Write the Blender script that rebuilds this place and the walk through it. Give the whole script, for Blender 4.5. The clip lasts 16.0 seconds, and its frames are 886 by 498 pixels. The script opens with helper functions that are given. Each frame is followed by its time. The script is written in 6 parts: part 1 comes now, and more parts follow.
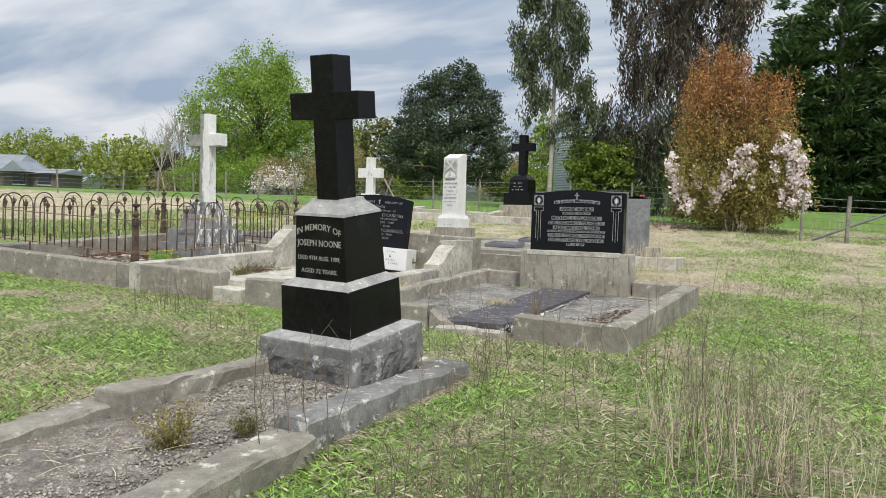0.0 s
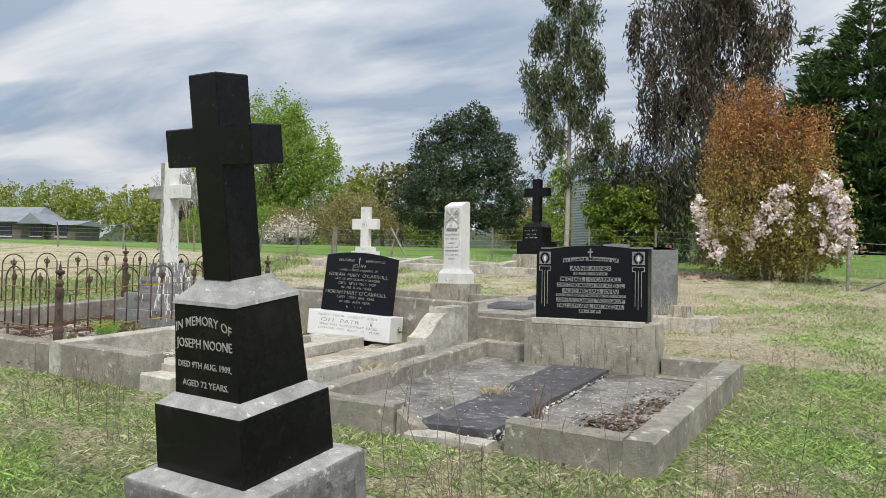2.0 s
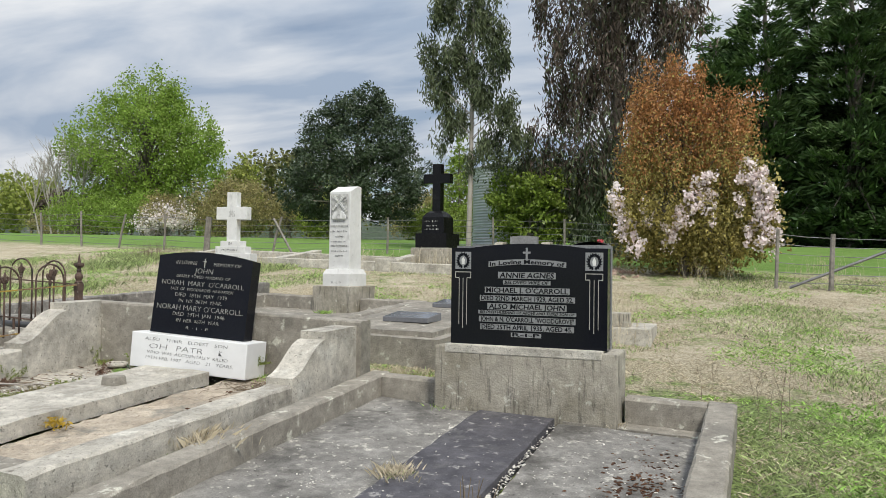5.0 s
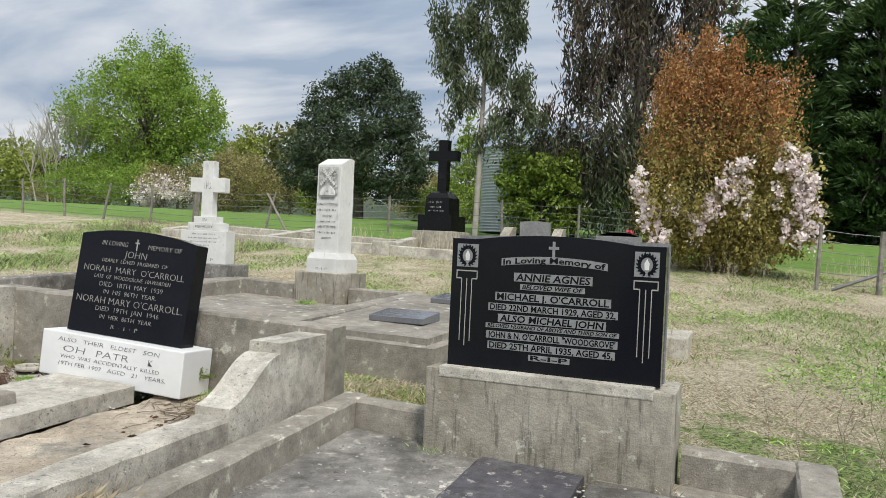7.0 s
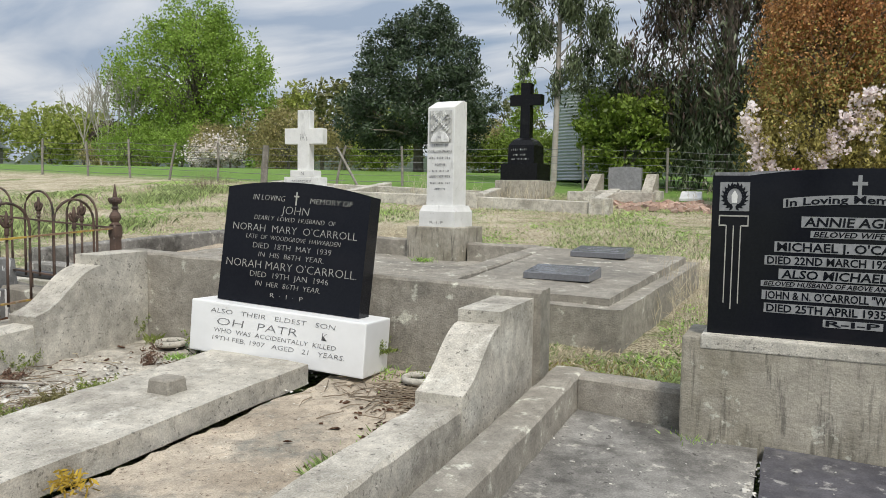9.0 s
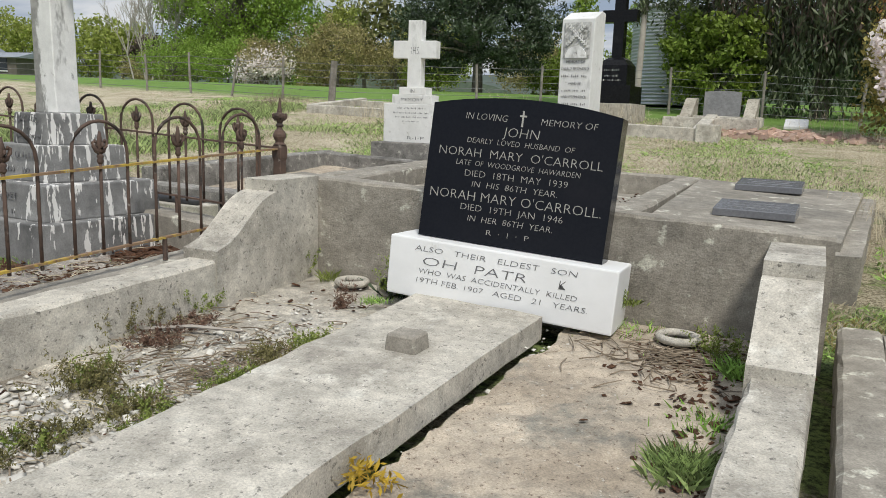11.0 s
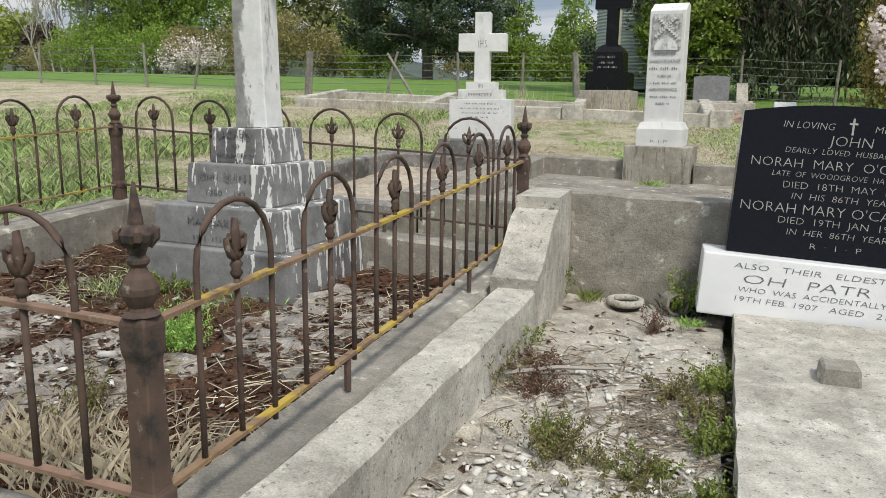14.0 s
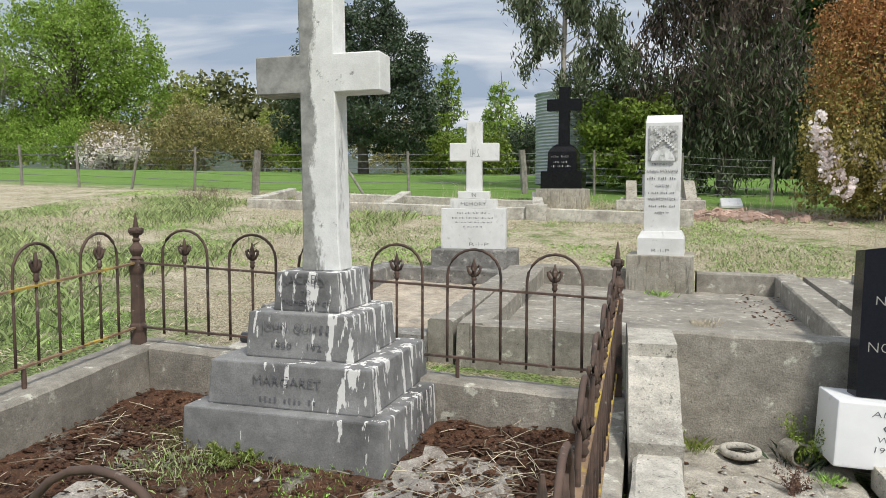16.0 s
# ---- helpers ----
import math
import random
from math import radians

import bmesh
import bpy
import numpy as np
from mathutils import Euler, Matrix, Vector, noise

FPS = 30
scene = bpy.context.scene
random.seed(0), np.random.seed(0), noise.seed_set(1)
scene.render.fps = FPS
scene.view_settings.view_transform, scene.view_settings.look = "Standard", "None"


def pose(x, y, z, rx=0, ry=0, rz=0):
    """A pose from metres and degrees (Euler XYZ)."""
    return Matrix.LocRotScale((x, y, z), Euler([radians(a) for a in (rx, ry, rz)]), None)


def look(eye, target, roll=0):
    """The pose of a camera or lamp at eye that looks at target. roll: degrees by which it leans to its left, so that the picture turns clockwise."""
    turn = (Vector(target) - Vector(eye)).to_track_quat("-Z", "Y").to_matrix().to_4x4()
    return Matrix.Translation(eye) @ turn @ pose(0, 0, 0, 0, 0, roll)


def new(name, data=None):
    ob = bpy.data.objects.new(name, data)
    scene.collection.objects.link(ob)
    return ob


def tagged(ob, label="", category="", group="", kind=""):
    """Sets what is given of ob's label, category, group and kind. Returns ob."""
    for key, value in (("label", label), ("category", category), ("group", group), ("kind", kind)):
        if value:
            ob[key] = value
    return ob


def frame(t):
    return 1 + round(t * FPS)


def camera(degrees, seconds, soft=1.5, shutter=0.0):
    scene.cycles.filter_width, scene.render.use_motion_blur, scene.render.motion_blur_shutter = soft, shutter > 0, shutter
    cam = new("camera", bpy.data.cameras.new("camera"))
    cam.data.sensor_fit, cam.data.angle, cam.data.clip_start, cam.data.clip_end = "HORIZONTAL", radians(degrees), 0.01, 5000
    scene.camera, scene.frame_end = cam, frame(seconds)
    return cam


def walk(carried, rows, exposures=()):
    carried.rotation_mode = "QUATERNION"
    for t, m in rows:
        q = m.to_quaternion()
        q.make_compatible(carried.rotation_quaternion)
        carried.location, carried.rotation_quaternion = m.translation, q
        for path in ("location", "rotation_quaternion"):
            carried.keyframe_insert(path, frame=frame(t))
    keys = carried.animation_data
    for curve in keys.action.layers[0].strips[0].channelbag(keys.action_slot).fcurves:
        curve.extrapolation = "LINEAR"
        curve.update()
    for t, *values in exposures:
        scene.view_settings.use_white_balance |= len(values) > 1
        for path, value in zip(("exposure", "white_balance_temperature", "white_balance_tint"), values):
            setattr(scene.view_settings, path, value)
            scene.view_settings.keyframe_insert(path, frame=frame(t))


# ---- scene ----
cam = camera(60.8, 16.0, 0.85)
PATH = [
    (0, (-0.073, 0.263, 1.256), (-0.975, 2.047, 1.198), 1.8),
    (0.5, (-0.147, 0.589, 1.322), (-1.053, 2.372, 1.302), 1.5),
    (1, (-0.169, 0.984, 1.368), (-1.093, 2.757, 1.375), 1.4),
    (1.5, (-0.317, 1.329, 1.407), (-1.24, 3.103, 1.453), 1.1),
    (2, (-0.428, 1.713, 1.46), (-1.385, 3.468, 1.518), 1.0),
    (2.5, (-0.598, 2.014, 1.487), (-1.554, 3.769, 1.561), 0.8),
    (3, (-0.751, 2.385, 1.503), (-1.683, 4.152, 1.589), 0.4),
    (3.5, (-0.935, 2.627, 1.552), (-1.806, 4.425, 1.643), -0.1),
    (4, (-1.18, 2.943, 1.563), (-1.992, 4.768, 1.651), -0.2),
    (4.5, (-1.346, 3.225, 1.584), (-2.083, 5.083, 1.654), -0.1),
    (4.7, (-1.336, 3.389, 1.584), (-2.056, 5.254, 1.64), 0.2),
    (6.8, (-1.705, 4.831, 1.66), (-2.417, 6.7, 1.649), 2.7),
    (7, (-1.774, 4.897, 1.659), (-2.492, 6.764, 1.645), 2.7),
    (7.5, (-2.017, 5.058, 1.66), (-2.778, 6.907, 1.631), 2.4),
    (8, (-2.323, 5.177, 1.682), (-3.123, 7.01, 1.631), 1.5),
    (8.2, (-2.446, 5.204, 1.66), (-3.253, 7.033, 1.605), 1.2),
    (10.3, (-3.637, 5.376, 1.551), (-4.465, 7.169, 1.237), 1.4),
    (10.5, (-3.767, 5.403, 1.542), (-4.602, 7.192, 1.219), 1.7),
    (11, (-4.027, 5.407, 1.556), (-4.893, 7.177, 1.212), 2.1),
    (11.5, (-4.344, 5.253, 1.55), (-5.23, 7.012, 1.197), 1.9),
    (12, (-4.629, 5.102, 1.576), (-5.505, 6.862, 1.209), 1.5),
    (12.5, (-4.964, 5.078, 1.572), (-5.8, 6.854, 1.19), 0.7),
    (13, (-5.241, 5.095, 1.603), (-6.01, 6.898, 1.207), 0.3),
    (13.5, (-5.522, 5.027, 1.597), (-6.219, 6.859, 1.198), 0.3),
    (14, (-5.786, 4.971, 1.633), (-6.425, 6.828, 1.255), 0.8),
    (14.5, (-6.008, 5.0, 1.652), (-6.611, 6.876, 1.309), 1.1),
    (15, (-6.273, 5.07, 1.723), (-6.84, 6.966, 1.433), 1.2),
    (15.5, (-6.461, 5.106, 1.787), (-6.976, 7.026, 1.565), 0.8),
    (16, (-6.676, 5.096, 1.86), (-7.113, 7.042, 1.708), 0.2),
]
walk(cam, [(t, look(eye, target, roll)) for t, eye, target, roll in PATH], [(0, -0.08), (3, -0.15), (8.2, -0.12), (10.5, -0.26), (13.5, -0.25), (15.5, -0.08), (16, -0.08)])

# ---- world, sun, exposure ----
world = bpy.data.worlds.new("sky")
scene.world = world
world.use_nodes = True
wn, wl = world.node_tree.nodes, world.node_tree.links
wn.clear()
w_out = wn.new("ShaderNodeOutputWorld")
w_sky = wn.new("ShaderNodeTexSky")
w_sky.sky_type, w_sky.sun_disc = "NISHITA", False
w_sky.sun_elevation, w_sky.sun_rotation = radians(56), radians(140)
w_bg = wn.new("ShaderNodeBackground")
w_bg.inputs["Strength"].default_value = 0.10
w_cl = wn.new("ShaderNodeBackground")
w_str = wn.new("ShaderNodeMapRange"); w_str.inputs[1].default_value, w_str.inputs[2].default_value, w_str.inputs[3].default_value, w_str.inputs[4].default_value = 0.08, 0.8, 0.85, 1.2
w_tc = wn.new("ShaderNodeTexCoord")
w_sep = wn.new("ShaderNodeSeparateXYZ")
w_den = wn.new("ShaderNodeMath"); w_den.operation = "ADD"; w_den.inputs[1].default_value = 0.16
w_dx = wn.new("ShaderNodeMath"); w_dx.operation = "DIVIDE"
w_dy = wn.new("ShaderNodeMath"); w_dy.operation = "DIVIDE"
w_com = wn.new("ShaderNodeCombineXYZ")
w_n1 = wn.new("ShaderNodeTexNoise"); w_n2 = wn.new("ShaderNodeTexNoise")
w_n1.inputs["Scale"].default_value, w_n1.inputs["Detail"].default_value, w_n1.inputs["Distortion"].default_value = 1.5, 10, 0.45
w_n2.inputs["Scale"].default_value, w_n2.inputs["Detail"].default_value, w_n2.inputs["Distortion"].default_value = 1.1, 6, 0.3
w_map = wn.new("ShaderNodeMapping"); w_map.inputs["Scale"].default_value = (0.62, 1.35, 1); w_map.inputs["Rotation"].default_value = (0, 0, radians(28))
w_r1 = wn.new("ShaderNodeValToRGB"); w_r2 = wn.new("ShaderNodeValToRGB")
for stop, col in ((0, (0.44, 0.54, 0.69, 1)), (1, (0.93, 0.96, 1.0, 1))):
    w_r1.color_ramp.elements[stop].color = col
w_r1.color_ramp.elements[0].position, w_r1.color_ramp.elements[1].position = 0.40, 0.62
w_r2.color_ramp.elements[0].position, w_r2.color_ramp.elements[1].position = 0.29, 0.43
w_mix = wn.new("ShaderNodeMixShader")
wl.new(w_tc.outputs["Generated"], w_sep.inputs[0])
wl.new(w_sep.outputs["Z"], w_den.inputs[0])
wl.new(w_sep.outputs["Z"], w_str.inputs[0]); wl.new(w_str.outputs[0], w_cl.inputs["Strength"])
for ax, dv in (("X", w_dx), ("Y", w_dy)):
    wl.new(w_sep.outputs[ax], dv.inputs[0]); wl.new(w_den.outputs[0], dv.inputs[1])
wl.new(w_dx.outputs[0], w_com.inputs[0]); wl.new(w_dy.outputs[0], w_com.inputs[1])
wl.new(w_com.outputs[0], w_map.inputs[0])
wl.new(w_map.outputs[0], w_n1.inputs[0]); wl.new(w_map.outputs[0], w_n2.inputs[0])
wl.new(w_n1.outputs["Fac"], w_r1.inputs[0]); wl.new(w_n2.outputs["Fac"], w_r2.inputs[0])
wl.new(w_r1.outputs[0], w_cl.inputs["Color"]); wl.new(w_sky.outputs[0], w_bg.inputs["Color"])
wl.new(w_r2.outputs[0], w_mix.inputs[0]); wl.new(w_bg.outputs[0], w_mix.inputs[1]); wl.new(w_cl.outputs[0], w_mix.inputs[2])
wl.new(w_mix.outputs[0], w_out.inputs[0])

sun = new("sun", bpy.data.lights.new("sun", "SUN"))
sun.data.energy, sun.data.angle, sun.data.color = 3.5, radians(10), (1.0, 0.95, 0.86)
sun.matrix_world = look((8, -6, 24), (-3, 7, 0))


# ---- materials ----
def ramp_mask(nt, vec, scale, lo, hi, detail=4.0, rough=0.6, stretch=None):
    n = nt.nodes.new("ShaderNodeTexNoise")
    n.inputs["Scale"].default_value, n.inputs["Detail"].default_value, n.inputs["Roughness"].default_value = scale, detail, rough
    if stretch:
        m = nt.nodes.new("ShaderNodeMapping")
        m.inputs["Scale"].default_value = stretch
        nt.links.new(vec, m.inputs[0]); nt.links.new(m.outputs[0], n.inputs[0])
    else:
        nt.links.new(vec, n.inputs[0])
    r = nt.nodes.new("ShaderNodeMapRange")
    r.inputs[1].default_value, r.inputs[2].default_value = lo, hi
    nt.links.new(n.outputs["Fac"], r.inputs[0])
    return r.outputs[0], n.outputs["Fac"]


def mixed(nt, fac, a, b):
    m = nt.nodes.new("ShaderNodeMix"); m.data_type = "RGBA"
    nt.links.new(fac, m.inputs[0])
    for sock, v in ((m.inputs[6], a), (m.inputs[7], b)):
        if isinstance(v, tuple):
            sock.default_value = (*v, 1)
        else:
            nt.links.new(v, sock)
    return m.outputs[2]


def surface(name, a, b, scale, rough=0.8, spots=(), bump=(40, 0.3, 0.01), metal=0.0, vary=0.0, coat=0.0, second=None, grain=0.0, specular=0.5):
    """Two tones by a noise, then spots of (colour, scale, low, high, stretch), and a bump of (scale, strength, distance)."""
    m = bpy.data.materials.new(name)
    m.use_nodes = True
    nt = m.node_tree
    bsdf = nt.nodes["Principled BSDF"]
    tc = nt.nodes.new("ShaderNodeTexCoord")
    oi = nt.nodes.new("ShaderNodeObjectInfo")
    sc = nt.nodes.new("ShaderNodeVectorMath"); sc.operation = "ADD"
    mu = nt.nodes.new("ShaderNodeMath"); mu.operation = "MULTIPLY"; mu.inputs[1].default_value = 37.0
    nt.links.new(oi.outputs["Random"], mu.inputs[0])
    nt.links.new(tc.outputs["Object"], sc.inputs[0]); nt.links.new(mu.outputs[0], sc.inputs[1])
    vec = sc.outputs[0]
    f, _ = ramp_mask(nt, vec, scale, 0.3, 0.7, 6)
    col = mixed(nt, f, a, b)
    if second:
        f2, _ = ramp_mask(nt, vec, second[1], 0.35, 0.7, 3)
        col = mixed(nt, f2, col, second[0])
    for c, s, lo, hi, *st in spots:
        f, _ = ramp_mask(nt, vec, s, lo, hi, 5, 0.65, st[0] if st else None)
        col = mixed(nt, f, col, c)
    if grain:
        for gs, gv in ((150, grain * 0.5), (17, grain * 0.45), (4.5, grain * 0.35)):
            f, _ = ramp_mask(nt, vec, gs, 0.36, 0.64, 3)
            va = nt.nodes.new("ShaderNodeMapRange"); va.inputs[3].default_value, va.inputs[4].default_value = 1 - gv, 1 + gv
            hs = nt.nodes.new("ShaderNodeHueSaturation")
            nt.links.new(f, va.inputs[0]); nt.links.new(va.outputs[0], hs.inputs["Value"]); nt.links.new(col, hs.inputs["Color"])
            col = hs.outputs[0]
    if vary:
        ge = nt.nodes.new("ShaderNodeNewGeometry")
        hs = nt.nodes.new("ShaderNodeHueSaturation")
        va = nt.nodes.new("ShaderNodeMapRange"); va.inputs[3].default_value, va.inputs[4].default_value = 1 - vary, 1 + vary
        nt.links.new(ge.outputs["Random Per Island"], va.inputs[0])
        nt.links.new(va.outputs[0], hs.inputs["Value"]); nt.links.new(col, hs.inputs["Color"])
        col = hs.outputs[0]
    nt.links.new(col, bsdf.inputs["Base Color"])
    bsdf.inputs["Roughness"].default_value, bsdf.inputs["Metallic"].default_value = rough, metal
    bsdf.inputs["Coat Weight"].default_value = coat
    bsdf.inputs["Specular IOR Level"].default_value = specular
    if bump:
        _, raw = ramp_mask(nt, vec, bump[0], 0, 1, 8, 0.7)
        bp = nt.nodes.new("ShaderNodeBump")
        bp.inputs["Strength"].default_value, bp.inputs["Distance"].default_value = bump[1], bump[2]
        nt.links.new(raw, bp.inputs["Height"]); nt.links.new(bp.outputs[0], bsdf.inputs["Normal"])
    return m


def foliage(name, a, b, vary=0.35, trans=0.25, rough=0.55):
    """Leaves: two tones by clump, varied leaf by leaf, with light passing through."""
    m = surface(name, a, b, 0.7, rough, bump=None, vary=vary, specular=0.25)
    nt = m.node_tree
    bsdf = nt.nodes["Principled BSDF"]
    tl = nt.nodes.new("ShaderNodeBsdfTranslucent")
    mx = nt.nodes.new("ShaderNodeMixShader"); mx.inputs[0].default_value = trans
    nt.links.new(bsdf.inputs["Base Color"].links[0].from_socket, tl.inputs["Color"])
    nt.links.new(bsdf.outputs[0], mx.inputs[1]); nt.links.new(tl.outputs[0], mx.inputs[2])
    nt.links.new(mx.outputs[0], nt.nodes["Material Output"].inputs[0])
    return m


LICHEN, MOSS, SOOT = (0.50, 0.49, 0.42), (0.10, 0.11, 0.04), (0.06, 0.055, 0.05)
M = {}
M["concrete"] = surface("weathered_concrete", (0.215, 0.197, 0.166), (0.335, 0.31, 0.265), 2.2, 0.9,
    [((0.17, 0.16, 0.14), 1.3, 0.52, 0.72), (LICHEN, 9, 0.6, 0.66), ((0.15, 0.14, 0.12), 38, 0.6, 0.72)], (60, 0.55, 0.012), grain=0.32)
M["concrete_pale"] = surface("pale_worn_concrete", (0.38, 0.355, 0.305), (0.58, 0.55, 0.485), 3, 0.9,
    [((0.26, 0.24, 0.205), 2.2, 0.54, 0.72), ((0.58, 0.56, 0.50), 5, 0.57, 0.66), ((0.20, 0.19, 0.165), 48, 0.58, 0.66), ((0.60, 0.58, 0.53), 70, 0.62, 0.68)], (70, 0.6, 0.012), grain=0.32)
M["concrete_stained"] = surface("stained_concrete", (0.31, 0.285, 0.235), (0.44, 0.41, 0.345), 2, 0.9,
    [((0.15, 0.14, 0.12), 8, 0.53, 0.66, (4.5, 4.5, 0.5)), ((0.22, 0.20, 0.15), 1.4, 0.5, 0.7), (LICHEN, 14, 0.62, 0.68)], (55, 0.5, 0.012), grain=0.28)
M["concrete_dark"] = surface("dark_mossy_concrete", (0.165, 0.157, 0.145), (0.27, 0.26, 0.24), 3, 0.92,
    [((0.46, 0.44, 0.39), 14, 0.575, 0.66), ((0.085, 0.08, 0.072), 2.4, 0.5, 0.66), ((0.07, 0.065, 0.06), 34, 0.6, 0.68)], (60, 0.5, 0.012), grain=0.4)
M["concrete_brown"] = surface("earth_stained_concrete", (0.33, 0.275, 0.21), (0.46, 0.40, 0.32), 2.4, 0.92,
    [((0.21, 0.20, 0.17), 4, 0.55, 0.7), ((0.16, 0.12, 0.09), 60, 0.58, 0.66), ((0.50, 0.47, 0.41), 45, 0.63, 0.69)], (80, 0.5, 0.01), grain=0.34)
M["rock_face"] = surface("rock_faced_concrete", (0.12, 0.12, 0.12), (0.24, 0.24, 0.235), 6, 0.9,
    [((0.62, 0.61, 0.58), 7, 0.58, 0.64), ((0.07, 0.07, 0.07), 4, 0.55, 0.7)], (14, 1.0, 0.05), grain=0.3)
M["grey_stone"] = surface("grey_weathered_stone", (0.16, 0.16, 0.16), (0.27, 0.27, 0.265), 3, 0.85,
    [((0.09, 0.09, 0.09), 1.8, 0.5, 0.7), ((0.70, 0.69, 0.66), 7, 0.66, 0.675, (3, 3, 0.5))], (60, 0.35, 0.006), grain=0.25)
nt = M["grey_stone"].node_tree
tcm = nt.nodes.new("ShaderNodeTexCoord"); spm = nt.nodes.new("ShaderNodeSeparateXYZ")
nt.links.new(tcm.outputs["Object"], spm.inputs[0])
_, wav = ramp_mask(nt, tcm.outputs["Object"], 9, 0, 1, 5, 0.6, (2.2, 2.2, 0.45))
off = nt.nodes.new("ShaderNodeMath"); off.operation = "MULTIPLY_ADD"; off.inputs[1].default_value = 0.20
xz = nt.nodes.new("ShaderNodeMath"); xz.operation = "ADD"
nt.links.new(spm.outputs["X"], xz.inputs[0]); nt.links.new(spm.outputs["Z"], xz.inputs[1])
nt.links.new(xz.outputs[0], off.inputs[0]); nt.links.new(wav, off.inputs[2])
fall = nt.nodes.new("ShaderNodeMapRange"); fall.inputs[1].default_value, fall.inputs[2].default_value = 0.700, 0.715
nt.links.new(off.outputs[0], fall.inputs[0])
bm_ = nt.nodes["Principled BSDF"]
nt.links.new(mixed(nt, fall.outputs[0], bm_.inputs["Base Color"].links[0].from_socket, (0.72, 0.71, 0.69)), bm_.inputs["Base Color"])
M["lichen_concrete"] = surface("lichened_grey_concrete", (0.16, 0.16, 0.155), (0.27, 0.27, 0.26), 4, 0.9,
    [((0.10, 0.10, 0.095), 2, 0.5, 0.7), ((0.55, 0.54, 0.50), 11, 0.57, 0.66), ((0.42, 0.41, 0.36), 30, 0.6, 0.68)], (50, 0.5, 0.01), grain=0.35)
M["grey_cap"] = surface("grey_stone_ledge", (0.25, 0.25, 0.25), (0.40, 0.40, 0.395), 5, 0.85,
    [((0.6, 0.6, 0.57), 16, 0.62, 0.67)], (60, 0.4, 0.006), grain=0.3)
M["grey_granite"] = surface("rough_grey_granite", (0.17, 0.175, 0.18), (0.26, 0.265, 0.27), 60, 0.7, [((0.12, 0.12, 0.12), 2, 0.55, 0.75)], (120, 0.4, 0.004), grain=0.3)
M["granite"] = surface("polished_black_granite", (0.007, 0.008, 0.012), (0.011, 0.012, 0.016), 90, 0.12, [((0.014, 0.014, 0.018), 2.5, 0.55, 0.8)], (30, 0.02, 0.002), specular=0.16)
M["granite_worn"] = surface("weathered_black_stone", (0.004, 0.004, 0.005), (0.010, 0.010, 0.011), 30, 0.2,
    [((0.10, 0.10, 0.10), 24, 0.69, 0.74), ((0.02, 0.02, 0.021), 3, 0.55, 0.75)], (40, 0.06, 0.003), specular=0.2)
M["granite_dull"] = surface("dull_black_granite_side", (0.03, 0.032, 0.038), (0.06, 0.062, 0.07), 50, 0.5, (), (60, 0.2, 0.003))
M["marble"] = surface("white_marble", (0.62, 0.62, 0.60), (0.78, 0.78, 0.77), 2.5, 0.6,
    [((0.30, 0.30, 0.29), 3.0, 0.60, 0.80, (2, 2, 0.8)), ((0.42, 0.41, 0.38), 22, 0.62, 0.74)], (50, 0.12, 0.003), grain=0.06)
M["marble_stained"] = surface("mildewed_white_stone", (0.68, 0.68, 0.66), (0.80, 0.80, 0.79), 2.5, 0.7,
    [((0.30, 0.30, 0.29), 2.2, 0.62, 0.68, (2.2, 2.2, 0.7)), ((0.2, 0.2, 0.19), 7, 0.63, 0.68)], (50, 0.25, 0.004), grain=0.12)
nt = M["marble_stained"].node_tree
tcm = nt.nodes.new("ShaderNodeTexCoord"); spm = nt.nodes.new("ShaderNodeSeparateXYZ")
nt.links.new(tcm.outputs["Object"], spm.inputs[0])
_, wav = ramp_mask(nt, tcm.outputs["Object"], 7, 0, 1, 6, 0.7, (1, 1, 0.45))
off = nt.nodes.new("ShaderNodeMath"); off.operation = "MULTIPLY_ADD"; off.inputs[1].default_value, off.inputs[2].default_value = -0.22, 0.10
nt.links.new(wav, off.inputs[0])
edge_x = nt.nodes.new("ShaderNodeMath"); edge_x.operation = "ADD"
nt.links.new(spm.outputs["X"], edge_x.inputs[0]); nt.links.new(off.outputs[0], edge_x.inputs[1])
fall = nt.nodes.new("ShaderNodeMapRange"); fall.inputs[1].default_value, fall.inputs[2].default_value, fall.inputs[3].default_value, fall.inputs[4].default_value = -0.032, -0.016, 1.0, 0.0
nt.links.new(edge_x.outputs[0], fall.inputs[0])
bm_ = nt.nodes["Principled BSDF"]
old = bm_.inputs["Base Color"].links[0].from_socket
gr, _ = ramp_mask(nt, tcm.outputs["Object"], 16, 0.35, 0.65, 6, 0.7)
nt.links.new(mixed(nt, fall.outputs[0], old, mixed(nt, gr, (0.20, 0.20, 0.19), (0.36, 0.355, 0.335))), bm_.inputs["Base Color"])
M["white_paint"] = surface("white_glazed_base", (0.74, 0.75, 0.75), (0.84, 0.85, 0.86), 4, 0.45, [((0.5, 0.49, 0.45), 7, 0.66, 0.8)], (40, 0.05, 0.002))
M["slate"] = surface("dark_slate_slab", (0.05, 0.048, 0.058), (0.10, 0.096, 0.106), 6, 0.7,
    [((0.30, 0.29, 0.28), 14, 0.58, 0.66), ((0.17, 0.165, 0.16), 2.5, 0.55, 0.72)], (30, 0.4, 0.01), grain=0.35)
M["iron"] = surface("rusted_iron", (0.062, 0.042, 0.034), (0.125, 0.078, 0.058), 14, 0.8, [((0.25, 0.22, 0.19), 25, 0.62, 0.7), ((0.03, 0.025, 0.022), 8, 0.55, 0.65)], (90, 0.5, 0.003))
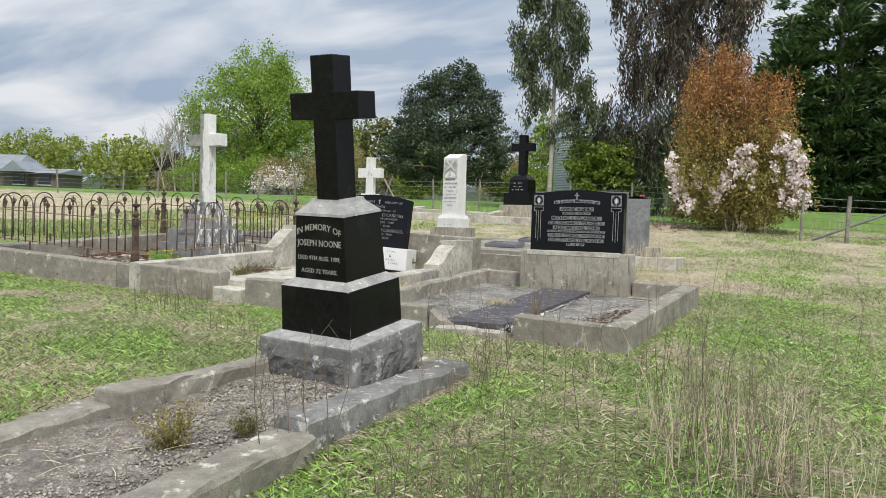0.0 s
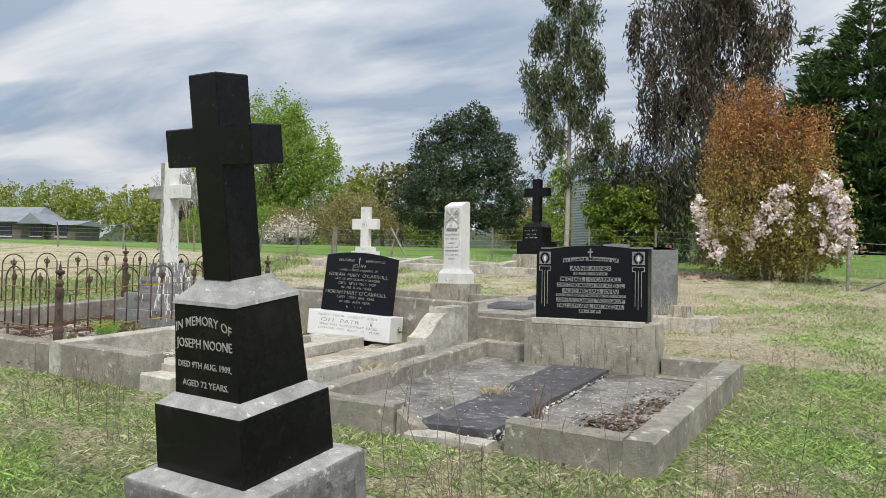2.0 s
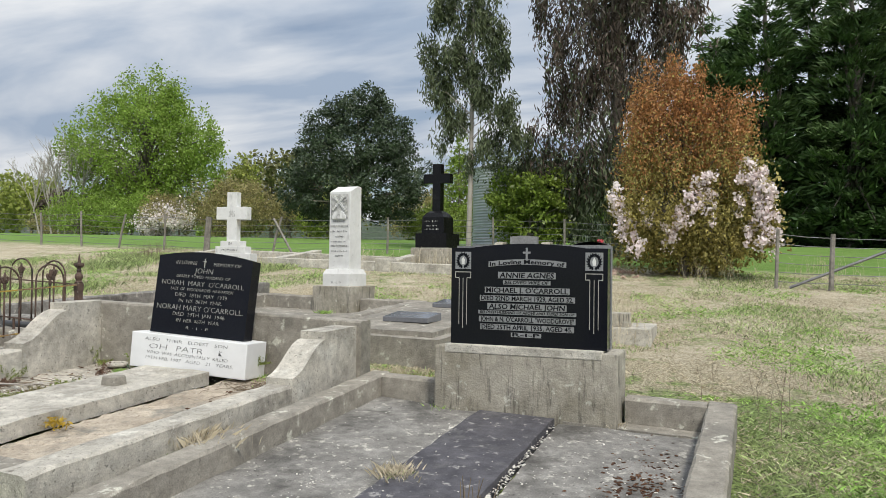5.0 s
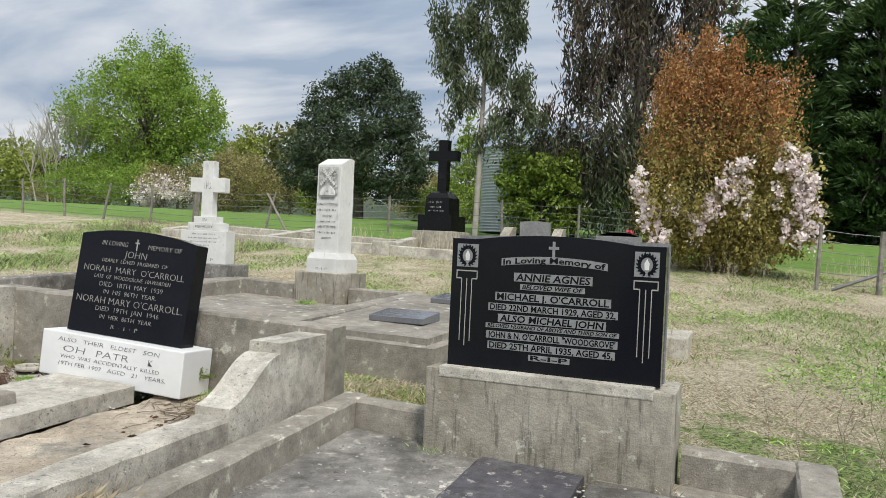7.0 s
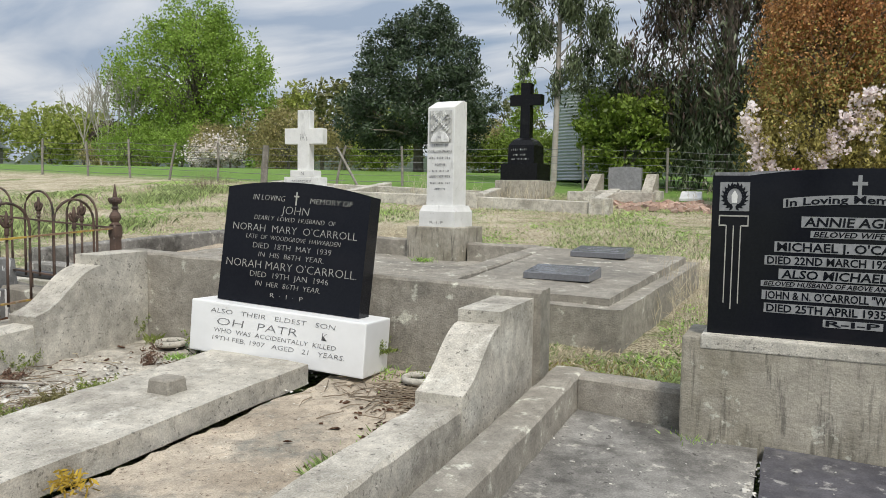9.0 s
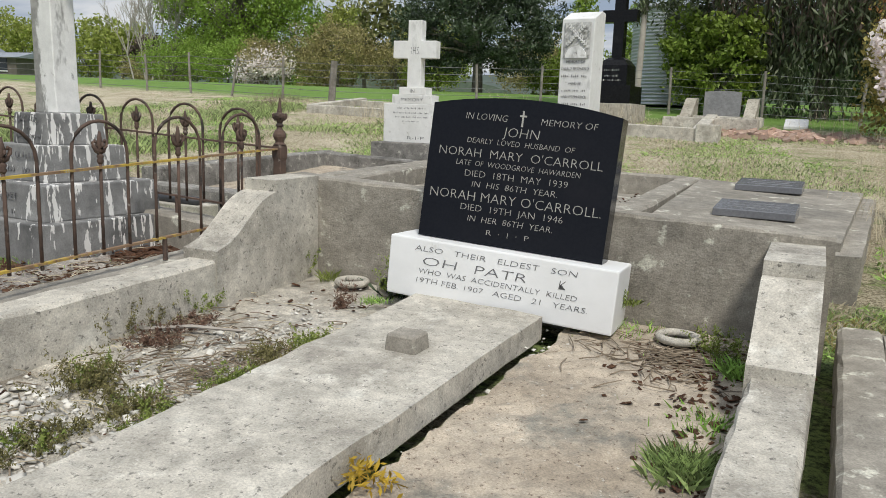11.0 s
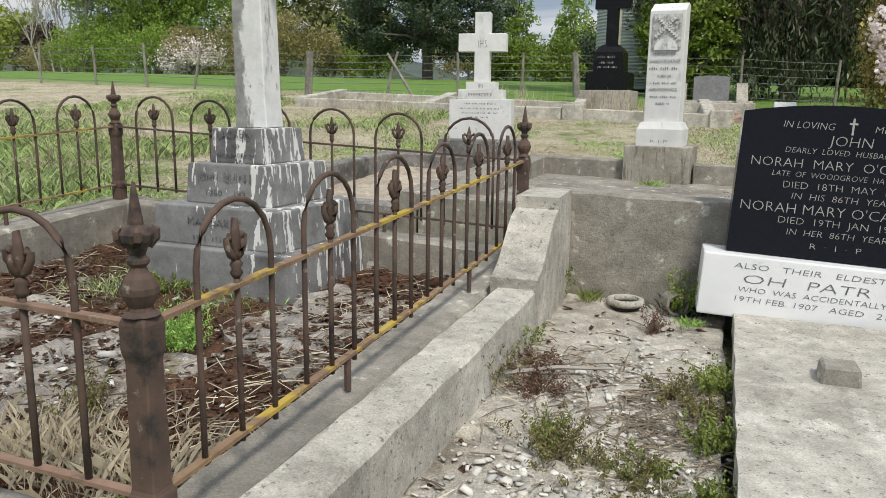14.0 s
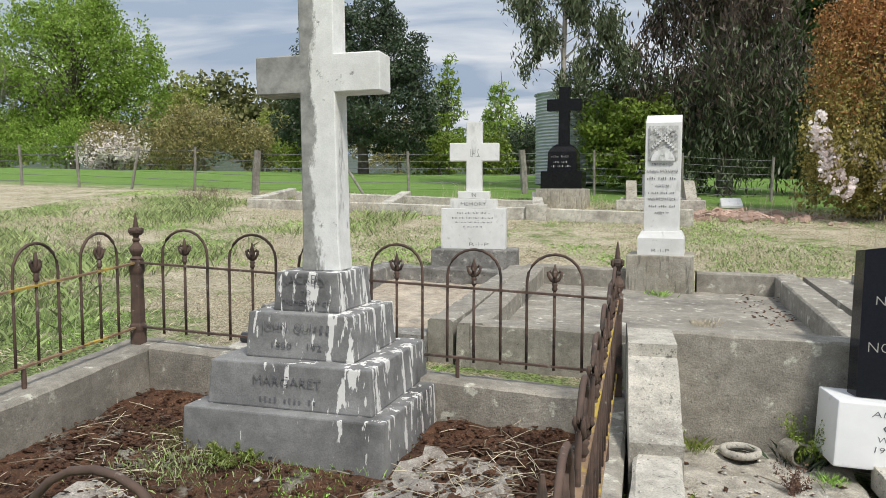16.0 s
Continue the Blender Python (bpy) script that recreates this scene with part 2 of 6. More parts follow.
M["iron_lichen"] = surface("rusted_iron_with_lichen", (0.16, 0.095, 0.055), (0.27, 0.18, 0.11), 14, 0.85,
    [((0.44, 0.31, 0.05), 5, 0.48, 0.56), ((0.33, 0.30, 0.22), 30, 0.6, 0.68)], (90, 0.5, 0.003))
M["iron_rust"] = surface("flaking_brown_rust", (0.17, 0.10, 0.068), (0.29, 0.19, 0.135), 12, 0.85, [((0.36, 0.32, 0.26), 28, 0.58, 0.68), ((0.08, 0.05, 0.035), 7, 0.55, 0.66)], (90, 0.5, 0.003))
M["litter"] = surface("red_brown_needle_litter", (0.085, 0.035, 0.018), (0.17, 0.082, 0.042), 6, 0.95,
    [((0.33, 0.30, 0.25), 2.0, 0.61, 0.66), ((0.24, 0.20, 0.04), 3, 0.66, 0.72), ((0.38, 0.30, 0.20), 60, 0.62, 0.68)], (70, 1.0, 0.03), grain=0.55)
M["rubble_bed"] = surface("rubble_and_dead_weed_bed", (0.46, 0.42, 0.35), (0.60, 0.565, 0.495), 3, 0.95,
    [((0.27, 0.235, 0.185), 2.4, 0.53, 0.68), ((0.60, 0.57, 0.50), 4.5, 0.58, 0.66), ((0.17, 0.13, 0.09), 9, 0.63, 0.71), ((0.66, 0.63, 0.57), 50, 0.62, 0.68)], (60, 0.9, 0.02), grain=0.45)
M["broken_bed"] = surface("stained_broken_concrete", (0.24, 0.215, 0.19), (0.40, 0.37, 0.33), 3.5, 0.95,
    [((0.13, 0.085, 0.06), 5, 0.52, 0.66), ((0.20, 0.17, 0.05), 4, 0.64, 0.72), ((0.52, 0.50, 0.46), 30, 0.6, 0.68)], (50, 0.9, 0.015), grain=0.45)
# Crumbly earth, its colour darkened to stand in for shade down in the crack.
M["earth"] = surface("crumbly_earth_with_shade", (0.018, 0.015, 0.012), (0.06, 0.05, 0.04), 14, 0.95, bump=(50, 1.0, 0.02))
M["gravel_bed"] = surface("gravel_bed", (0.20, 0.172, 0.148), (0.35, 0.315, 0.28), 40, 0.95, [((0.12, 0.09, 0.07), 3, 0.55, 0.75)], (90, 1.0, 0.02), grain=0.5)
M["gravel"] = surface("loose_gravel", (0.21, 0.195, 0.168), (0.40, 0.372, 0.325), 8, 0.9, vary=0.4, bump=(60, 0.4, 0.005))
M["chips"] = surface("broken_concrete_chips", (0.46, 0.44, 0.40), (0.68, 0.66, 0.61), 12, 0.9, vary=0.3, bump=(60, 0.5, 0.006))
M["wood"] = surface("weathered_timber", (0.16, 0.145, 0.125), (0.30, 0.28, 0.25), 5, 0.9, [((0.07, 0.06, 0.05), 14, 0.58, 0.7, (6, 6, 0.6))], (50, 0.6, 0.006), grain=0.3)
M["wire"] = surface("dull_galvanised_wire", (0.16, 0.16, 0.165), (0.26, 0.26, 0.265), 10, 0.5, bump=None, metal=0.6)
M["tank"] = surface("galvanised_corrugated_steel", (0.36, 0.39, 0.42), (0.50, 0.53, 0.56), 2, 0.5, [((0.27, 0.26, 0.25), 1.6, 0.6, 0.75)], None, metal=0.35)
M["bark"] = surface("grey_brown_bark", (0.10, 0.085, 0.07), (0.22, 0.195, 0.165), 6, 0.95, bump=(16, 0.8, 0.02))
M["bark_pale"] = surface("pale_bare_bark", (0.30, 0.27, 0.24), (0.44, 0.41, 0.37), 6, 0.95, bump=(16, 0.6, 0.01))
M["twig"] = surface("dry_brown_twig", (0.13, 0.10, 0.07), (0.27, 0.22, 0.16), 12, 0.95, bump=None, vary=0.3)
M["straw"] = surface("dry_straw", (0.40, 0.34, 0.23), (0.64, 0.57, 0.43), 5, 0.9, bump=None, vary=0.35)
M["grass"] = foliage("short_green_grass", (0.23, 0.32, 0.11), (0.48, 0.55, 0.27), 0.7, 0.35)
M["moss_grass"] = foliage("bright_weed_leaves", (0.22, 0.40, 0.08), (0.44, 0.62, 0.18), 0.6, 0.3)
M["weed"] = foliage("yellow_green_weed_leaves", (0.14, 0.19, 0.04), (0.27, 0.32, 0.09), 0.5, 0.25)
M["gold"] = surface("faded_silver_lettering", (0.28, 0.275, 0.255), (0.42, 0.41, 0.385), 20, 0.5, bump=None)
M["frost"] = surface("frosted_granite_band", (0.20, 0.205, 0.215), (0.29, 0.295, 0.305), 60, 0.7, bump=None)
M["lead"] = surface("dark_lead_lettering", (0.08, 0.08, 0.085), (0.20, 0.20, 0.21), 20, 0.6, bump=None)
M["carve"] = surface("shaded_carved_relief", (0.36, 0.36, 0.35), (0.52, 0.52, 0.50), 14, 0.8, [((0.2, 0.2, 0.19), 10, 0.55, 0.68)], (40, 0.5, 0.01))
M["poplar"] = foliage("spring_poplar_leaves", (0.20, 0.31, 0.045), (0.34, 0.46, 0.11), 0.4, 0.45)
M["holly"] = foliage("dark_evergreen_leaves", (0.042, 0.064, 0.036), (0.09, 0.12, 0.072), 0.45, 0.1, 0.4)
M["gum"] = foliage("grey_green_gum_leaves", (0.06, 0.082, 0.042), (0.15, 0.18, 0.10), 0.5, 0.15, 0.4)
M["gum_brown"] = foliage("dark_reddish_gum_leaves", (0.062, 0.055, 0.044), (0.145, 0.105, 0.083), 0.5, 0.15, 0.5)
M["cypress"] = foliage("dark_cypress_sprays", (0.04, 0.082, 0.03), (0.105, 0.165, 0.055), 0.5, 0.1, 0.6)
M["copper"] = foliage("copper_brown_young_leaves", (0.34, 0.155, 0.06), (0.48, 0.26, 0.11), 0.5, 0.25)
M["olive"] = foliage("olive_brown_leaves", (0.29, 0.25, 0.075), (0.42, 0.37, 0.13), 0.5, 0.3)
M["blossom"] = foliage("pale_pink_blossom", (0.86, 0.74, 0.76), (0.95, 0.90, 0.90), 0.15, 0.3)
M["laurel"] = foliage("glossy_yellow_green_leaves", (0.13, 0.20, 0.03), (0.27, 0.34, 0.07), 0.4, 0.25, 0.4)
M["tawny"] = foliage("tawny_spring_twigs", (0.24, 0.21, 0.085), (0.37, 0.33, 0.15), 0.4, 0.25)
M["willow"] = foliage("yellow_green_willow", (0.24, 0.29, 0.06), (0.34, 0.37, 0.10), 0.3, 0.35)
M["conifer_light"] = foliage("yellow_green_conifer", (0.17, 0.26, 0.035), (0.27, 0.36, 0.07), 0.35, 0.2)
M["rusty_crown"] = foliage("dull_rusty_green_leaves", (0.12, 0.135, 0.05), (0.21, 0.205, 0.085), 0.4, 0.1)
M["roof"] = surface("blue_grey_roofing", (0.20, 0.225, 0.26), (0.27, 0.295, 0.33), 1, 0.6, bump=None)
M["house_wall"] = surface("dark_house_cladding", (0.10, 0.085, 0.075), (0.15, 0.13, 0.115), 2, 0.8, bump=None)
M["glass"] = surface("window_glass", (0.02, 0.025, 0.03), (0.03, 0.035, 0.04), 2, 0.08, bump=None)
M["white_trim"] = surface("white_trim", (0.7, 0.7, 0.69), (0.8, 0.8, 0.79), 3, 0.6, bump=None)
# Dark polished plaque, its base colour raised to grey for the sky's reflection.
M["plaque"] = surface("polished_plaque_with_sky_sheen", (0.13, 0.135, 0.15), (0.19, 0.195, 0.21), 80, 0.15, bump=None)
M["clay"] = surface("buff_clay_rim", (0.36, 0.33, 0.28), (0.46, 0.43, 0.37), 8, 0.9, bump=(50, 0.4, 0.005), grain=0.25)
M["red"] = surface("red_artificial_flower", (0.5, 0.05, 0.07), (0.6, 0.08, 0.1), 8, 0.7, bump=None)
M["brick"] = surface("broken_red_brick", (0.36, 0.22, 0.165), (0.52, 0.40, 0.33), 8, 0.9, vary=0.3, bump=(50, 0.5, 0.005))
M["heath"] = foliage("olive_brown_heath_leaves", (0.12, 0.115, 0.045), (0.24, 0.215, 0.095), 0.5, 0.15)
M["red_heath"] = foliage("reddish_brown_dead_heath", (0.11, 0.065, 0.045), (0.21, 0.13, 0.095), 0.5, 0.1)
M["dull_yellow"] = foliage("dull_yellow_stems", (0.26, 0.22, 0.07), (0.38, 0.33, 0.12), 0.35, 0.2)
M["yellow_leaf"] = foliage("yellowed_cypress_sprig", (0.42, 0.27, 0.03), (0.52, 0.38, 0.06), 0.3, 0.2)

# The ground: short grass, straw and bare soil, with mown lawn beyond the wire fence.
m = bpy.data.materials.new("patchy_churchyard_grass")
m.use_nodes = True
nt = m.node_tree
tc = nt.nodes.new("ShaderNodeTexCoord")
vec = tc.outputs["Object"]
sep = nt.nodes.new("ShaderNodeSeparateXYZ"); nt.links.new(vec, sep.inputs[0])


def step_mask(sock, lo, hi):
    r = nt.nodes.new("ShaderNodeMapRange"); r.interpolation_type = "SMOOTHSTEP"
    r.inputs[1].default_value, r.inputs[2].default_value = lo, hi
    nt.links.new(sock, r.inputs[0])
    return r.outputs[0]


def calc(op, a, b):
    n = nt.nodes.new("ShaderNodeMath"); n.operation = op
    for s, v in zip(n.inputs, (a, b)):
        if isinstance(v, (int, float)):
            s.default_value = v
        else:
            nt.links.new(v, s)
    return n.outputs[0]


fa, _ = ramp_mask(nt, vec, 34, 0.42, 0.58, 6, 0.8)
green = mixed(nt, fa, (0.08, 0.10, 0.045), (0.34, 0.44, 0.155))
fb, _ = ramp_mask(nt, vec, 48, 0.42, 0.58, 6, 0.8)
dry = mixed(nt, fb, (0.17, 0.135, 0.08), (0.70, 0.63, 0.46))
_, patch = ramp_mask(nt, vec, 0.6, 0, 1, 5)
_, patch2 = ramp_mask(nt, vec, 3.2, 0, 1, 5, 0.65)
far_dry = calc("MULTIPLY", step_mask(sep.outputs["Y"], 9.5, 12.5), 0.085)
pm = calc("ADD", calc("ADD", calc("MULTIPLY", patch, 0.5), calc("MULTIPLY", patch2, 0.5)), far_dry)
dry_f = step_mask(pm, 0.49, 0.58)
col = mixed(nt, dry_f, green, dry)
fp, _ = ramp_mask(nt, vec, 1.5, 0.47, 0.60, 6, 0.75)
fp2 = calc("MULTIPLY", fp, step_mask(sep.outputs["Y"], 9.5, 12.5))
fq, _ = ramp_mask(nt, vec, 30, 0.40, 0.60, 6, 0.8)
col = mixed(nt, fp2, col, mixed(nt, fq, (0.33, 0.275, 0.18), (0.80, 0.73, 0.57)))
fs, _ = ramp_mask(nt, vec, 6, 0.62, 0.70, 6)
col = mixed(nt, fs, col, (0.20, 0.165, 0.125))
fg, _ = ramp_mask(nt, vec, 1.5, 0.3, 0.7, 6)
lawn = mixed(nt, fg, (0.13, 0.235, 0.05), (0.19, 0.30, 0.08))
wob = calc("ADD", sep.outputs["Y"], calc("MULTIPLY", patch2, 1.6))
col = mixed(nt, step_mask(wob, 20.6, 22.2), col, lawn)
bsdf = nt.nodes["Principled BSDF"]
nt.links.new(col, bsdf.inputs["Base Color"])
bsdf.inputs["Roughness"].default_value = 0.95
bsdf.inputs["Specular IOR Level"].default_value = 0.15
_, raw = ramp_mask(nt, vec, 45, 0, 1, 8, 0.8)
bp = nt.nodes.new("ShaderNodeBump"); bp.inputs["Strength"].default_value, bp.inputs["Distance"].default_value = 1.0, 0.03
nt.links.new(raw, bp.inputs["Height"]); nt.links.new(bp.outputs[0], bsdf.inputs["Normal"])
M["ground"] = m


# ---- building helpers ----
rnd = random.Random(7)
npr = np.random.default_rng(11)
H_Y = (-400, 0, 12.5, 17.75, 20.5, 30, 36, 45, 100, 900)
H_Z = (-1.5, 0, 0.6425, 1.17, 1.43, 2.2, 2.38, 2.5, 2.7, 6.0)
B_Y = (-400, 21, 31, 900)
B_Z = (-0.028, -0.028, -0.015, -0.015)


def ground_z(x, y):
    """Height of the sloping ground."""
    x = np.clip(x, -70, 40)
    return np.interp(y, H_Y, H_Z) + np.interp(y, B_Y, B_Z) * x


def gz(x, y):
    return float(ground_z(x, y))


def thing(name, at, label, category, group="", kind="", rz=0.0):
    ob = new(name)
    ob.empty_display_size = 0.1
    ob.matrix_world = pose(*at, 0, 0, rz)
    return tagged(ob, label, category, group, kind)


def part(name, bm, material, parent, label="", smooth=False, m=None):
    me = bpy.data.meshes.new(name)
    bm.to_mesh(me)
    bm.free()
    me.materials.append(material)
    if smooth:
        me.shade_smooth()
    ob = new(name, me)
    if parent:
        ob.parent = parent
    if m is not None:
        ob.matrix_basis = m
    if label:
        ob["label"] = label
    return ob


def loft(rings, bm=None, closed=True):
    """Skin a row of rings with the same number of points, with both ends capped."""
    bm = bm or bmesh.new()
    vs = [[bm.verts.new(p) for p in r] for r in rings]
    n = len(vs[0])
    for a, b in zip(vs, vs[1:]):
        for i in range(n):
            bm.faces.new((a[i], a[(i + 1) % n], b[(i + 1) % n], b[i]))
    if closed:
        bm.faces.new(list(reversed(vs[0])))
        bm.faces.new(vs[-1])
    bmesh.ops.recalc_face_normals(bm, faces=bm.faces)
    return bm


def rect(hx, hy, z, cx=0.0, cy=0.0):
    return [(cx - hx, cy - hy, z), (cx + hx, cy - hy, z), (cx + hx, cy + hy, z), (cx - hx, cy + hy, z)]


def bevel(bm, width, segments=1):
    bmesh.ops.bevel(bm, geom=list(bm.edges), offset=width, segments=segments, affect="EDGES", profile=0.6)
    return bm


def block(x0, x1, y0, y1, z0, z1, edge=0.008, taper=0.0):
    """A worn block, narrower at its top by taper on each side."""
    bm = loft([[(x0, y0, z0), (x1, y0, z0), (x1, y1, z0), (x0, y1, z0)],
               [(x0 + taper, y0 + taper, z1), (x1 - taper, y0 + taper, z1), (x1 - taper, y1 - taper, z1), (x0 + taper, y1 - taper, z1)]])
    return bevel(bm, edge, 2) if edge else bm


def beam(p, q, width, depth, edge=0.015, rough=0.004, step=0.1, seed=1):
    """A cast kerb from p to q (points on its top's middle), uneven along its length, with worn edges."""
    p, q = Vector(p), Vector(q)
    n = max(2, int((q - p).length / step))
    side = Vector((-(q - p).y, (q - p).x, 0)).normalized()
    rr = random.Random(seed)
    rings = []
    for i in range(n + 1):
        c = p.lerp(q, i / n)
        j = lambda s=1.0: rr.uniform(-rough, rough) * s
        w = width / 2
        prof = [(-w, -depth), (-w + j(), -depth * 0.5), (-w + j(), -edge + j()), (-w + edge + j(), j()), (j(), j(0.6)),
                (w - edge + j(), j()), (w + j(), -edge + j()), (w + j(), -depth * 0.5), (w, -depth)]
        rings.append([c + side * a + Vector((0, 0, b)) for a, b in prof])
    return loft(rings)


def extrude_profile(prof, x0, x1, edge=0.006):
    """A y-z outline carried from x0 to x1."""
    bm = loft([[(x0, y, z) for y, z in prof], [(x1, y, z) for y, z in prof]])
    return bm


def tube(pts, radii, sides=6, bm=None):
    bm = bm or bmesh.new()
    pts = [Vector(p) for p in pts]
    if isinstance(radii, (int, float)):
        radii = [radii] * len(pts)
    vs = []
    for i, p in enumerate(pts):
        d = (pts[min(i + 1, len(pts) - 1)] - pts[max(i - 1, 0)]).normalized()
        u = d.orthogonal().normalized() if abs(d.z) > 0.9 else d.cross(Vector((0, 0, 1))).normalized()
        v = d.cross(u)
        vs.append([bm.verts.new(p + (u * math.cos(a) + v * math.sin(a)) * radii[i]) for a in (2 * math.pi * k / sides for k in range(sides))])
    for a, b in zip(vs, vs[1:]):
        for k in range(sides):
            bm.faces.new((a[k], a[(k + 1) % sides], b[(k + 1) % sides], b[k]))
    bm.faces.new(list(reversed(vs[0]))); bm.faces.new(vs[-1])
    return bm


def lathe(prof, sides=12, bm=None, turn=0.0):
    """Turned shape from (radius, z) pairs."""
    rings = [[(r * math.cos(turn + 2 * math.pi * k / sides), r * math.sin(turn + 2 * math.pi * k / sides), z) for k in range(sides)] for r, z in prof]
    return loft(rings, bm)


def mesh_from_arrays(name, verts, faces, material, parent=None, smooth=False):
    """One mesh out of arrays of points and of triangles or quads."""
    me = bpy.data.meshes.new(name)
    k = faces.shape[1]
    me.vertices.add(len(verts)); me.loops.add(faces.size); me.polygons.add(len(faces))
    me.vertices.foreach_set("co", verts.astype(np.float32).ravel())
    me.loops.foreach_set("vertex_index", faces.astype(np.int32).ravel())
    me.polygons.foreach_set("loop_start", np.arange(0, faces.size, k, dtype=np.int32))
    me.materials.append(material)
    me.update(calc_edges=True)
    me.validate()
    if smooth:
        me.shade_smooth()
    ob = new(name, me)
    if parent:
        ob.parent = parent
    return ob


def unit(a):
    return a / np.maximum(np.linalg.norm(a, axis=1, keepdims=True), 1e-9)


def leaf_cloud(name, c, length, width, material, parent=None, droop=0.0, upward=0.0, r=npr, radial=None):
    """Small pointed leaves at the points c, turned at random."""
    n = len(c)
    u = r.normal(size=(n, 3)); u[:, 2] += upward - droop
    if radial is not None:
        u[:, :2] += unit(c[:, :2] - np.array(radial)) * 2.6
    u = unit(u)
    v = unit(np.cross(u, r.normal(size=(n, 3))))
    s = r.uniform(0.6, 1.35, (n, 1))
    a, b = u * length * s / 2, v * width * s / 2
    verts = np.stack([c - a, c + b, c + a, c - b], 1).reshape(-1, 3)
    return mesh_from_arrays(name, verts, np.arange(4 * n).reshape(-1, 4), material, parent)


def lobes_points(lobes, clumps, per, spread, r=npr, shell=0.45, flat=0.7):
    """Clumps of points, most of them near the skin of a crown of ellipsoids (x, y, z, rx, ry, rz)."""
    out, mids = [], []
    vol = np.array([l[3] * l[4] * l[5] for l in lobes]) ** 0.7
    for i in r.choice(len(lobes), clumps, p=vol / vol.sum()):
        x, y, z, rx, ry, rz = lobes[i]
        d = r.normal(size=3); d /= np.linalg.norm(d)
        k = r.uniform(shell, 1.0) ** 0.6
        mids.append((x + d[0] * rx * k, y + d[1] * ry * k, z + d[2] * rz * k))
    mids = np.array(mids)
    size = r.uniform(0.55, 1.4, (clumps, 1, 1))
    d = r.normal(size=(clumps, per, 3))
    d = d / np.linalg.norm(d, axis=2, keepdims=True) * (1.9 * r.random((clumps, per, 1)) ** 0.5)
    pts = mids[:, None] + d * np.array((spread, spread, spread * flat)) * size
    return pts.reshape(-1, 3), mids


def limbs(base, mids, trunk_top, r0, count, bark, parent, lean=(0, 0), seed=3, sides=5, fork=0.25, thick=1.0, rise=(0.15, 0.4)):
    """A tapered trunk, and limbs that rise from it to some of the clumps."""
    rr = random.Random(seed)
    b = Vector(base)
    top = Vector((base[0] + lean[0], base[1] + lean[1], trunk_top))
    pts = [b.lerp(top, k / 6) + Vector((rr.uniform(-1, 1), rr.uniform(-1, 1), 0)) * r0 * 0.5 * (k > 0) for k in range(7)]
    part("trunk", tube([b - Vector((0, 0, 0.2))] + pts, [r0 * 1.35] + [r0 * (1 - 0.85 * k / 6) for k in range(7)], 8), bark, parent, smooth=True)
    bm = bmesh.new()
    for i in rr.sample(range(len(mids)), min(count, len(mids))):
        e = Vector(mids[i])
        h = max(fork, min(0.92, (e.z - b.z) / max(0.1, top.z - b.z) - rr.uniform(*rise)))
        s = b.lerp(top, h)
        mid = s.lerp(e, 0.5) + Vector((rr.uniform(-.2, .2), rr.uniform(-.2, .2), rr.uniform(0.0, 0.25) * (e - s).length))
        q = r0 * (1 - 0.8 * h) * 0.45 * thick
        tube([s, s.lerp(mid, 0.6), mid, e], [q, q * 0.75, q * 0.5, q * 0.15], sides, bm)
    part("branching", bm, bark, parent, smooth=True)


def tree(name, label, category, base, lobes, clumps, per, spread, leaf, material, trunk_top, r0, bark=None, droop=0.0, upward=0.0, limb_count=30, seed=3, lean=(0, 0), flat=0.7, shell=0.45, hang=0.0, extra=(), fan=False, thick=1.0, rise=(0.15, 0.4)):
    """A tree: trunk, limbs and a crown of many small leaves; leaf is (length, width)."""
    r = np.random.default_rng(seed)
    z0 = gz(base[0], base[1])
    t = thing(name, (0, 0, 0), label, category)
    lobes = [(base[0] + l[0], base[1] + l[1], z0 + l[2], *l[3:]) for l in lobes]
    pts, mids = lobes_points(lobes, clumps, per, spread, r, shell, flat)
    if hang:
        pts[:, 2] -= np.abs(r.normal(size=len(pts))) * hang
    pts[:, 2] = np.maximum(pts[:, 2], ground_z(pts[:, 0], pts[:, 1]) + 0.04)
    limbs((base[0], base[1], z0), mids, z0 + trunk_top, r0, limb_count, bark or M["bark"], t, lean, seed, thick=thick, rise=rise)
    if extra:
        other, share, low, high = extra
        k = np.clip((pts[:, 2] - z0 - low) / (high - low), 0, 1) * share
        pick = r.random(len(pts)) < k
        leaf_cloud("crown", pts[~pick], *leaf, material, t, droop, upward, r)
        leaf_cloud("young_growth", pts[pick], *leaf, other, t, droop, upward, r)
    else:
        leaf_cloud("crown", pts, *leaf, material, t, droop, upward, r, (base[0], base[1]) if fan else None)
    return t



# ---- ground ----
def axis(lo, hi, fine_lo, fine_hi, fine, grow=1.35):
    a = list(np.arange(fine_lo, fine_hi + 1e-6, fine))
    s = fine
    while a[0] > lo:
        s *= grow; a.insert(0, max(lo, a[0] - s))
    s = fine
    while a[-1] < hi:
        s *= grow; a.append(min(hi, a[-1] + s))
    return np.array(a)


gx, gy = axis(-700, 600, -16, 6, 0.16), axis(-300, 900, -2, 24, 0.16)
X, Y = np.meshgrid(gx, gy)
Z = ground_z(X, Y)
bumps = np.array([noise.noise((x * 1.3, y * 1.3, 0)) * 0.02 + noise.noise((x * 5, y * 5, 3)) * 0.008 for x, y in zip(X.ravel(), Y.ravel())]).reshape(X.shape)
Z = Z + bumps * np.clip(1 - np.abs(Y - 10) / 40, 0, 1)
nx, ny = len(gx), len(gy)
idx = np.arange(nx * ny).reshape(ny, nx)
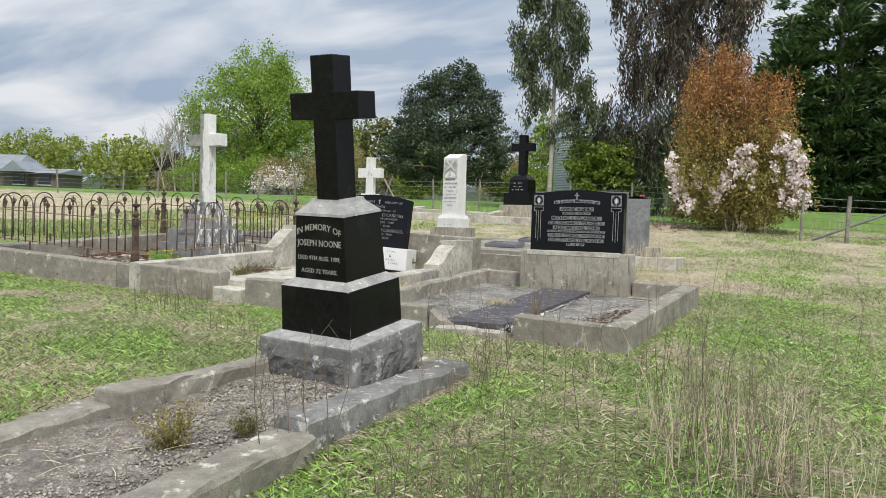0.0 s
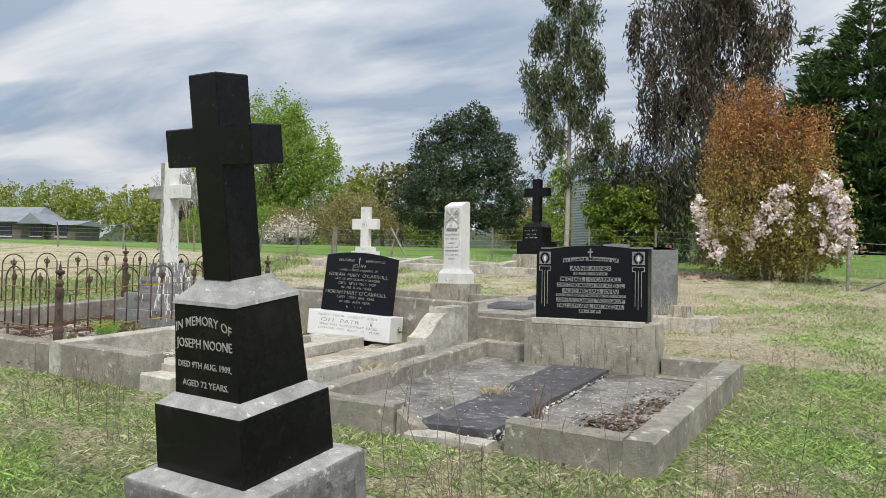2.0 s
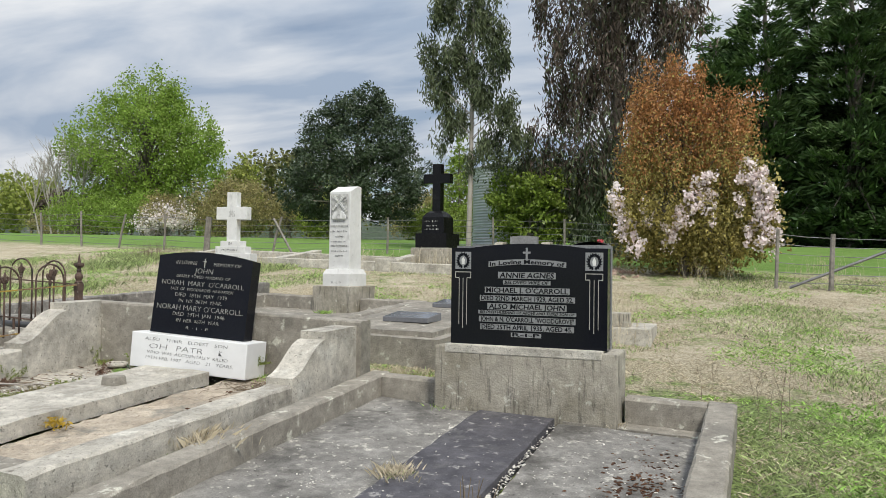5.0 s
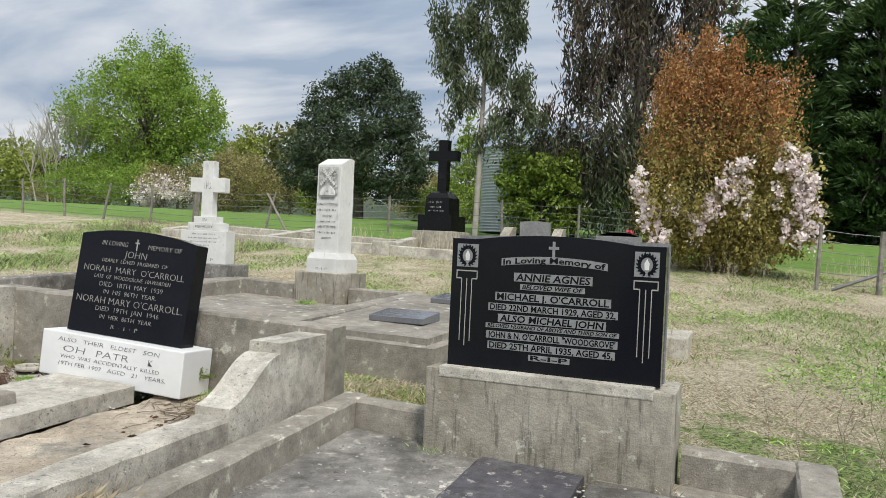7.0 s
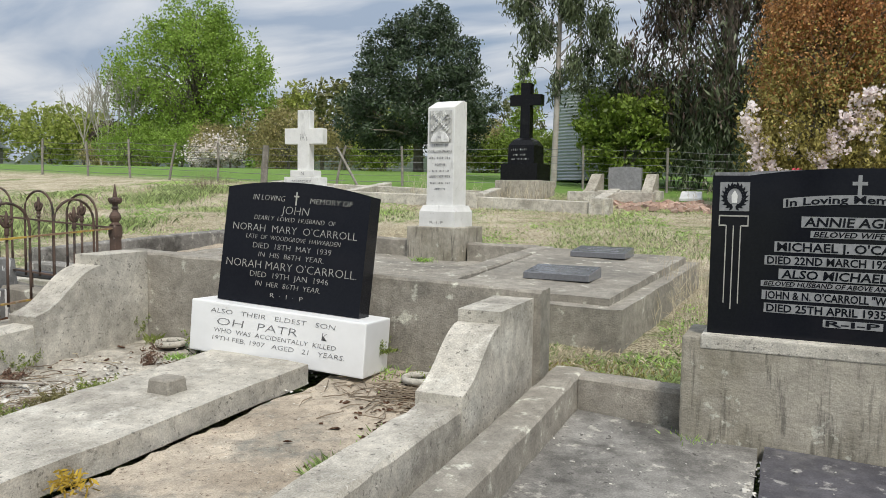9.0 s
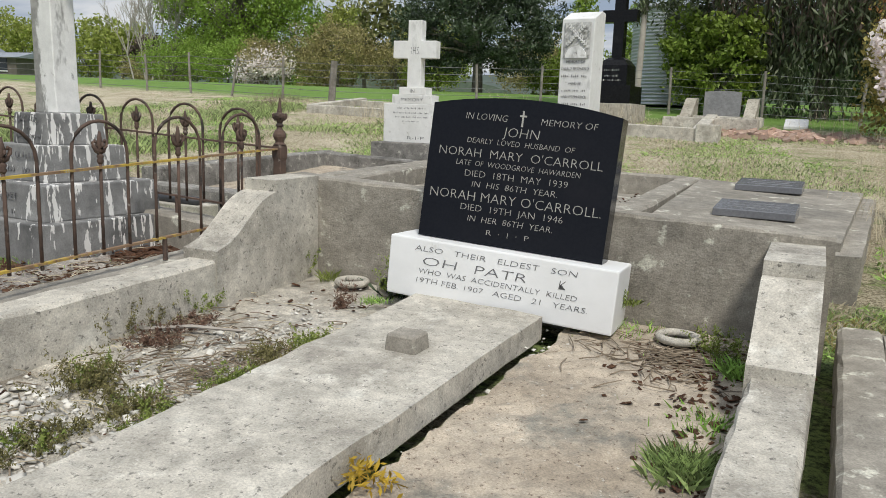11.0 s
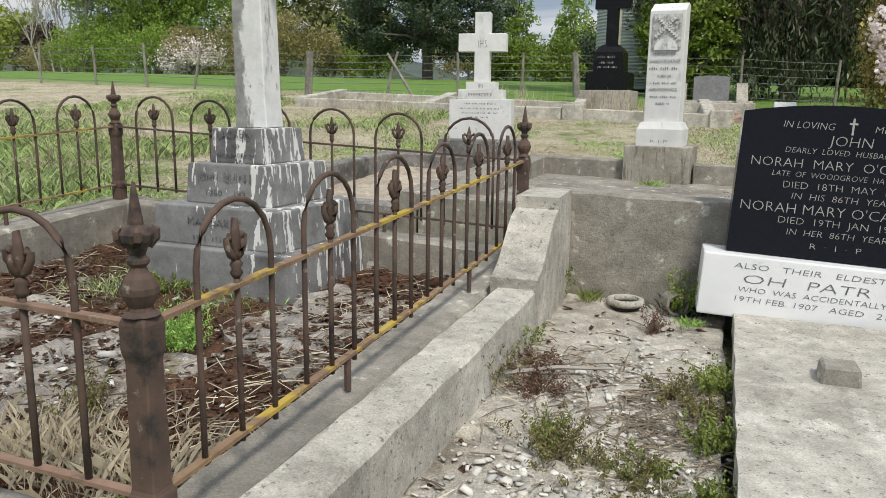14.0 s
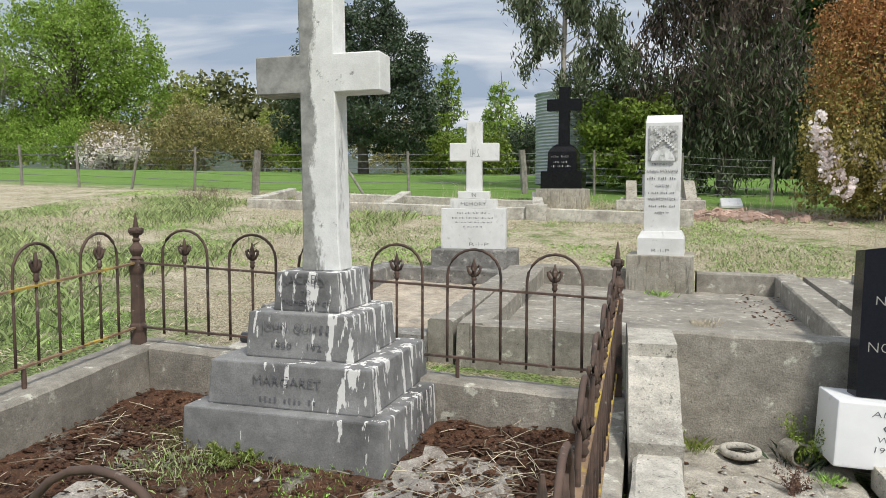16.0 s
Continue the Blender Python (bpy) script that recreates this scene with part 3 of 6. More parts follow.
quads = np.stack([idx[:-1, :-1], idx[:-1, 1:], idx[1:, 1:], idx[1:, :-1]], -1).reshape(-1, 4)
ground = mesh_from_arrays("ground", np.stack([X, Y, Z], -1).reshape(-1, 3), quads, M["ground"], smooth=True)
tagged(ground, "sloping churchyard ground of patchy green grass and straw", "ground", kind="structure")


# ---- lettering ----
def letters(parent, body, size, x, y, z, material, width=0.0, arch=0.0, slant=0.0, m=None, name="inscription", weight=0.02):
    """A line of raised lettering on an upright face towards -y, centred on x, standing on z."""
    cu = bpy.data.curves.new("line", "FONT")
    cu.body, cu.size, cu.align_x, cu.extrude, cu.resolution_u = body, size, "CENTER", 0.0012, 2
    cu.offset = -size * weight
    cu.shear = slant
    tmp = new("line", cu)
    bpy.context.view_layer.update()
    me = bpy.data.meshes.new_from_object(tmp)
    bpy.data.objects.remove(tmp)
    co = np.empty(len(me.vertices) * 3, np.float32)
    me.vertices.foreach_get("co", co)
    co = co.reshape(-1, 3)
    k = width / max(1e-6, np.ptp(co[:, 0])) if width else 1.0
    lx = (co[:, 0] - (co[:, 0].max() + co[:, 0].min()) / 2) * k
    out = np.stack([x + lx, y - co[:, 2], z + co[:, 1] + arch * (1 - (lx / max(0.01, np.abs(lx).max())) ** 2)], 1)
    me.vertices.foreach_set("co", out.astype(np.float32).ravel())
    me.materials.clear(); me.materials.append(material)
    me.update()
    ob = tagged(new(name, me), kind="stuff")
    ob.parent = parent
    if m is not None:
        ob.matrix_basis = m
    return ob


def plate(x0, x1, z0, z1, y, thick=0.0015, arch=0.0):
    """A thin flat band on an upright face, its ends level and its middle raised by arch."""
    n = 8 if arch else 1
    rings = []
    for i in range(n + 1):
        t = i / n
        a = arch * (1 - (2 * t - 1) ** 2)
        x = x0 + (x1 - x0) * t
        rings.append([(x, y, z0 + a), (x, y, z1 + a), (x, y - thick, z1 + a), (x, y - thick, z0 + a)])
    return loft(rings)


def bars(parent, y, rows, material):
    """Lines of worn, unreadable lettering: (x, z, length, height)."""
    for x, z, w, h in rows:
        h = h * 0.8
        n = max(2, int(w / (h * 0.9)))
        bm = bmesh.new()
        for i in range(n):
            if (i * 7 + int(z * 100)) % 5 == 0:
                continue
            a = x - w / 2 + w * i / n
            loft([rect(w / n * 0.2, 0.0006, z, a, y), rect(w / n * 0.2, 0.0006, z + h * (1.0 if i % 3 else 0.7), a, y)], bm)
        tagged(part("worn_lettering", bm, material, parent), kind="stuff")


# ---- plot with the black headstone under laurel wreaths ----
def kerb_top(x, y, h=0.2):
    return (x, y, gz(x, y) + h)


plot_a = thing("grave_kerb", (0, 0, 0), "weathered grey concrete kerb round a double grave, its front broken open", "grave kerb")
for s, (p, q, w, d) in enumerate((
        (kerb_top(-1.47, 5.90), kerb_top(-1.37, 8.86, 0.215), 0.175, 0.34),
        (kerb_top(-3.84, 5.90, 0.18), kerb_top(-3.80, 8.86, 0.20), 0.16, 0.32),
        (kerb_top(-3.76, 5.99, 0.18), kerb_top(-3.06, 5.99, 0.19), 0.17, 0.32),
        (kerb_top(-2.27, 5.99, 0.20), kerb_top(-1.56, 5.99, 0.195), 0.17, 0.34),
        (kerb_top(-3.72, 8.78, 0.20), kerb_top(-3.24, 8.78, 0.20), 0.15, 0.32),
        (kerb_top(-1.965, 8.78, 0.21), kerb_top(-1.46, 8.78, 0.215), 0.15, 0.32))):
    part("kerb", beam(p, q, w, d, seed=s + 10), M["concrete"], plot_a)
fallen = part("fallen_kerb_piece", beam((-3.05, 5.97, gz(-3.05, 5.97) + 0.16), (-2.86, 6.02, gz(-2.86, 6.02) + 0.05), 0.15, 0.16, rough=0.012, step=0.05, seed=5), M["concrete"], plot_a)
part("threshold", beam((-2.95, 5.93, gz(-2.95, 5.93) + 0.045), (-2.36, 5.93, gz(-2.36, 5.93) + 0.055), 0.16, 0.12, rough=0.008, seed=6), M["concrete_pale"], plot_a)


def slab(corners, thick, rough=0.004, step=0.12, seed=1, edge=0.01):
    """A cast slab over four top corners (front left, front right, back right, back left), gently uneven."""
    rr = random.Random(seed)
    fl, fr, br, bl = (Vector(c) for c in corners)
    nu = max(2, int((fr - fl).length / step)); nv = max(2, int((bl - fl).length / step))
    bm = bmesh.new()
    top = [[bm.verts.new(fl.lerp(fr, i / nu).lerp(bl.lerp(br, i / nu), j / nv) + Vector((rr.uniform(-rough, rough), rr.uniform(-rough, rough), rr.uniform(-rough, rough)))) for i in range(nu + 1)] for j in range(nv + 1)]
    for j in range(nv):
        for i in range(nu):
            bm.faces.new((top[j][i], top[j][i + 1], top[j + 1][i + 1], top[j + 1][i]))
    rim = top[0] + [r[-1] for r in top[1:]] + top[-1][-2::-1] + [r[0] for r in top[-2:0:-1]]
    low = [bm.verts.new(v.co - Vector((0, 0, thick))) for v in rim]
    for k in range(len(rim)):
        bm.faces.new((rim[k], low[k], low[(k + 1) % len(rim)], rim[(k + 1) % len(rim)]))
    return bm


def on(x, y, h):
    return (x, y, gz(x, y) + h)


part("grave_slab", slab((on(-3.76, 6.05, .045), on(-2.98, 6.05, .045), on(-2.93, 8.60, .055), on(-3.72, 8.70, .05)), .1, .005, seed=2), M["concrete_dark"], plot_a, "lichen-spotted dark concrete cover slab")
part("grave_slab", slab((on(-2.36, 6.08, .05), on(-1.55, 6.08, .045), on(-1.45, 8.52, .05), on(-2.36, 8.50, .055)), .1, .005, seed=3), M["concrete_dark"], plot_a, "lichen-spotted dark concrete cover slab")
part("slate_slab", slab((on(-2.96, 6.02, .07), on(-2.42, 6.05, .09), on(-2.39, 8.50, .085), on(-2.91, 8.54, .075)), .09, .004, seed=4), M["slate"], plot_a, "cracked dark slate slab sunk between concrete")
part("back_strip", slab((on(-2.34, 8.53, .06), on(-1.46, 8.55, .05), on(-1.45, 8.70, .05), on(-2.34, 8.70, .06)), .1, .004, seed=5), M["concrete"], plot_a)

stone_a = thing("headstone", (-2.61, 8.645, 0.56), "polished black granite headstone with silver lettering on a stained concrete base", "headstone", rz=-1.0)
part("base", block(-0.635, 0.62, -0.10, 0.26, -0.12, 0.455, 0.012), M["concrete_stained"], stone_a, "rust-streaked cast concrete base")
part("plinth_strip", block(-0.56, 0.52, -0.104, 0.20, 0.412, 0.468, 0.006), M["concrete_pale"], stone_a, "clean pale mortar strip under the stone")


def arched_stone(hw, z0, z1, rise, y0, y1, square=0.0, edge=0.006):
    """An upright slab with a gently arched top between square shoulders."""
    n = 12
    prof = [(-hw, z0), (hw, z0), (hw, z1)]
    if square:
        prof.append((hw - square, z1))
    for i in range(1, n):
        t = i / n
        x = (hw - square) * (1 - 2 * t)
        prof.append((x, z1 + rise * (1 - (1 - 2 * t) ** 2)))
    if square:
        prof.append((-hw + square, z1))
    prof.append((-hw, z1))
    bm = loft([[(x, y0, z) for x, z in prof], [(x, y1, z) for x, z in prof]])
    return bm


part("stone", arched_stone(0.542, 0.466, 1.132, 0.03, -0.03, 0.09, 0.14), M["granite"], stone_a)
part("stone_back", arched_stone(0.547, 0.466, 1.150, 0.012, 0.088, 0.128, 0.10), M["grey_granite"], stone_a, "rough grey sawn back of the stone")
FY = -0.0305
for z, h, w, body, sl, ar in ((1.005, 0.038, 0.52, "In Loving Memory of", 0.0, 0.018), (0.928, 0.046, 0.38, "ANNIE AGNES", 0.1, 0), (0.887, 0.028, 0.31, "BELOVED WIFE OF", 0.25, 0),
                      (0.826, 0.044, 0.57, "MICHAEL J. O'CARROLL", 0, 0), (0.772, 0.040, 0.64, "DIED 22ND MARCH 1929, AGED 32,", 0, 0), (0.715, 0.044, 0.53, "ALSO MICHAEL JOHN", 0.1, 0),
                      (0.683, 0.024, 0.66, "BELOVED HUSBAND OF ABOVE AND THIRD SON OF", 0.25, 0), (0.629, 0.040, 0.65, "JOHN & N. O'CARROLL \"WOODGROVE\"", 0, 0),
                      (0.576, 0.040, 0.63, "DIED 25TH APRIL 1935, AGED 45,", 0, 0), (0.532, 0.030, 0.19, "R-I-P", 0, 0)):
    part("lettering_band", plate(-w / 2 - 0.010, w / 2 + 0.010, z - 0.003, z + h * 0.90, FY, 0.0015, ar), M["frost"], stone_a)
    letters(stone_a, body, h * 1.10, 0, FY - 0.0016, z + h * 0.05, M["granite"], w, ar, sl, weight=-0.022)
for sx in (-1, 1):
    cx = sx * 0.455
    part("wreath_panel", plate(cx - 0.058, cx + 0.058, 0.985, 1.105, FY, 0.0018), M["frost"], stone_a)
    bm = bmesh.new()
    for side in (-1, 1):
        for k in range(9):
            a = radians(-82 + 150 * k / 8)
            px, pz = cx + side * 0.036 * math.cos(a), 1.045 + 0.043 * math.sin(a)
            for o in (-0.75, 0.0, 0.75):
                b = a + 1.57 + o - .2
                d = Vector((side * math.cos(b), 0, math.sin(b))) * 0.0115
                nrm = Vector((-d.z, 0, d.x)) * 0.42
                c = Vector((px, FY - 0.0022, pz)) + d * .9
                loft([[c - d, c + nrm, c + d, c - nrm], [p + Vector((0, -0.0008, 0)) for p in (c - d, c + nrm, c + d, c - nrm)]], bm)
    part("laurel_wreath", bm, M["granite"], stone_a)
    part("engraved_emblem", loft([[(cx - .010, FY - .002, 1.018), (cx + .010, FY - .002, 1.018), (cx + .012, FY - .002, 1.05), (cx, FY - .002, 1.072), (cx - .012, FY - .002, 1.05)],
                                     [(cx - .010, FY - .004, 1.018), (cx + .010, FY - .004, 1.018), (cx + .012, FY - .004, 1.05), (cx, FY - .004, 1.072), (cx - .012, FY - .004, 1.05)]]), M["marble"], stone_a)
    bm = bmesh.new()
    for dx, zb in ((-0.028, 0.60), (0.0, 0.575), (0.028, 0.60)):
        loft([rect(0.0022, 0.0006, zb, cx + dx, FY - .001), rect(0.0022, 0.0006, 0.925, cx + dx, FY - .001)], bm)
    for a, b, z in ((-.058, .058, .965), (-.058, -.03, .925), (.03, .058, .925)):
        loft([rect((b - a) / 2, 0.0006, z - .003, cx + (a + b) / 2, FY - .001), rect((b - a) / 2, 0.0006, z + .003, cx + (a + b) / 2, FY - .001)], bm)
    for dx in (-.056, .056):
        loft([rect(.0025, .0006, .925, cx + dx, FY - .001), rect(.0025, .0006, .965, cx + dx, FY - .001)], bm)
    part("pilaster_outline", bm, M["gold"], stone_a)
bm = loft([rect(0.007, 0.001, 1.05, 0, FY - .001), rect(0.007, 0.001, 1.135, 0, FY - .001)])
loft([rect(0.026, 0.0012, 1.095, 0, FY - .001), rect(0.026, 0.0012, 1.109, 0, FY - .001)], bm)
part("engraved_cross", bm, M["frost"], stone_a)


# ---- plot with the leaning headstone ----
plot_b = thing("grave_surround", (0, 0, 0), "large concrete grave surround with back wall and scrolled ends", "grave surround")
part("kerb", beam((-6.625, 5.95, 0.775), (-6.49, 8.0, 0.885), 0.175, 0.42, seed=21), M["concrete_pale"], plot_b)
part("kerb", beam((-4.115, 5.95, 0.695), (-4.06, 7.95, 0.785), 0.185, 0.42, seed=22), M["concrete_pale"], plot_b)
part("front_kerb", beam((-6.60, 6.05, 0.775), (-5.47, 6.05, 0.735), 0.19, 0.42, seed=23), M["concrete"], plot_b)
part("front_kerb", beam((-5.10, 6.05, 0.70), (-4.13, 6.05, 0.695), 0.19, 0.42, seed=24), M["concrete"], plot_b)
part("front_step", beam((-5.46, 6.02, 0.60), (-5.11, 6.02, 0.585), 0.24, 0.25, seed=25), M["concrete_pale"], plot_b)
part("back_wall", beam((-6.60, 8.80, 1.225), (-3.93, 8.86, 1.135), 0.17, 0.75, edge=0.012, seed=26), M["concrete"], plot_b)


def scroll(x0, x1, yb, yf, ztop, zcap, zfoot, zlow, parent):
    """A scrolled end: a flat cap, an ogee falling to a small foot."""
    prof = [(yb, zlow), (yb, ztop), (yf, ztop - 0.005), (yf, ztop - 0.06)]
    for i in range(1, 13):
        t = i / 12
        prof.append((yf - 0.42 * t, zcap - (zcap - zfoot) * (t - math.sin(2 * math.pi * t) * 0.09)))
    prof += [(yf - 0.42, zfoot - 0.04), (yf - 0.42, zlow)]
    part("scrolled_end", extrude_profile(prof, x0, x1), M["concrete_pale"], parent)


scroll(-6.60, -6.40, 8.72, 8.37, 1.225, 1.165, 0.925, 0.5, plot_b)
scroll(-4.165, -3.965, 8.775, 8.30, 1.10, 1.045, 0.825, 0.4, plot_b)
part("bed", slab((on(-6.54, 6.14, .075), on(-5.68, 6.14, .075), on(-5.65, 8.72, .065), on(-6.40, 8.72, .065)), .15, .012, seed=31), M["rubble_bed"], plot_b, "rubble-strewn bed of crumbled concrete")
bm = slab((on(-5.075, 6.14, .075), on(-4.20, 6.14, .09), on(-4.15, 8.76, .10), on(-4.945, 8.72, .10)), .15, .006, 0.05, seed=32)
for v in bm.verts:
    e = v.co.x - (-5.075 + (v.co.y - 6.14) * 0.05)
    if e < 0.03:
        v.co.x += 0.004 + 0.05 * abs(noise.noise((v.co.y * 9, 3, 1))) + 0.02 * abs(noise.noise((v.co.y * 31, 5, 1))) + 0.10 * max(0.0, 1 - abs(v.co.y - 8.24) / 0.14)
part("bed", bm, M["concrete_brown"], plot_b, "earth-stained concrete bed")
part("cover_slab", slab(((-5.66, 6.12, .655), (-5.10, 6.12, .64), (-5.00, 8.375, .745), (-5.62, 8.42, .755)), .10, .004, seed=33), M["concrete_pale"], plot_b, "speckled pale concrete cover slab, cracked loose along one side")
# Earth sheet under the crack; the gap's deep shade is put into its colour.
part("crack_earth", slab((on(-5.7, 6.14, -.02), on(-4.95, 6.14, -.02), on(-4.86, 8.72, -.02), on(-5.7, 8.72, -.02)), .1, .01, seed=34), M["earth"], plot_b)

stone_b = new("headstone")
tagged(stone_b, "black granite headstone leaning on a tilted white base with worn letters", "headstone")
stone_b.matrix_world = pose(-5.25, 8.54, 0.74, -2.0, 3.0, 2.0)
part("base", block(-0.53, 0.53, -0.13, 0.14, -0.03, 0.245, 0.008), M["white_paint"], stone_b, "white base with worn dark lettering")
part("stone", arched_stone(0.435, 0.246, 0.86, 0.045, -0.055, 0.055), M["granite"], stone_b, m=pose(0, 0, 0, -4.0, 0, 0))
TB = pose(0, 0, 0, -4.0, 0, 0)
for z, h, w, body, sl in ((0.800, 0.032, 0.20, "IN LOVING", 0.15), (0.735, 0.046, 0.17, "JOHN", 0.1), (0.695, 0.026, 0.50, "DEARLY  LOVED  HUSBAND  OF", 0.15), (0.632, 0.042, 0.76, "NORAH  MARY  O'CARROLL", 0),
                      (0.592, 0.026, 0.58, "LATE  OF  WOODGROVE  HAWARDEN", 0.15), (0.543, 0.032, 0.48, "DIED  18TH  MAY  1939", 0), (0.498, 0.029, 0.40, "IN  HIS  86TH  YEAR.", 0.1),
                      (0.435, 0.046, 0.80, "NORAH MARY O'CARROLL.", 0), (0.390, 0.032, 0.48, "DIED  19TH  JAN  1946", 0), (0.343, 0.029, 0.40, "IN  HER  86TH  YEAR.", 0.1), (0.290, 0.026, 0.20, "R  ·  I  ·  P", 0)):
    letters(stone_b, body, h * 1.35, -0.17 if body == "IN LOVING" else 0.0, -0.0555, z, M["gold"], w, 0, sl, TB)
letters(stone_b, "MEMORY OF", 0.041, 0.21, -0.0555, 0.800, M["gold"], 0.25, 0, 0.1, TB)
bm = loft([rect(0.004, 0.001, 0.785, 0, -0.0555), rect(0.004, 0.001, 0.855, 0, -0.0555)])
loft([rect(0.016, 0.0012, 0.828, 0, -0.0555), rect(0.016, 0.0012, 0.836, 0, -0.0555)], bm)
part("engraved_cross", bm, M["gold"], stone_b, m=TB)
for z, h, w, body, x in ((0.190, 0.026, 0.76, "ALSO   THEIR   ELDEST   SON", -0.02), (0.128, 0.042, 0.17, "OH", -0.27), (0.128, 0.042, 0.24, "PATR", 0.02), (0.128, 0.042, 0.03, "K", 0.30),
                         (0.088, 0.025, 0.74, "WHO  WAS  ACCIDENTALLY  KILLED", 0.0), (0.045, 0.026, 0.80, "19TH FEB. 1907   AGED   21   YEARS.", 0.02)):
    letters(stone_b, body, h * 1.35, x, -0.1305, z, M["lead"], w, 0, 0.1)

# ---- black cross on a stepped pedestal, in a gravel plot ----
plot_n = thing("grave_kerb", (0, 0, 0), "low crumbling kerb round a gravel grave", "grave kerb")
for s, (p, q, w) in enumerate((((-2.20, 4.70, .385), (-2.215, 3.02, .365), .20), ((-2.17, 2.98, .315), (-2.15, 1.2, .235), .24), ((-3.20, 4.6, .40), (-3.21, 3.05, .40), .15), ((-3.27, 2.86, .335), (-3.30, 1.2, .24), .20), ((-3.2, 4.68, .4), (-2.3, 4.68, .385), .15))):
    part("kerb", beam(p, q, w, 0.25, rough=0.010, seed=40 + s), M["concrete"] if s != 0 else M["lichen_concrete"], plot_n)
part("kerb_post", block(-3.30, -3.08, 2.83, 3.09, 0.2, 0.405, 0.015), M["concrete"], plot_n)
part("gravel_fill", slab((on(-3.2, 1.2, .04), on(-2.25, 1.2, .04), on(-2.3, 4.6, .03), on(-3.15, 4.6, .03)), .1, .01, seed=46), M["gravel_bed"], plot_n)
cross_n = thing("memorial_cross", (0, 0, 0), "forward-leaning black stone cross on lettered die and rough base", "gravestone")
cross_n.matrix_world = pose(-2.82, 4.345, 0.256, 8.0, 1.5, -4.0)
part("base", block(-0.365, 0.365, -0.38, 0.38, -0.16, 0.335, 0.012), M["lichen_concrete"], cross_n, "grey concrete base with rock-faced panels")


def rock_panel(hx, z0, z1, seed):
    """A rock-faced panel standing proud of a face towards -y."""
    rr = random.Random(seed)
    bm = bmesh.new()
    n, k = 14, 7
    v = [[bm.verts.new((-hx + 2 * hx * i / n, (-0.012 - rr.random() * 0.022) * (0 < i < n and 0 < j < k), z0 + (z1 - z0) * j / k)) for i in range(n + 1)] for j in range(k + 1)]
    for j in range(k):
        for i in range(n):
            bm.faces.new((v[j][i], v[j][i + 1], v[j + 1][i + 1], v[j + 1][i]))
    bmesh.ops.recalc_face_normals(bm, faces=bm.faces)
    return bm


part("rock_face", rock_panel(0.30, 0.02, 0.27, 1), M["rock_face"], cross_n, m=pose(0, -0.381, 0))
part("rock_face", rock_panel(0.30, 0.02, 0.27, 2), M["rock_face"], cross_n, m=pose(0.366, 0, 0, 0, 0, 90))
part("base_ledge", loft([rect(0.358, 0.373, 0.335), rect(0.285, 0.285, 0.360)]), M["grey_cap"], cross_n)
part("plinth", bevel(loft([rect(0.272, 0.272, 0.352), rect(0.266, 0.266, 0.645)]), 0.004), M["granite_worn"], cross_n)
part("plinth_ledge", loft([rect(0.264, 0.264, 0.645), rect(0.205, 0.205, 0.688)]), M["grey_cap"], cross_n)
part("die", bevel(loft([rect(0.203, 0.203, 0.680), rect(0.186, 0.186, 1.080)]), 0.004), M["granite_worn"], cross_n)
part("cap", loft([rect(0.192, 0.192, 1.078), rect(0.188, 0.188, 1.094), rect(0.128, 0.128, 1.150), rect(0.122, 0.122, 1.158), rect(0.114, 0.114, 1.178)]), M["grey_cap"], cross_n)


def latin_cross(hw, hd, z0, z1, arm, za, zb, flare=0.0):
    """A cross in one outline, carried through its depth."""
    prof = [(-hw - flare, z0), (hw + flare, z0), (hw + flare * 0.25, z0 + 0.1 * (z1 - z0)), (hw, za), (arm, za), (arm, zb), (hw, zb), (hw, z1), (-hw, z1), (-hw, zb), (-arm, zb), (-arm, za), (-hw, za), (-hw - flare * 0.25, z0 + 0.1 * (z1 - z0))]
    bm = loft([[(x, -hd, z) for x, z in prof], [(x, hd, z) for x, z in prof]])
    return bevel(bm, 0.005)


part("cross", latin_cross(0.085, 0.089, 0.0, 0.862, 0.260, 0.482, 0.645), M["granite_worn"], cross_n, m=pose(0.016, -0.03, 1.174, 0.6, 0, 0))
DM = pose(0, -0.2035, 0.680, -2.43, 0, 0) @ pose(0, 0, -0.680)
for z, h, w, body, ar in ((0.958, 0.040, 0.345, "IN MEMORY OF", 0.036), (0.894, 0.040, 0.345, "JOSEPH NOONE", 0), (0.808, 0.027, 0.33, "DIED 9TH AUG. 1909,", 0), (0.728, 0.027, 0.285, "AGED 72 YEARS.", 0)):
    letters(cross_n, body, h * 1.4, -0.005, -0.001, z, M["gold"], w, ar, 0, DM, weight=-0.004)

# ---- railed plot with the tall white cross ----
plot_e = thing("grave_kerb", (0, 0, 0), "grey concrete kerb round a plot of brown litter, carrying an iron railing", "grave kerb")
EZ = {"fr": (-6.76, 6.075, 0.792), "br": (-6.65, 8.71, 0.932), "bl": (-9.19, 8.71, 1.045), "fl": (-9.30, 6.075, 0.89)}
part("kerb", beam((-6.80, 5.95, 0.745), (-6.675, 8.80, 0.905), 0.19, 0.45, seed=51), M["concrete"], plot_e)
part("kerb", beam((-9.33, 5.95, 0.845), (-9.20, 8.84, 1.035), 0.24, 0.45, seed=52), M["concrete"], plot_e)
part("kerb", beam((-9.21, 6.05, 0.845), (-6.90, 6.05, 0.75), 0.20, 0.45, seed=53), M["concrete"], plot_e)
part("kerb", beam((-9.08, 8.74, 1.03), (-6.77, 8.70, 0.905), 0.20, 0.45, seed=54), M["concrete"], plot_e)
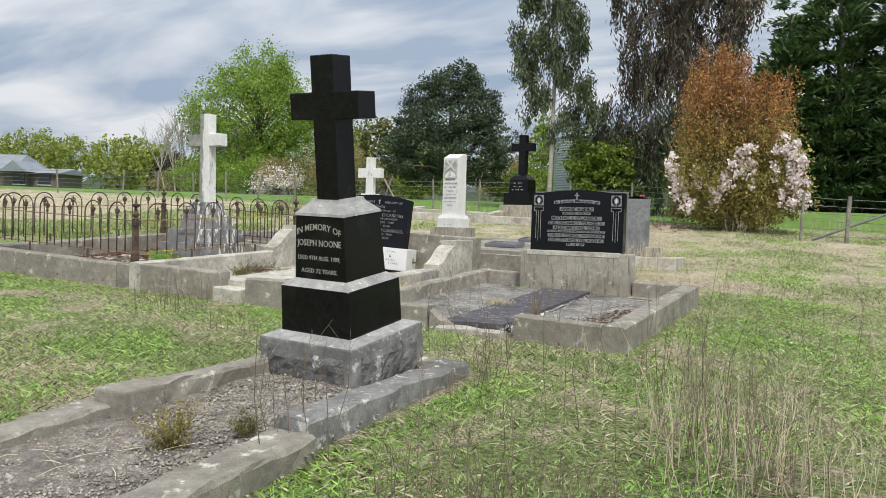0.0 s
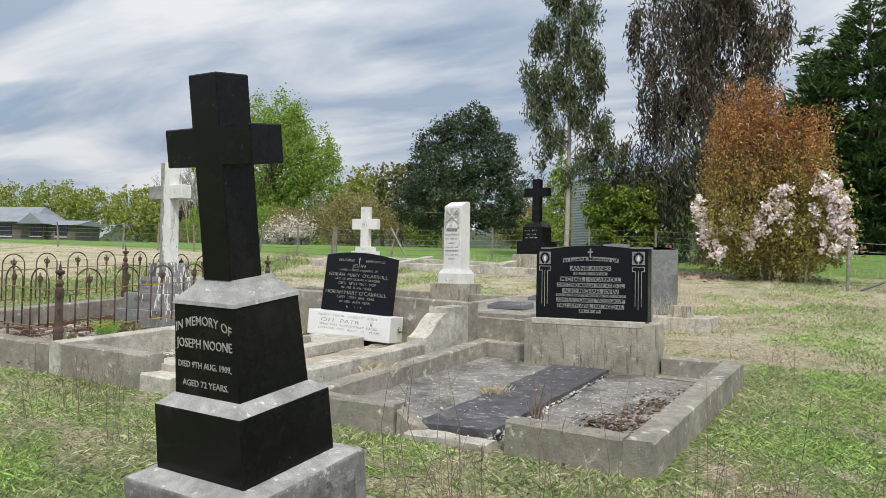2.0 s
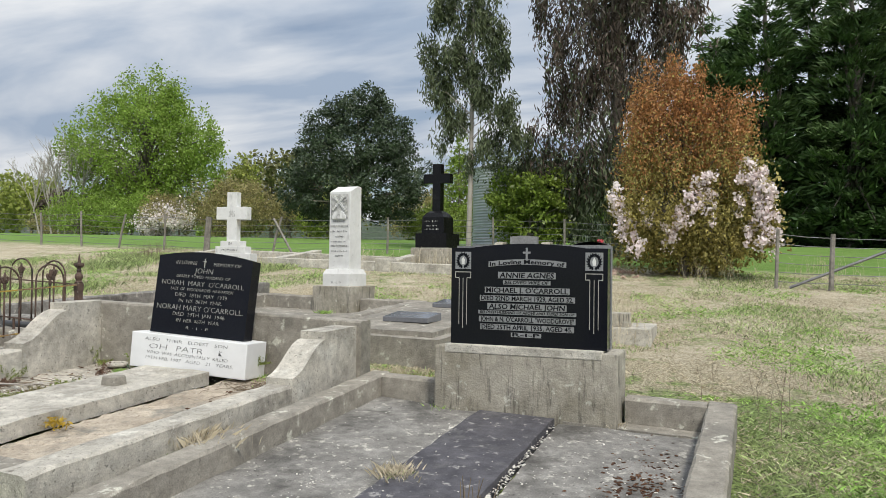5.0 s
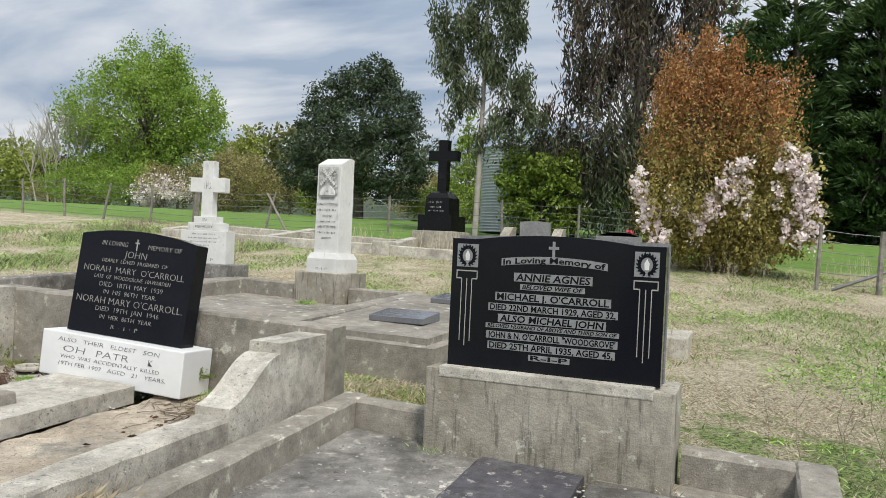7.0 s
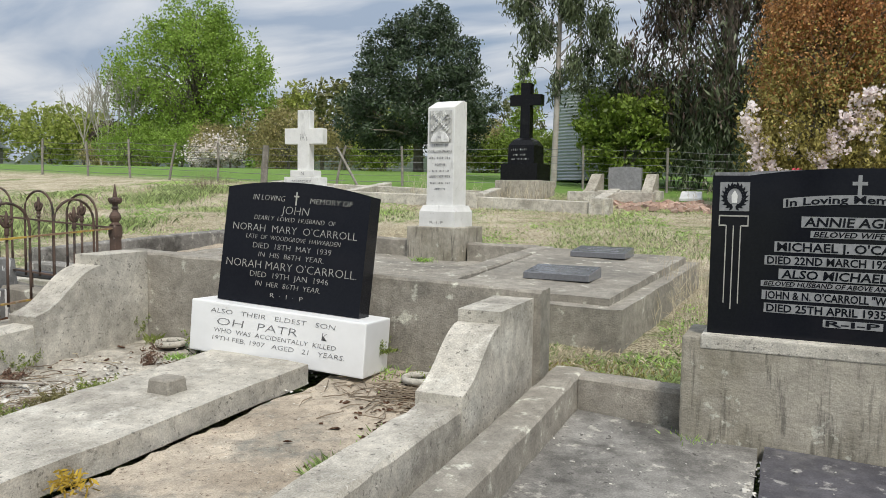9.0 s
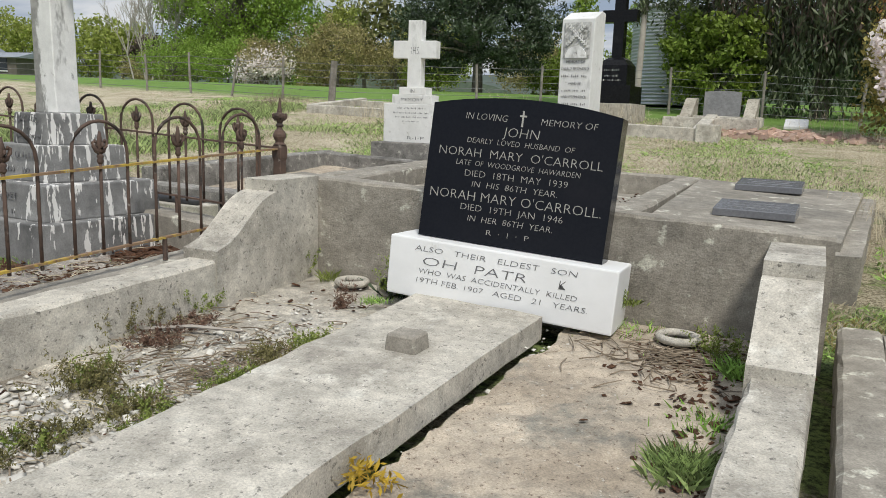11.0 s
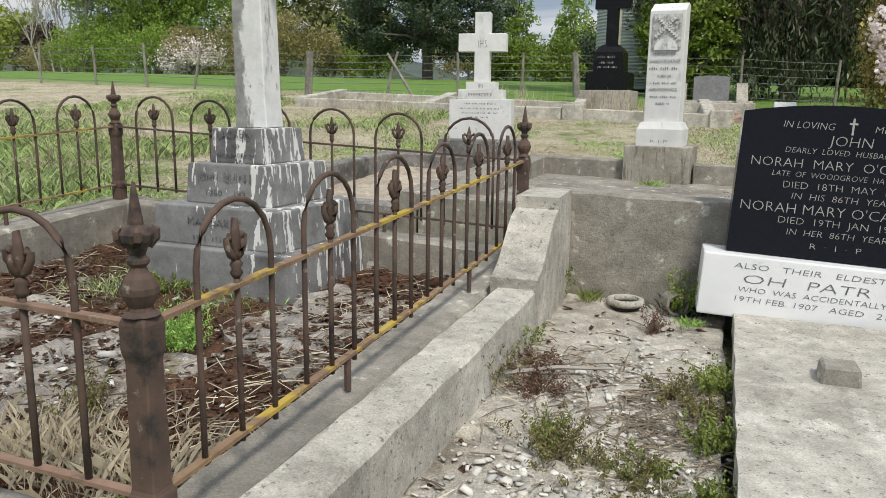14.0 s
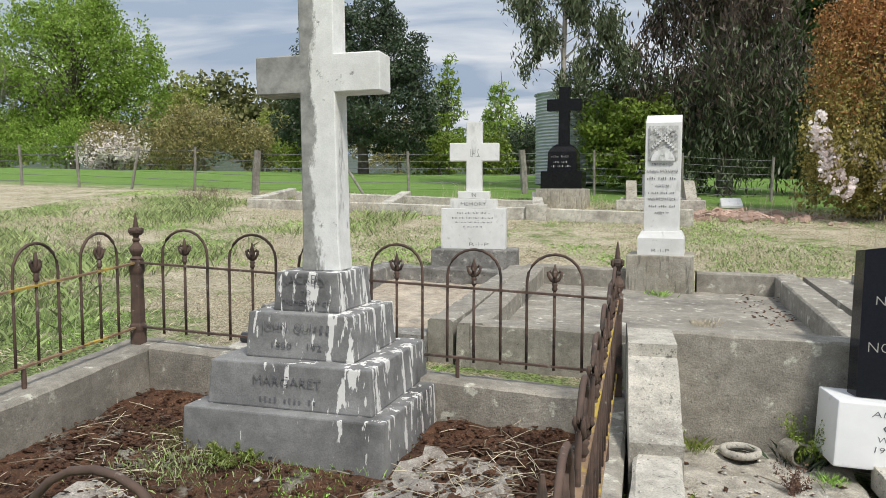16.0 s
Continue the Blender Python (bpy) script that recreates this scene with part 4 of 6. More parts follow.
part("bed", slab((on(-9.22, 6.15, .075), on(-6.87, 6.15, .075), on(-6.76, 8.6, .10), on(-9.08, 8.64, .10)), .2, .012, seed=55), M["litter"], plot_e, "bed of red-brown needles and moss over broken concrete")
for s, c in enumerate((((-8.25, 6.75), (-7.55, 6.5), (-7.45, 7.2), (-8.0, 7.6)), ((-7.62, 7.5), (-7.1, 7.15), (-7.0, 8.1), (-7.45, 8.2)), ((-9.0, 6.4), (-8.5, 6.3), (-8.6, 6.9), (-8.95, 7.0)), ((-8.7, 7.1), (-8.3, 7.0), (-8.35, 7.5), (-8.65, 7.6)))):
    part("broken_slab", slab([on(x, y, .082 + .016 * (y - 6.1)) for x, y in c], .08, .022, 0.07, seed=60 + s), M["broken_bed"], plot_e, "broken pale concrete showing through the litter")

tall = thing("memorial_cross", (-7.985, 8.365, 0.71), "tall mildewed white cross on four grey stepped blocks", "gravestone", rz=-4)
for hx, hy, z0, z1, lab in ((0.475, 0.425, -0.08, 0.222, ""), (0.388, 0.345, 0.222, 0.415, ""), (0.262, 0.235, 0.415, 0.615, ""), (0.160, 0.165, 0.615, 0.79, "")):
    part("step", block(-hx, hx, -hy, hy + 0.05, z0, z1, 0.008, 0.012), M["grey_stone"], tall, "grey stone step streaked with flaking white paint")
part("cross", latin_cross(0.083, 0.075, 0.0, 1.25, 0.295, 0.795, 0.965, 0.012), M["marble_stained"], tall, "white stone cross blackened down one edge", m=pose(0.03, 0, 0.79, 0, -0.9, 3))
letters(tall, "SACRED", 0.062, -0.01, -0.1625, 0.725, M["lead"], 0.20, 0.018)
letters(tall, "TO", 0.035, 0.0, -0.1645, 0.69, M["lead"])
letters(tall, "THE MEMORY OF", 0.035, 0.0, -0.1665, 0.645, M["lead"], 0.24)
letters(tall, "JOHN  QUI", 0.055, -0.06, -0.2365, 0.54, M["lead"], 0.24)
bars(tall, -0.2365, ((0.14, 0.54, 0.12, 0.04),), M["lead"])
letters(tall, "1850    192", 0.045, -0.01, -0.2365, 0.46, M["lead"], 0.24)
letters(tall, "MARGARET", 0.06, 0.0, -0.3445, 0.325, M["lead"], 0.32)
bars(tall, -0.3460, ((0, 0.25, 0.3, 0.03),), M["lead"])


# railing
rail = thing("iron_railing", (0, 0, 0), "rusted wrought-iron grave railing with hoops and fleur-de-lis bars", "railing")
hoop_w = 0.265
pts = [(-hoop_w / 2, 0, 0.055), (-hoop_w / 2, 0, 0.25), (-hoop_w / 2, 0, 0.485)] + [(-hoop_w / 2 * math.cos(a), 0, 0.485 + 0.132 * math.sin(a)) for a in (math.pi * k / 10 for k in range(1, 10))] + [(hoop_w / 2, 0, 0.485), (hoop_w / 2, 0, 0.25), (hoop_w / 2, 0, 0.055)]
src = part("hoop", tube(pts, 0.0075, 6), M["iron"], None, smooth=True)
HOOP = src.data
bpy.data.objects.remove(src)
src = part("bar", tube([(0, 0, 0.055), (0, 0, 0.475)], 0.0075, 6), M["iron"], None, smooth=True)
BAR = src.data
bpy.data.objects.remove(src)
bm = lathe([(0.008, 0.44), (0.015, 0.452), (0.010, 0.462), (0.015, 0.472), (0.009, 0.482)], 8)
fl = [(0.0, 0.48), (0.012, 0.49), (0.010, 0.51), (0.018, 0.525), (0.010, 0.545), (0.0, 0.575)]
prof = [(x, z) for x, z in fl] + [(-x, z) for x, z in fl[-2:0:-1]]
loft([[(x * 0.6, -0.008, z) for x, z in prof], [(x, 0, z) for x, z in prof], [(x * 0.6, 0.008, z) for x, z in prof]], bm)
for sx in (-1, 1):
    tube([(0, 0, 0.485), (sx * 0.018, 0, 0.495), (sx * 0.030, 0, 0.515), (sx * 0.033, 0, 0.532), (sx * 0.024, 0, 0.538), (sx * 0.019, 0, 0.528)], [0.009, 0.009, 0.008, 0.007, 0.007, 0.005], 6, bm)
    tube([(0, 0, 0.485), (0, sx * 0.012, 0.497), (0, sx * 0.020, 0.515), (0, sx * 0.018, 0.53)], [0.008, 0.008, 0.006, 0.004], 6, bm)
src = part("spearhead", bm, M["iron"], None, smooth=True)
SPEAR = src.data
bpy.data.objects.remove(src)
bm = bevel(lathe([(0.045, -0.06), (0.044, 0.05), (0.048, 0.056), (0.048, 0.085), (0.040, 0.095), (0.036, 0.36), (0.043, 0.378), (0.043, 0.435), (0.034, 0.447)], 4, turn=math.pi / 4), 0.004)
lathe([(0.036, 0.447), (0.024, 0.455), (0.022, 0.462), (0.028, 0.472), (0.035, 0.488), (0.035, 0.500), (0.027, 0.518), (0.018, 0.528), (0.014, 0.538), (0.021, 0.546), (0.021, 0.552), (0.014, 0.560), (0.018, 0.572), (0.029, 0.586), (0.032, 0.600), (0.024, 0.612), (0.014, 0.617), (0.013, 0.628), (0.003, 0.695)], 10, bm)
for k in range(4):
    a = math.pi / 4 + k * math.pi / 2
    tube([(0.020 * math.cos(a), 0.020 * math.sin(a), 0.575), (0.033 * math.cos(a), 0.033 * math.sin(a), 0.592), (0.034 * math.cos(a), 0.034 * math.sin(a), 0.606), (0.027 * math.cos(a), 0.027 * math.sin(a), 0.612)], [0.007, 0.009, 0.008, 0.004], 5, bm)
src = part("post", bm, M["iron"], None)
POST = src.data
bpy.data.objects.remove(src)


def put(name, me, parent, m, label=""):
    ob = new(name, me)
    ob.parent = parent
    ob.matrix_basis = m
    if label:
        ob["label"] = label
    return ob


for k in ("fr", "br", "bl", "fl"):
    put("post", POST, rail, pose(*EZ[k]))
for a, b, mat in (("fr", "br", "iron_lichen"), ("bl", "br", "iron"), ("bl", "fl", "iron_lichen"), ("fr", "fl", "iron_rust")):
    p, q = Vector(EZ[a]), Vector(EZ[b])
    d = (q - p)
    flat = Vector((d.x, d.y, 0)).normalized()
    yaw = math.degrees(math.atan2(d.y, d.x))
    for h, sz in ((0.425, 0.012), (0.075, 0.011)):
        bm = loft([[p + flat * s + Vector((0, 0, h)) + Vector((-flat.y, flat.x, 0)) * u + Vector((0, 0, w)) for u, w in ((-sz, -.005), (sz, -.005), (sz, .005), (-sz, .005))] for s in (0.02, flat.dot(d) * 0.33, flat.dot(d) * 0.66, flat.dot(d) - 0.02)])
        for v in bm.verts:
            v.co.z = v.co.z + d.z * ((v.co - p).dot(flat) / flat.dot(d))
        part("rail", bm, M[mat], rail)
    n, end = 6, 0.29
    for i in range(n):
        c = p + d * ((end + (d.length - 2 * end) * i / (n - 1)) / d.length)
        mt = pose(c.x, c.y, c.z, 0, 0, yaw)
        put("hoop", HOOP, rail, mt)
        bar = put("bar", BAR, rail, mt)
        sp = new("spearhead", SPEAR); sp.parent = bar
    for s in (0.3, 0.7):
        c = p + d * s
        part("foot", tube([c + Vector((0, 0, -0.03)), c + Vector((0, 0, 0.08))], 0.011, 6), M["iron"], rail)

# ---- plots behind ----
plot_c = thing("grave_kerb", (0, 0, 0), "concrete kerb round a concreted grave behind a wall", "grave kerb")
for s, (p, q, w) in enumerate((((-7.56, 9.95, 1.01), (-5.10, 9.95, .96), .2), ((-7.56, 9.86, 1.01), (-7.42, 12.75, 1.13), .19), ((-5.17, 9.86, .97), (-5.08, 12.75, 1.09), .2), ((-7.40, 12.70, 1.13), (-6.52, 12.70, 1.11), .17), ((-5.88, 12.70, 1.10), (-5.10, 12.70, 1.09), .17))):
    part("kerb", beam(p, q, w, 0.4, seed=70 + s), M["concrete"], plot_c)
part("cover_slab", slab((on(-7.47, 10.05, .16), on(-5.27, 10.05, .16), on(-5.18, 12.62, .09), on(-7.33, 12.62, .09)), .15, .006, seed=76), M["concrete"], plot_c)
part("infill_slab", slab(((-6.57, 8.88, 1.12), (-3.95, 8.94, 1.02), (-5.2, 9.86, .90), (-6.6, 9.86, .92)), .5, .004, seed=77), M["concrete"], plot_c)

pillar = thing("memorial_pillar", (-6.205, 12.78, 0.86), "white marble pillar with carved panel and lead letters on a concrete block", "gravestone", rz=-6)
part("base", block(-0.31, 0.31, -0.30, 0.28, -0.1, 0.40, 0.012), M["concrete_stained"], pillar, "cast concrete base block")
part("foot", loft([rect(0.215, 0.205, 0.40), rect(0.215, 0.205, 0.56), rect(0.195, 0.185, 0.60), rect(0.185, 0.175, 0.625)]), M["marble"], pillar)
prof = [(-0.145, 0.62), (0.145, 0.62), (0.135, 1.74), (0.05, 1.75), (-0.06, 1.70), (-0.135, 1.665)]
part("shaft", bevel(loft([[(-0.165, y, z) for y, z in prof], [(0.165, y, z) for y, z in prof]]), 0.005), M["marble"], pillar)
bm = bmesh.new()
rr = random.Random(4)
n, k = 16, 14
vv = [[bm.verts.new((-0.135 + 0.27 * i / n, -0.146 - 0.012 * (0 < i < n and 0 < j < k) * rr.random(), 1.30 + 0.33 * j / k)) for i in range(n + 1)] for j in range(k + 1)]
for j in range(k):
    for i in range(n):
        bm.faces.new((vv[j][i], vv[j][i + 1], vv[j + 1][i + 1], vv[j + 1][i]))
part("carved_panel", bm, M["carve"], pillar, "carved panel of crossed foliage")
for sx in (-1, 1):
    bm = tube([(sx * 0.10, -0.154, 1.42), (0, -0.160, 1.51), (-sx * 0.08, -0.154, 1.60)], [0.004, 0.006, 0.004], 5)
    for k in range(9):
        c = Vector((sx * (0.10 - 0.02 * k), -0.157, 1.42 + 0.02 * k))
        for o in (-1, 1):
            d = Vector((-sx * .012 + o * .010, 0, .012 + o * sx * .010))
            e = Vector((-d.z, 0, d.x)) * .35
            loft([[c, c + d * .6 + e, c + d * 1.3, c + d * .6 - e], [p + Vector((0, -.008, 0)) for p in (c, c + d * .6 + e, c + d * 1.3, c + d * .6 - e)]], bm)
    part("carved_spray", bm, M["marble"], pillar)
arch_p = [(-0.11, 1.30)] + [(0.11 * -math.cos(a), 1.30 + 0.11 * math.sin(a)) for a in (math.pi * k / 8 for k in range(1, 8))] + [(0.11, 1.30)]
part("arched_panel", loft([[(x, -0.146, z) for x, z in arch_p], [(x, -0.165, z) for x, z in arch_p]]), M["marble"], pillar)
PY = -0.1455
letters(pillar, "IN", 0.035, 0, -0.1655, 1.335, M["lead"])
letters(pillar, "MEMORY OF", 0.035, 0, PY, 1.255, M["lead"], 0.19)
letters(pillar, "CHARLES FITZPATRICK", 0.042, 0, PY, 1.185, M["lead"], 0.29)
bars(pillar, PY, ((0, 1.12, 0.27, 0.028), (0, 0.985, 0.25, 0.022)), M["lead"])
letters(pillar, "AGED 68", 0.034, 0, PY, 1.05, M["lead"], 0.13)
letters(pillar, "ANN FITZPATRICK", 0.042, 0, PY, 0.92, M["lead"], 0.26)
bars(pillar, PY, ((0, 0.855, 0.27, 0.026),), M["lead"])
letters(pillar, "AGED 79", 0.034, 0, PY, 0.79, M["lead"], 0.13)
letters(pillar, "R-I-P", 0.042, 0, -0.2055, 0.43, M["lead"], 0.16)

plot_d = thing("grave_kerb", (0, 0, 0), "grey concrete kerb beside the path of a railed plot", "grave kerb")
for s, (p, q, w) in enumerate((((-7.77, 9.90, 1.02), (-7.60, 12.7, 1.12), .17), ((-8.90, 12.3, 1.14), (-7.70, 12.3, 1.10), .2), ((-9.0, 9.95, 1.06), (-8.87, 12.35, 1.15), .16), ((-8.98, 9.95, .95), (-7.86, 9.95, .93), .18))):
    part("kerb", beam(p, q, w, 0.4, seed=80 + s), M["concrete_dark"] if s else M["concrete"], plot_d)
part("bed", slab((on(-8.95, 10.0, .08), on(-7.84, 10.0, .08), on(-7.70, 12.3, .12), on(-8.85, 12.3, .12)), .15, .015, seed=85), M["concrete_brown"], plot_d)
cross_d = thing("memorial_cross", (-8.09, 12.88, 0.93), "white marble cross on stepped lettered block and dark base", "gravestone", rz=4)
part("base", block(-0.42, 0.46, -0.24, 0.26, -0.1, 0.335, 0.015), M["concrete_dark"], cross_d, "dark mossy base")
part("block", block(-0.335, 0.335, -0.10, 0.10, 0.335, 0.755, 0.006), M["marble"], cross_d)
part("step", block(-0.24, 0.24, -0.095, 0.095, 0.755, 0.855, 0.006), M["marble"], cross_d)
part("step", block(-0.16, 0.16, -0.09, 0.09, 0.855, 0.935, 0.006), M["marble"], cross_d)
part("cross", latin_cross(0.08, 0.06, 0.935, 1.645, 0.255, 1.245, 1.43), M["marble"], cross_d)
letters(cross_d, "I.H.S.", 0.12, 0.01, -0.061, 1.285, M["lead"], 0.10)
letters(cross_d, "IN", 0.06, 0, -0.0915, 0.875, M["lead"])
letters(cross_d, "MEMORY", 0.05, 0, -0.0965, 0.785, M["lead"], 0.26)
bars(cross_d, -0.101, ((0, 0.70, 0.36, 0.022), (0, 0.65, 0.46, 0.02), (0, 0.605, 0.40, 0.018), (0, 0.56, 0.2, 0.018)), M["lead"])
letters(cross_d, "R-I-P", 0.05, 0.06, -0.101, 0.37, M["lead"], 0.20)
pipe = thing("fallen_pipe", (-8.6, 9.6, gz(-8.6, 9.6) + 0.14), "dark pipe lying on pale concrete beside the kerb", "pipe")
part("pipe_body", tube([(-0.5, 0.12, 0), (0.45, 0.05, -0.01)], 0.035, 10), M["granite_dull"], pipe, smooth=True)
part("bearer", block(-0.55, 0.5, -0.02, 0.2, -0.16, -0.036, 0.01), M["concrete_pale"], pipe)

slab_s = thing("ledger_grave", (0, 0, 0), "grey two-tier concrete ledger slab with small plaques", "grave slab")
part("lower_tier", slab(((-5.02, 10.0, .915), (-3.76, 10.0, .89), (-3.56, 12.7, 1.0), (-4.99, 12.7, 1.03)), .45, .004, seed=90), M["concrete"], slab_s)
part("upper_tier", slab(((-4.98, 10.10, .965), (-3.87, 10.10, .945), (-3.67, 12.55, 1.06), (-4.96, 12.55, 1.09)), .2, .003, seed=91), M["concrete"], slab_s)
for yy, zz in ((10.62, 0.985), (12.0, 1.055)):
    pl = thing("grave_plaque", (-4.37, yy, zz), "polished dark plaque tilted on a concrete ledger", "plaque", "ledger plaques", rz=-2)
    bm = loft([[(-0.25, 0, 0), (0.25, 0, 0), (0.25, 0.36, 0), (-0.25, 0.36, 0)], [(-0.25, 0.0, 0.05), (0.25, 0.0, 0.05), (0.25, 0.35, 0.085), (-0.25, 0.35, 0.085)]])
    part("plaque_body", bevel(bm, 0.004), M["plaque"], pl)
    for j, w in enumerate((0.36, 0.28, 0.34)):
        part("worn_lettering", block(-w / 2, w / 2, 0.25 - j * 0.08, 0.265 - j * 0.08, 0.0745 - j * 0.008, 0.0772 - j * 0.008, 0), M["grey_granite"], pl)

stone_h = thing("headstone", (-2.88, 12.8, gz(-2.88, 12.8)), "plain rough grey granite headstone on a low slab", "headstone")
part("slab", block(-0.55, 0.75, -0.55, 0.3, -0.1, 0.13, 0.012), M["concrete_pale"], stone_h)
part("stone", arched_stone(0.225, 0.13, 1.07, 0.035, -0.06, 0.06, 0.0), M["grey_granite"], stone_h)
part("top_edge", arched_stone(0.22, 1.0655, 1.068, 0.037, -0.06, 0.06), M["marble"], stone_h)
blk = thing("concrete_block", (-2.50, 12.42, gz(-2.88, 12.8) + 0.13), "small square concrete block on a slab", "block")
part("block_body", block(-0.13, 0.13, -0.1, 0.1, 0, 0.16, 0.012), M["concrete_stained"], blk)
flw = thing("artificial_flowers", (-2.77, 12.8, gz(-2.88, 12.8) + 1.10), "small red artificial flowers on a headstone", "flowers")
leaf_cloud("petals", npr.normal(size=(40, 3)) * 0.02, 0.03, 0.025, M["red"], flw)

# ---- far row ----
row = thing("grave_kerb", (0, 0, 0), "long low concrete kerb of the far row of graves", "grave kerb")
for s, (p, q, w) in enumerate(((on(-13.2, 17.9, .16), on(-8.1, 17.75, .2), .2), (on(-7.75, 17.75, .2), on(-5.75, 17.75, .2), .2), (on(-7.9, 17.9, .2), on(-8.2, 20.6, .2), .2), (on(-10.6, 17.9, .18), on(-10.8, 20.0, .18), .2), (on(-13.2, 18.0, .16), on(-13.3, 20.0, .16), .2), (on(-5.75, 17.8, .2), on(-5.9, 20.4, .2), .2), (on(-8.1, 19.2, .16), on(-12.9, 19.4, .16), .2))):
    part("kerb", beam(p, q, w, 0.35, step=0.25, seed=100 + s), M["concrete_pale"], row)
for x in (-7.92, -5.6):
    part("kerb_post", block(x - .17, x + .17, 17.6, 17.95, gz(x, 17.7) - .1, gz(x, 17.7) + .27, 0.02), M["concrete_pale"], row)
far_cross = thing("memorial_cross", (-7.62, 19.95, gz(-7.62, 19.95)), "tall black cross on a tiered black pedestal", "gravestone", rz=-4)
part("base", block(-.47, .47, -.45, .45, -.1, .33, .015), M["concrete_stained"], far_cross)
part("plinth", block(-.39, .39, -.37, .37, .33, .66, .006), M["granite_worn"], far_cross)
part("die", bevel(loft([rect(.28, .28, .66), rect(.27, .27, 1.03), rect(.20, .20, 1.13), rect(.13, .13, 1.18)]), .004), M["granite_worn"], far_cross)
part("cross", latin_cross(.10, .10, 1.17, 2.27, .33, 1.82, 2.04), M["granite_worn"], far_cross)
bars(far_cross, -.2825, ((0, .92, .38, .05), (0, .82, .30, .04), (0, .74, .38, .04)), M["grey_stone"])
far_stone = thing("headstone", (-5.78, 20.8, gz(-5.78, 20.8)), "plain blue-grey headstone between sloping concrete ends", "headstone")
part("base", block(-.75, .75, -.45, .2, -.1, .14, .02), M["concrete_pale"], far_stone)
part("stone", arched_stone(.33, .14, .60, .02, -.05, .06, .04), M["grey_granite"], far_stone)
for sx in (-1, 1):
    part("sloping_end", loft([[(sx * .55 - .1, y, z) for y, z in ((-.9, -.1), (.1, -.1), (.1, .48), (-.15, .46), (-.75, .12), (-.9, .1))], [(sx * .55 + .1, y, z) for y, z in ((-.9, -.1), (.1, -.1), (.1, .48), (-.15, .46), (-.75, .12), (-.9, .1))]]), M["concrete_stained"], far_stone)
part("step", block(-.85, .75, -1.3, -.9, -.1, .1, .02), M["concrete_pale"], far_stone)
small = thing("grave_marker", (-4.46, 20.5, gz(-4.46, 20.5)), "small grey sloping grave marker amid brick rubble", "grave marker")
part("marker_body", bevel(loft([rect(.2, .16, 0), [(-.2, -.16, .06), (.2, -.16, .06), (.19, .12, .2), (-.19, .12, .2)]]), .01), M["marble"], small)
bm = bmesh.new()
rr = random.Random(3)
for _ in range(150):
    x, y = rr.gauss(-4.5, .7), rr.gauss(19.3, .35)
    c = Vector((x, y, gz(x, y) + .02))
    e = Euler((rr.uniform(-.4, .4), rr.uniform(-.4, .4), rr.uniform(0, 3)))
    s = rr.uniform(.5, 1.1)
    pts = [c + e.to_matrix() @ Vector((a * .1 * s, b * .05 * s, d * .035 * s)) for d in (-1, 1) for a, b in ((-1, -1), (1, -1), (1, 1), (-1, 1))]
    loft([pts[:4], pts[4:]], bm)
me = bpy.data.meshes.new("brick_rubble"); bm.to_mesh(me); bm.free(); me.materials.append(M["brick"])
pile = new("brick_rubble", me)
tagged(pile, "scattered broken red bricks on the grass", "rubble", kind="stuff")

# ---- wire fence and tank ----
fence = thing("wire_fence", (0, 0, 0), "old wire fence on grey timber posts", "fence")
LINE = [(-34, 19.6), (-27, 19.9), (-23.5, 20.0), (-21.8, 20.1), (-20.15, 20.2), (-18.6, 20.2), (-17.3, 20.2), (-15.7, 20.2), (-14.15, 20.0), (-12.6, 20.7), (-11.1, 21.3), (-9.8, 21.9), (-8.65, 22.5), (-7.1, 22.7), (-5.2, 22.6), (-3.4, 22.4)]
LINE_R = [(-0.55, 18.0), (0.31, 18.05), (4.5, 18.4), (9, 18.9), (15, 19.5), (22, 20.2)]
rr = random.Random(12)
for line in (LINE, LINE_R):
    tops = []
    for i, (x, y) in enumerate(line):
        big = (x in (-14.15, -8.65))
        h = 0.98 + rr.uniform(-.05, .05)
        r = .085 if big else .045 if x == .31 else .032
        z = gz(x, y)
        lx, ly = rr.uniform(-.1, .1), rr.uniform(-.05, .05)
        if x in (-12.6, -17.3):
            lx = .28
        part("post", tube([(x, y, z - .2), (x + lx * .5, y, z + h * .5), (x + lx, y + ly, z + h)], [r, r * .97, r * .9], 7), M["wood"], fence)
        tops.append(((x, y, z), (x + lx, y + ly, z + h)))
    for k in range(6):
        f = .12 + .16 * k
        bm = bmesh.new()
        pts = []
        for (a, b), (c, d) in zip(tops, tops[1:]):
            p, q = Vector(a).lerp(Vector(b), f), Vector(c).lerp(Vector(d), f)
            pts += [p, p.lerp(q, .5) - Vector((0, 0, .015))]
        pts.append(Vector(tops[-1][0]).lerp(Vector(tops[-1][1]), f))
        part("wire", tube(pts, .0055, 4), M["wire"], fence)
part("stay", tube([(-0.33, 18.02, gz(-.33, 18) + .02), (1.22, 18.1, gz(1.22, 18.1) + .72)], .026, 7), M["wire"], fence)
part("strut", tube([(-11.9, 20.6, gz(-11.9, 20.6)), (-12.55, 20.7, gz(-12.6, 20.7) + .9)], .03, 6), M["wood"], fence)
tank = thing("water_tank", (-7.85, 26.2, gz(-7.85, 26.2)), "corrugated galvanised water tank under gum trees", "water tank")
part("shell", loft([[((.95 + .016 * math.sin(z * 2 * math.pi / .085)) * math.cos(a), (.95 + .016 * math.sin(z * 2 * math.pi / .085)) * math.sin(a), z) for a in (2 * math.pi * k / 40 for k in range(40))] for z in np.arange(0, 2.42, .0212)]), M["tank"], tank, smooth=True)
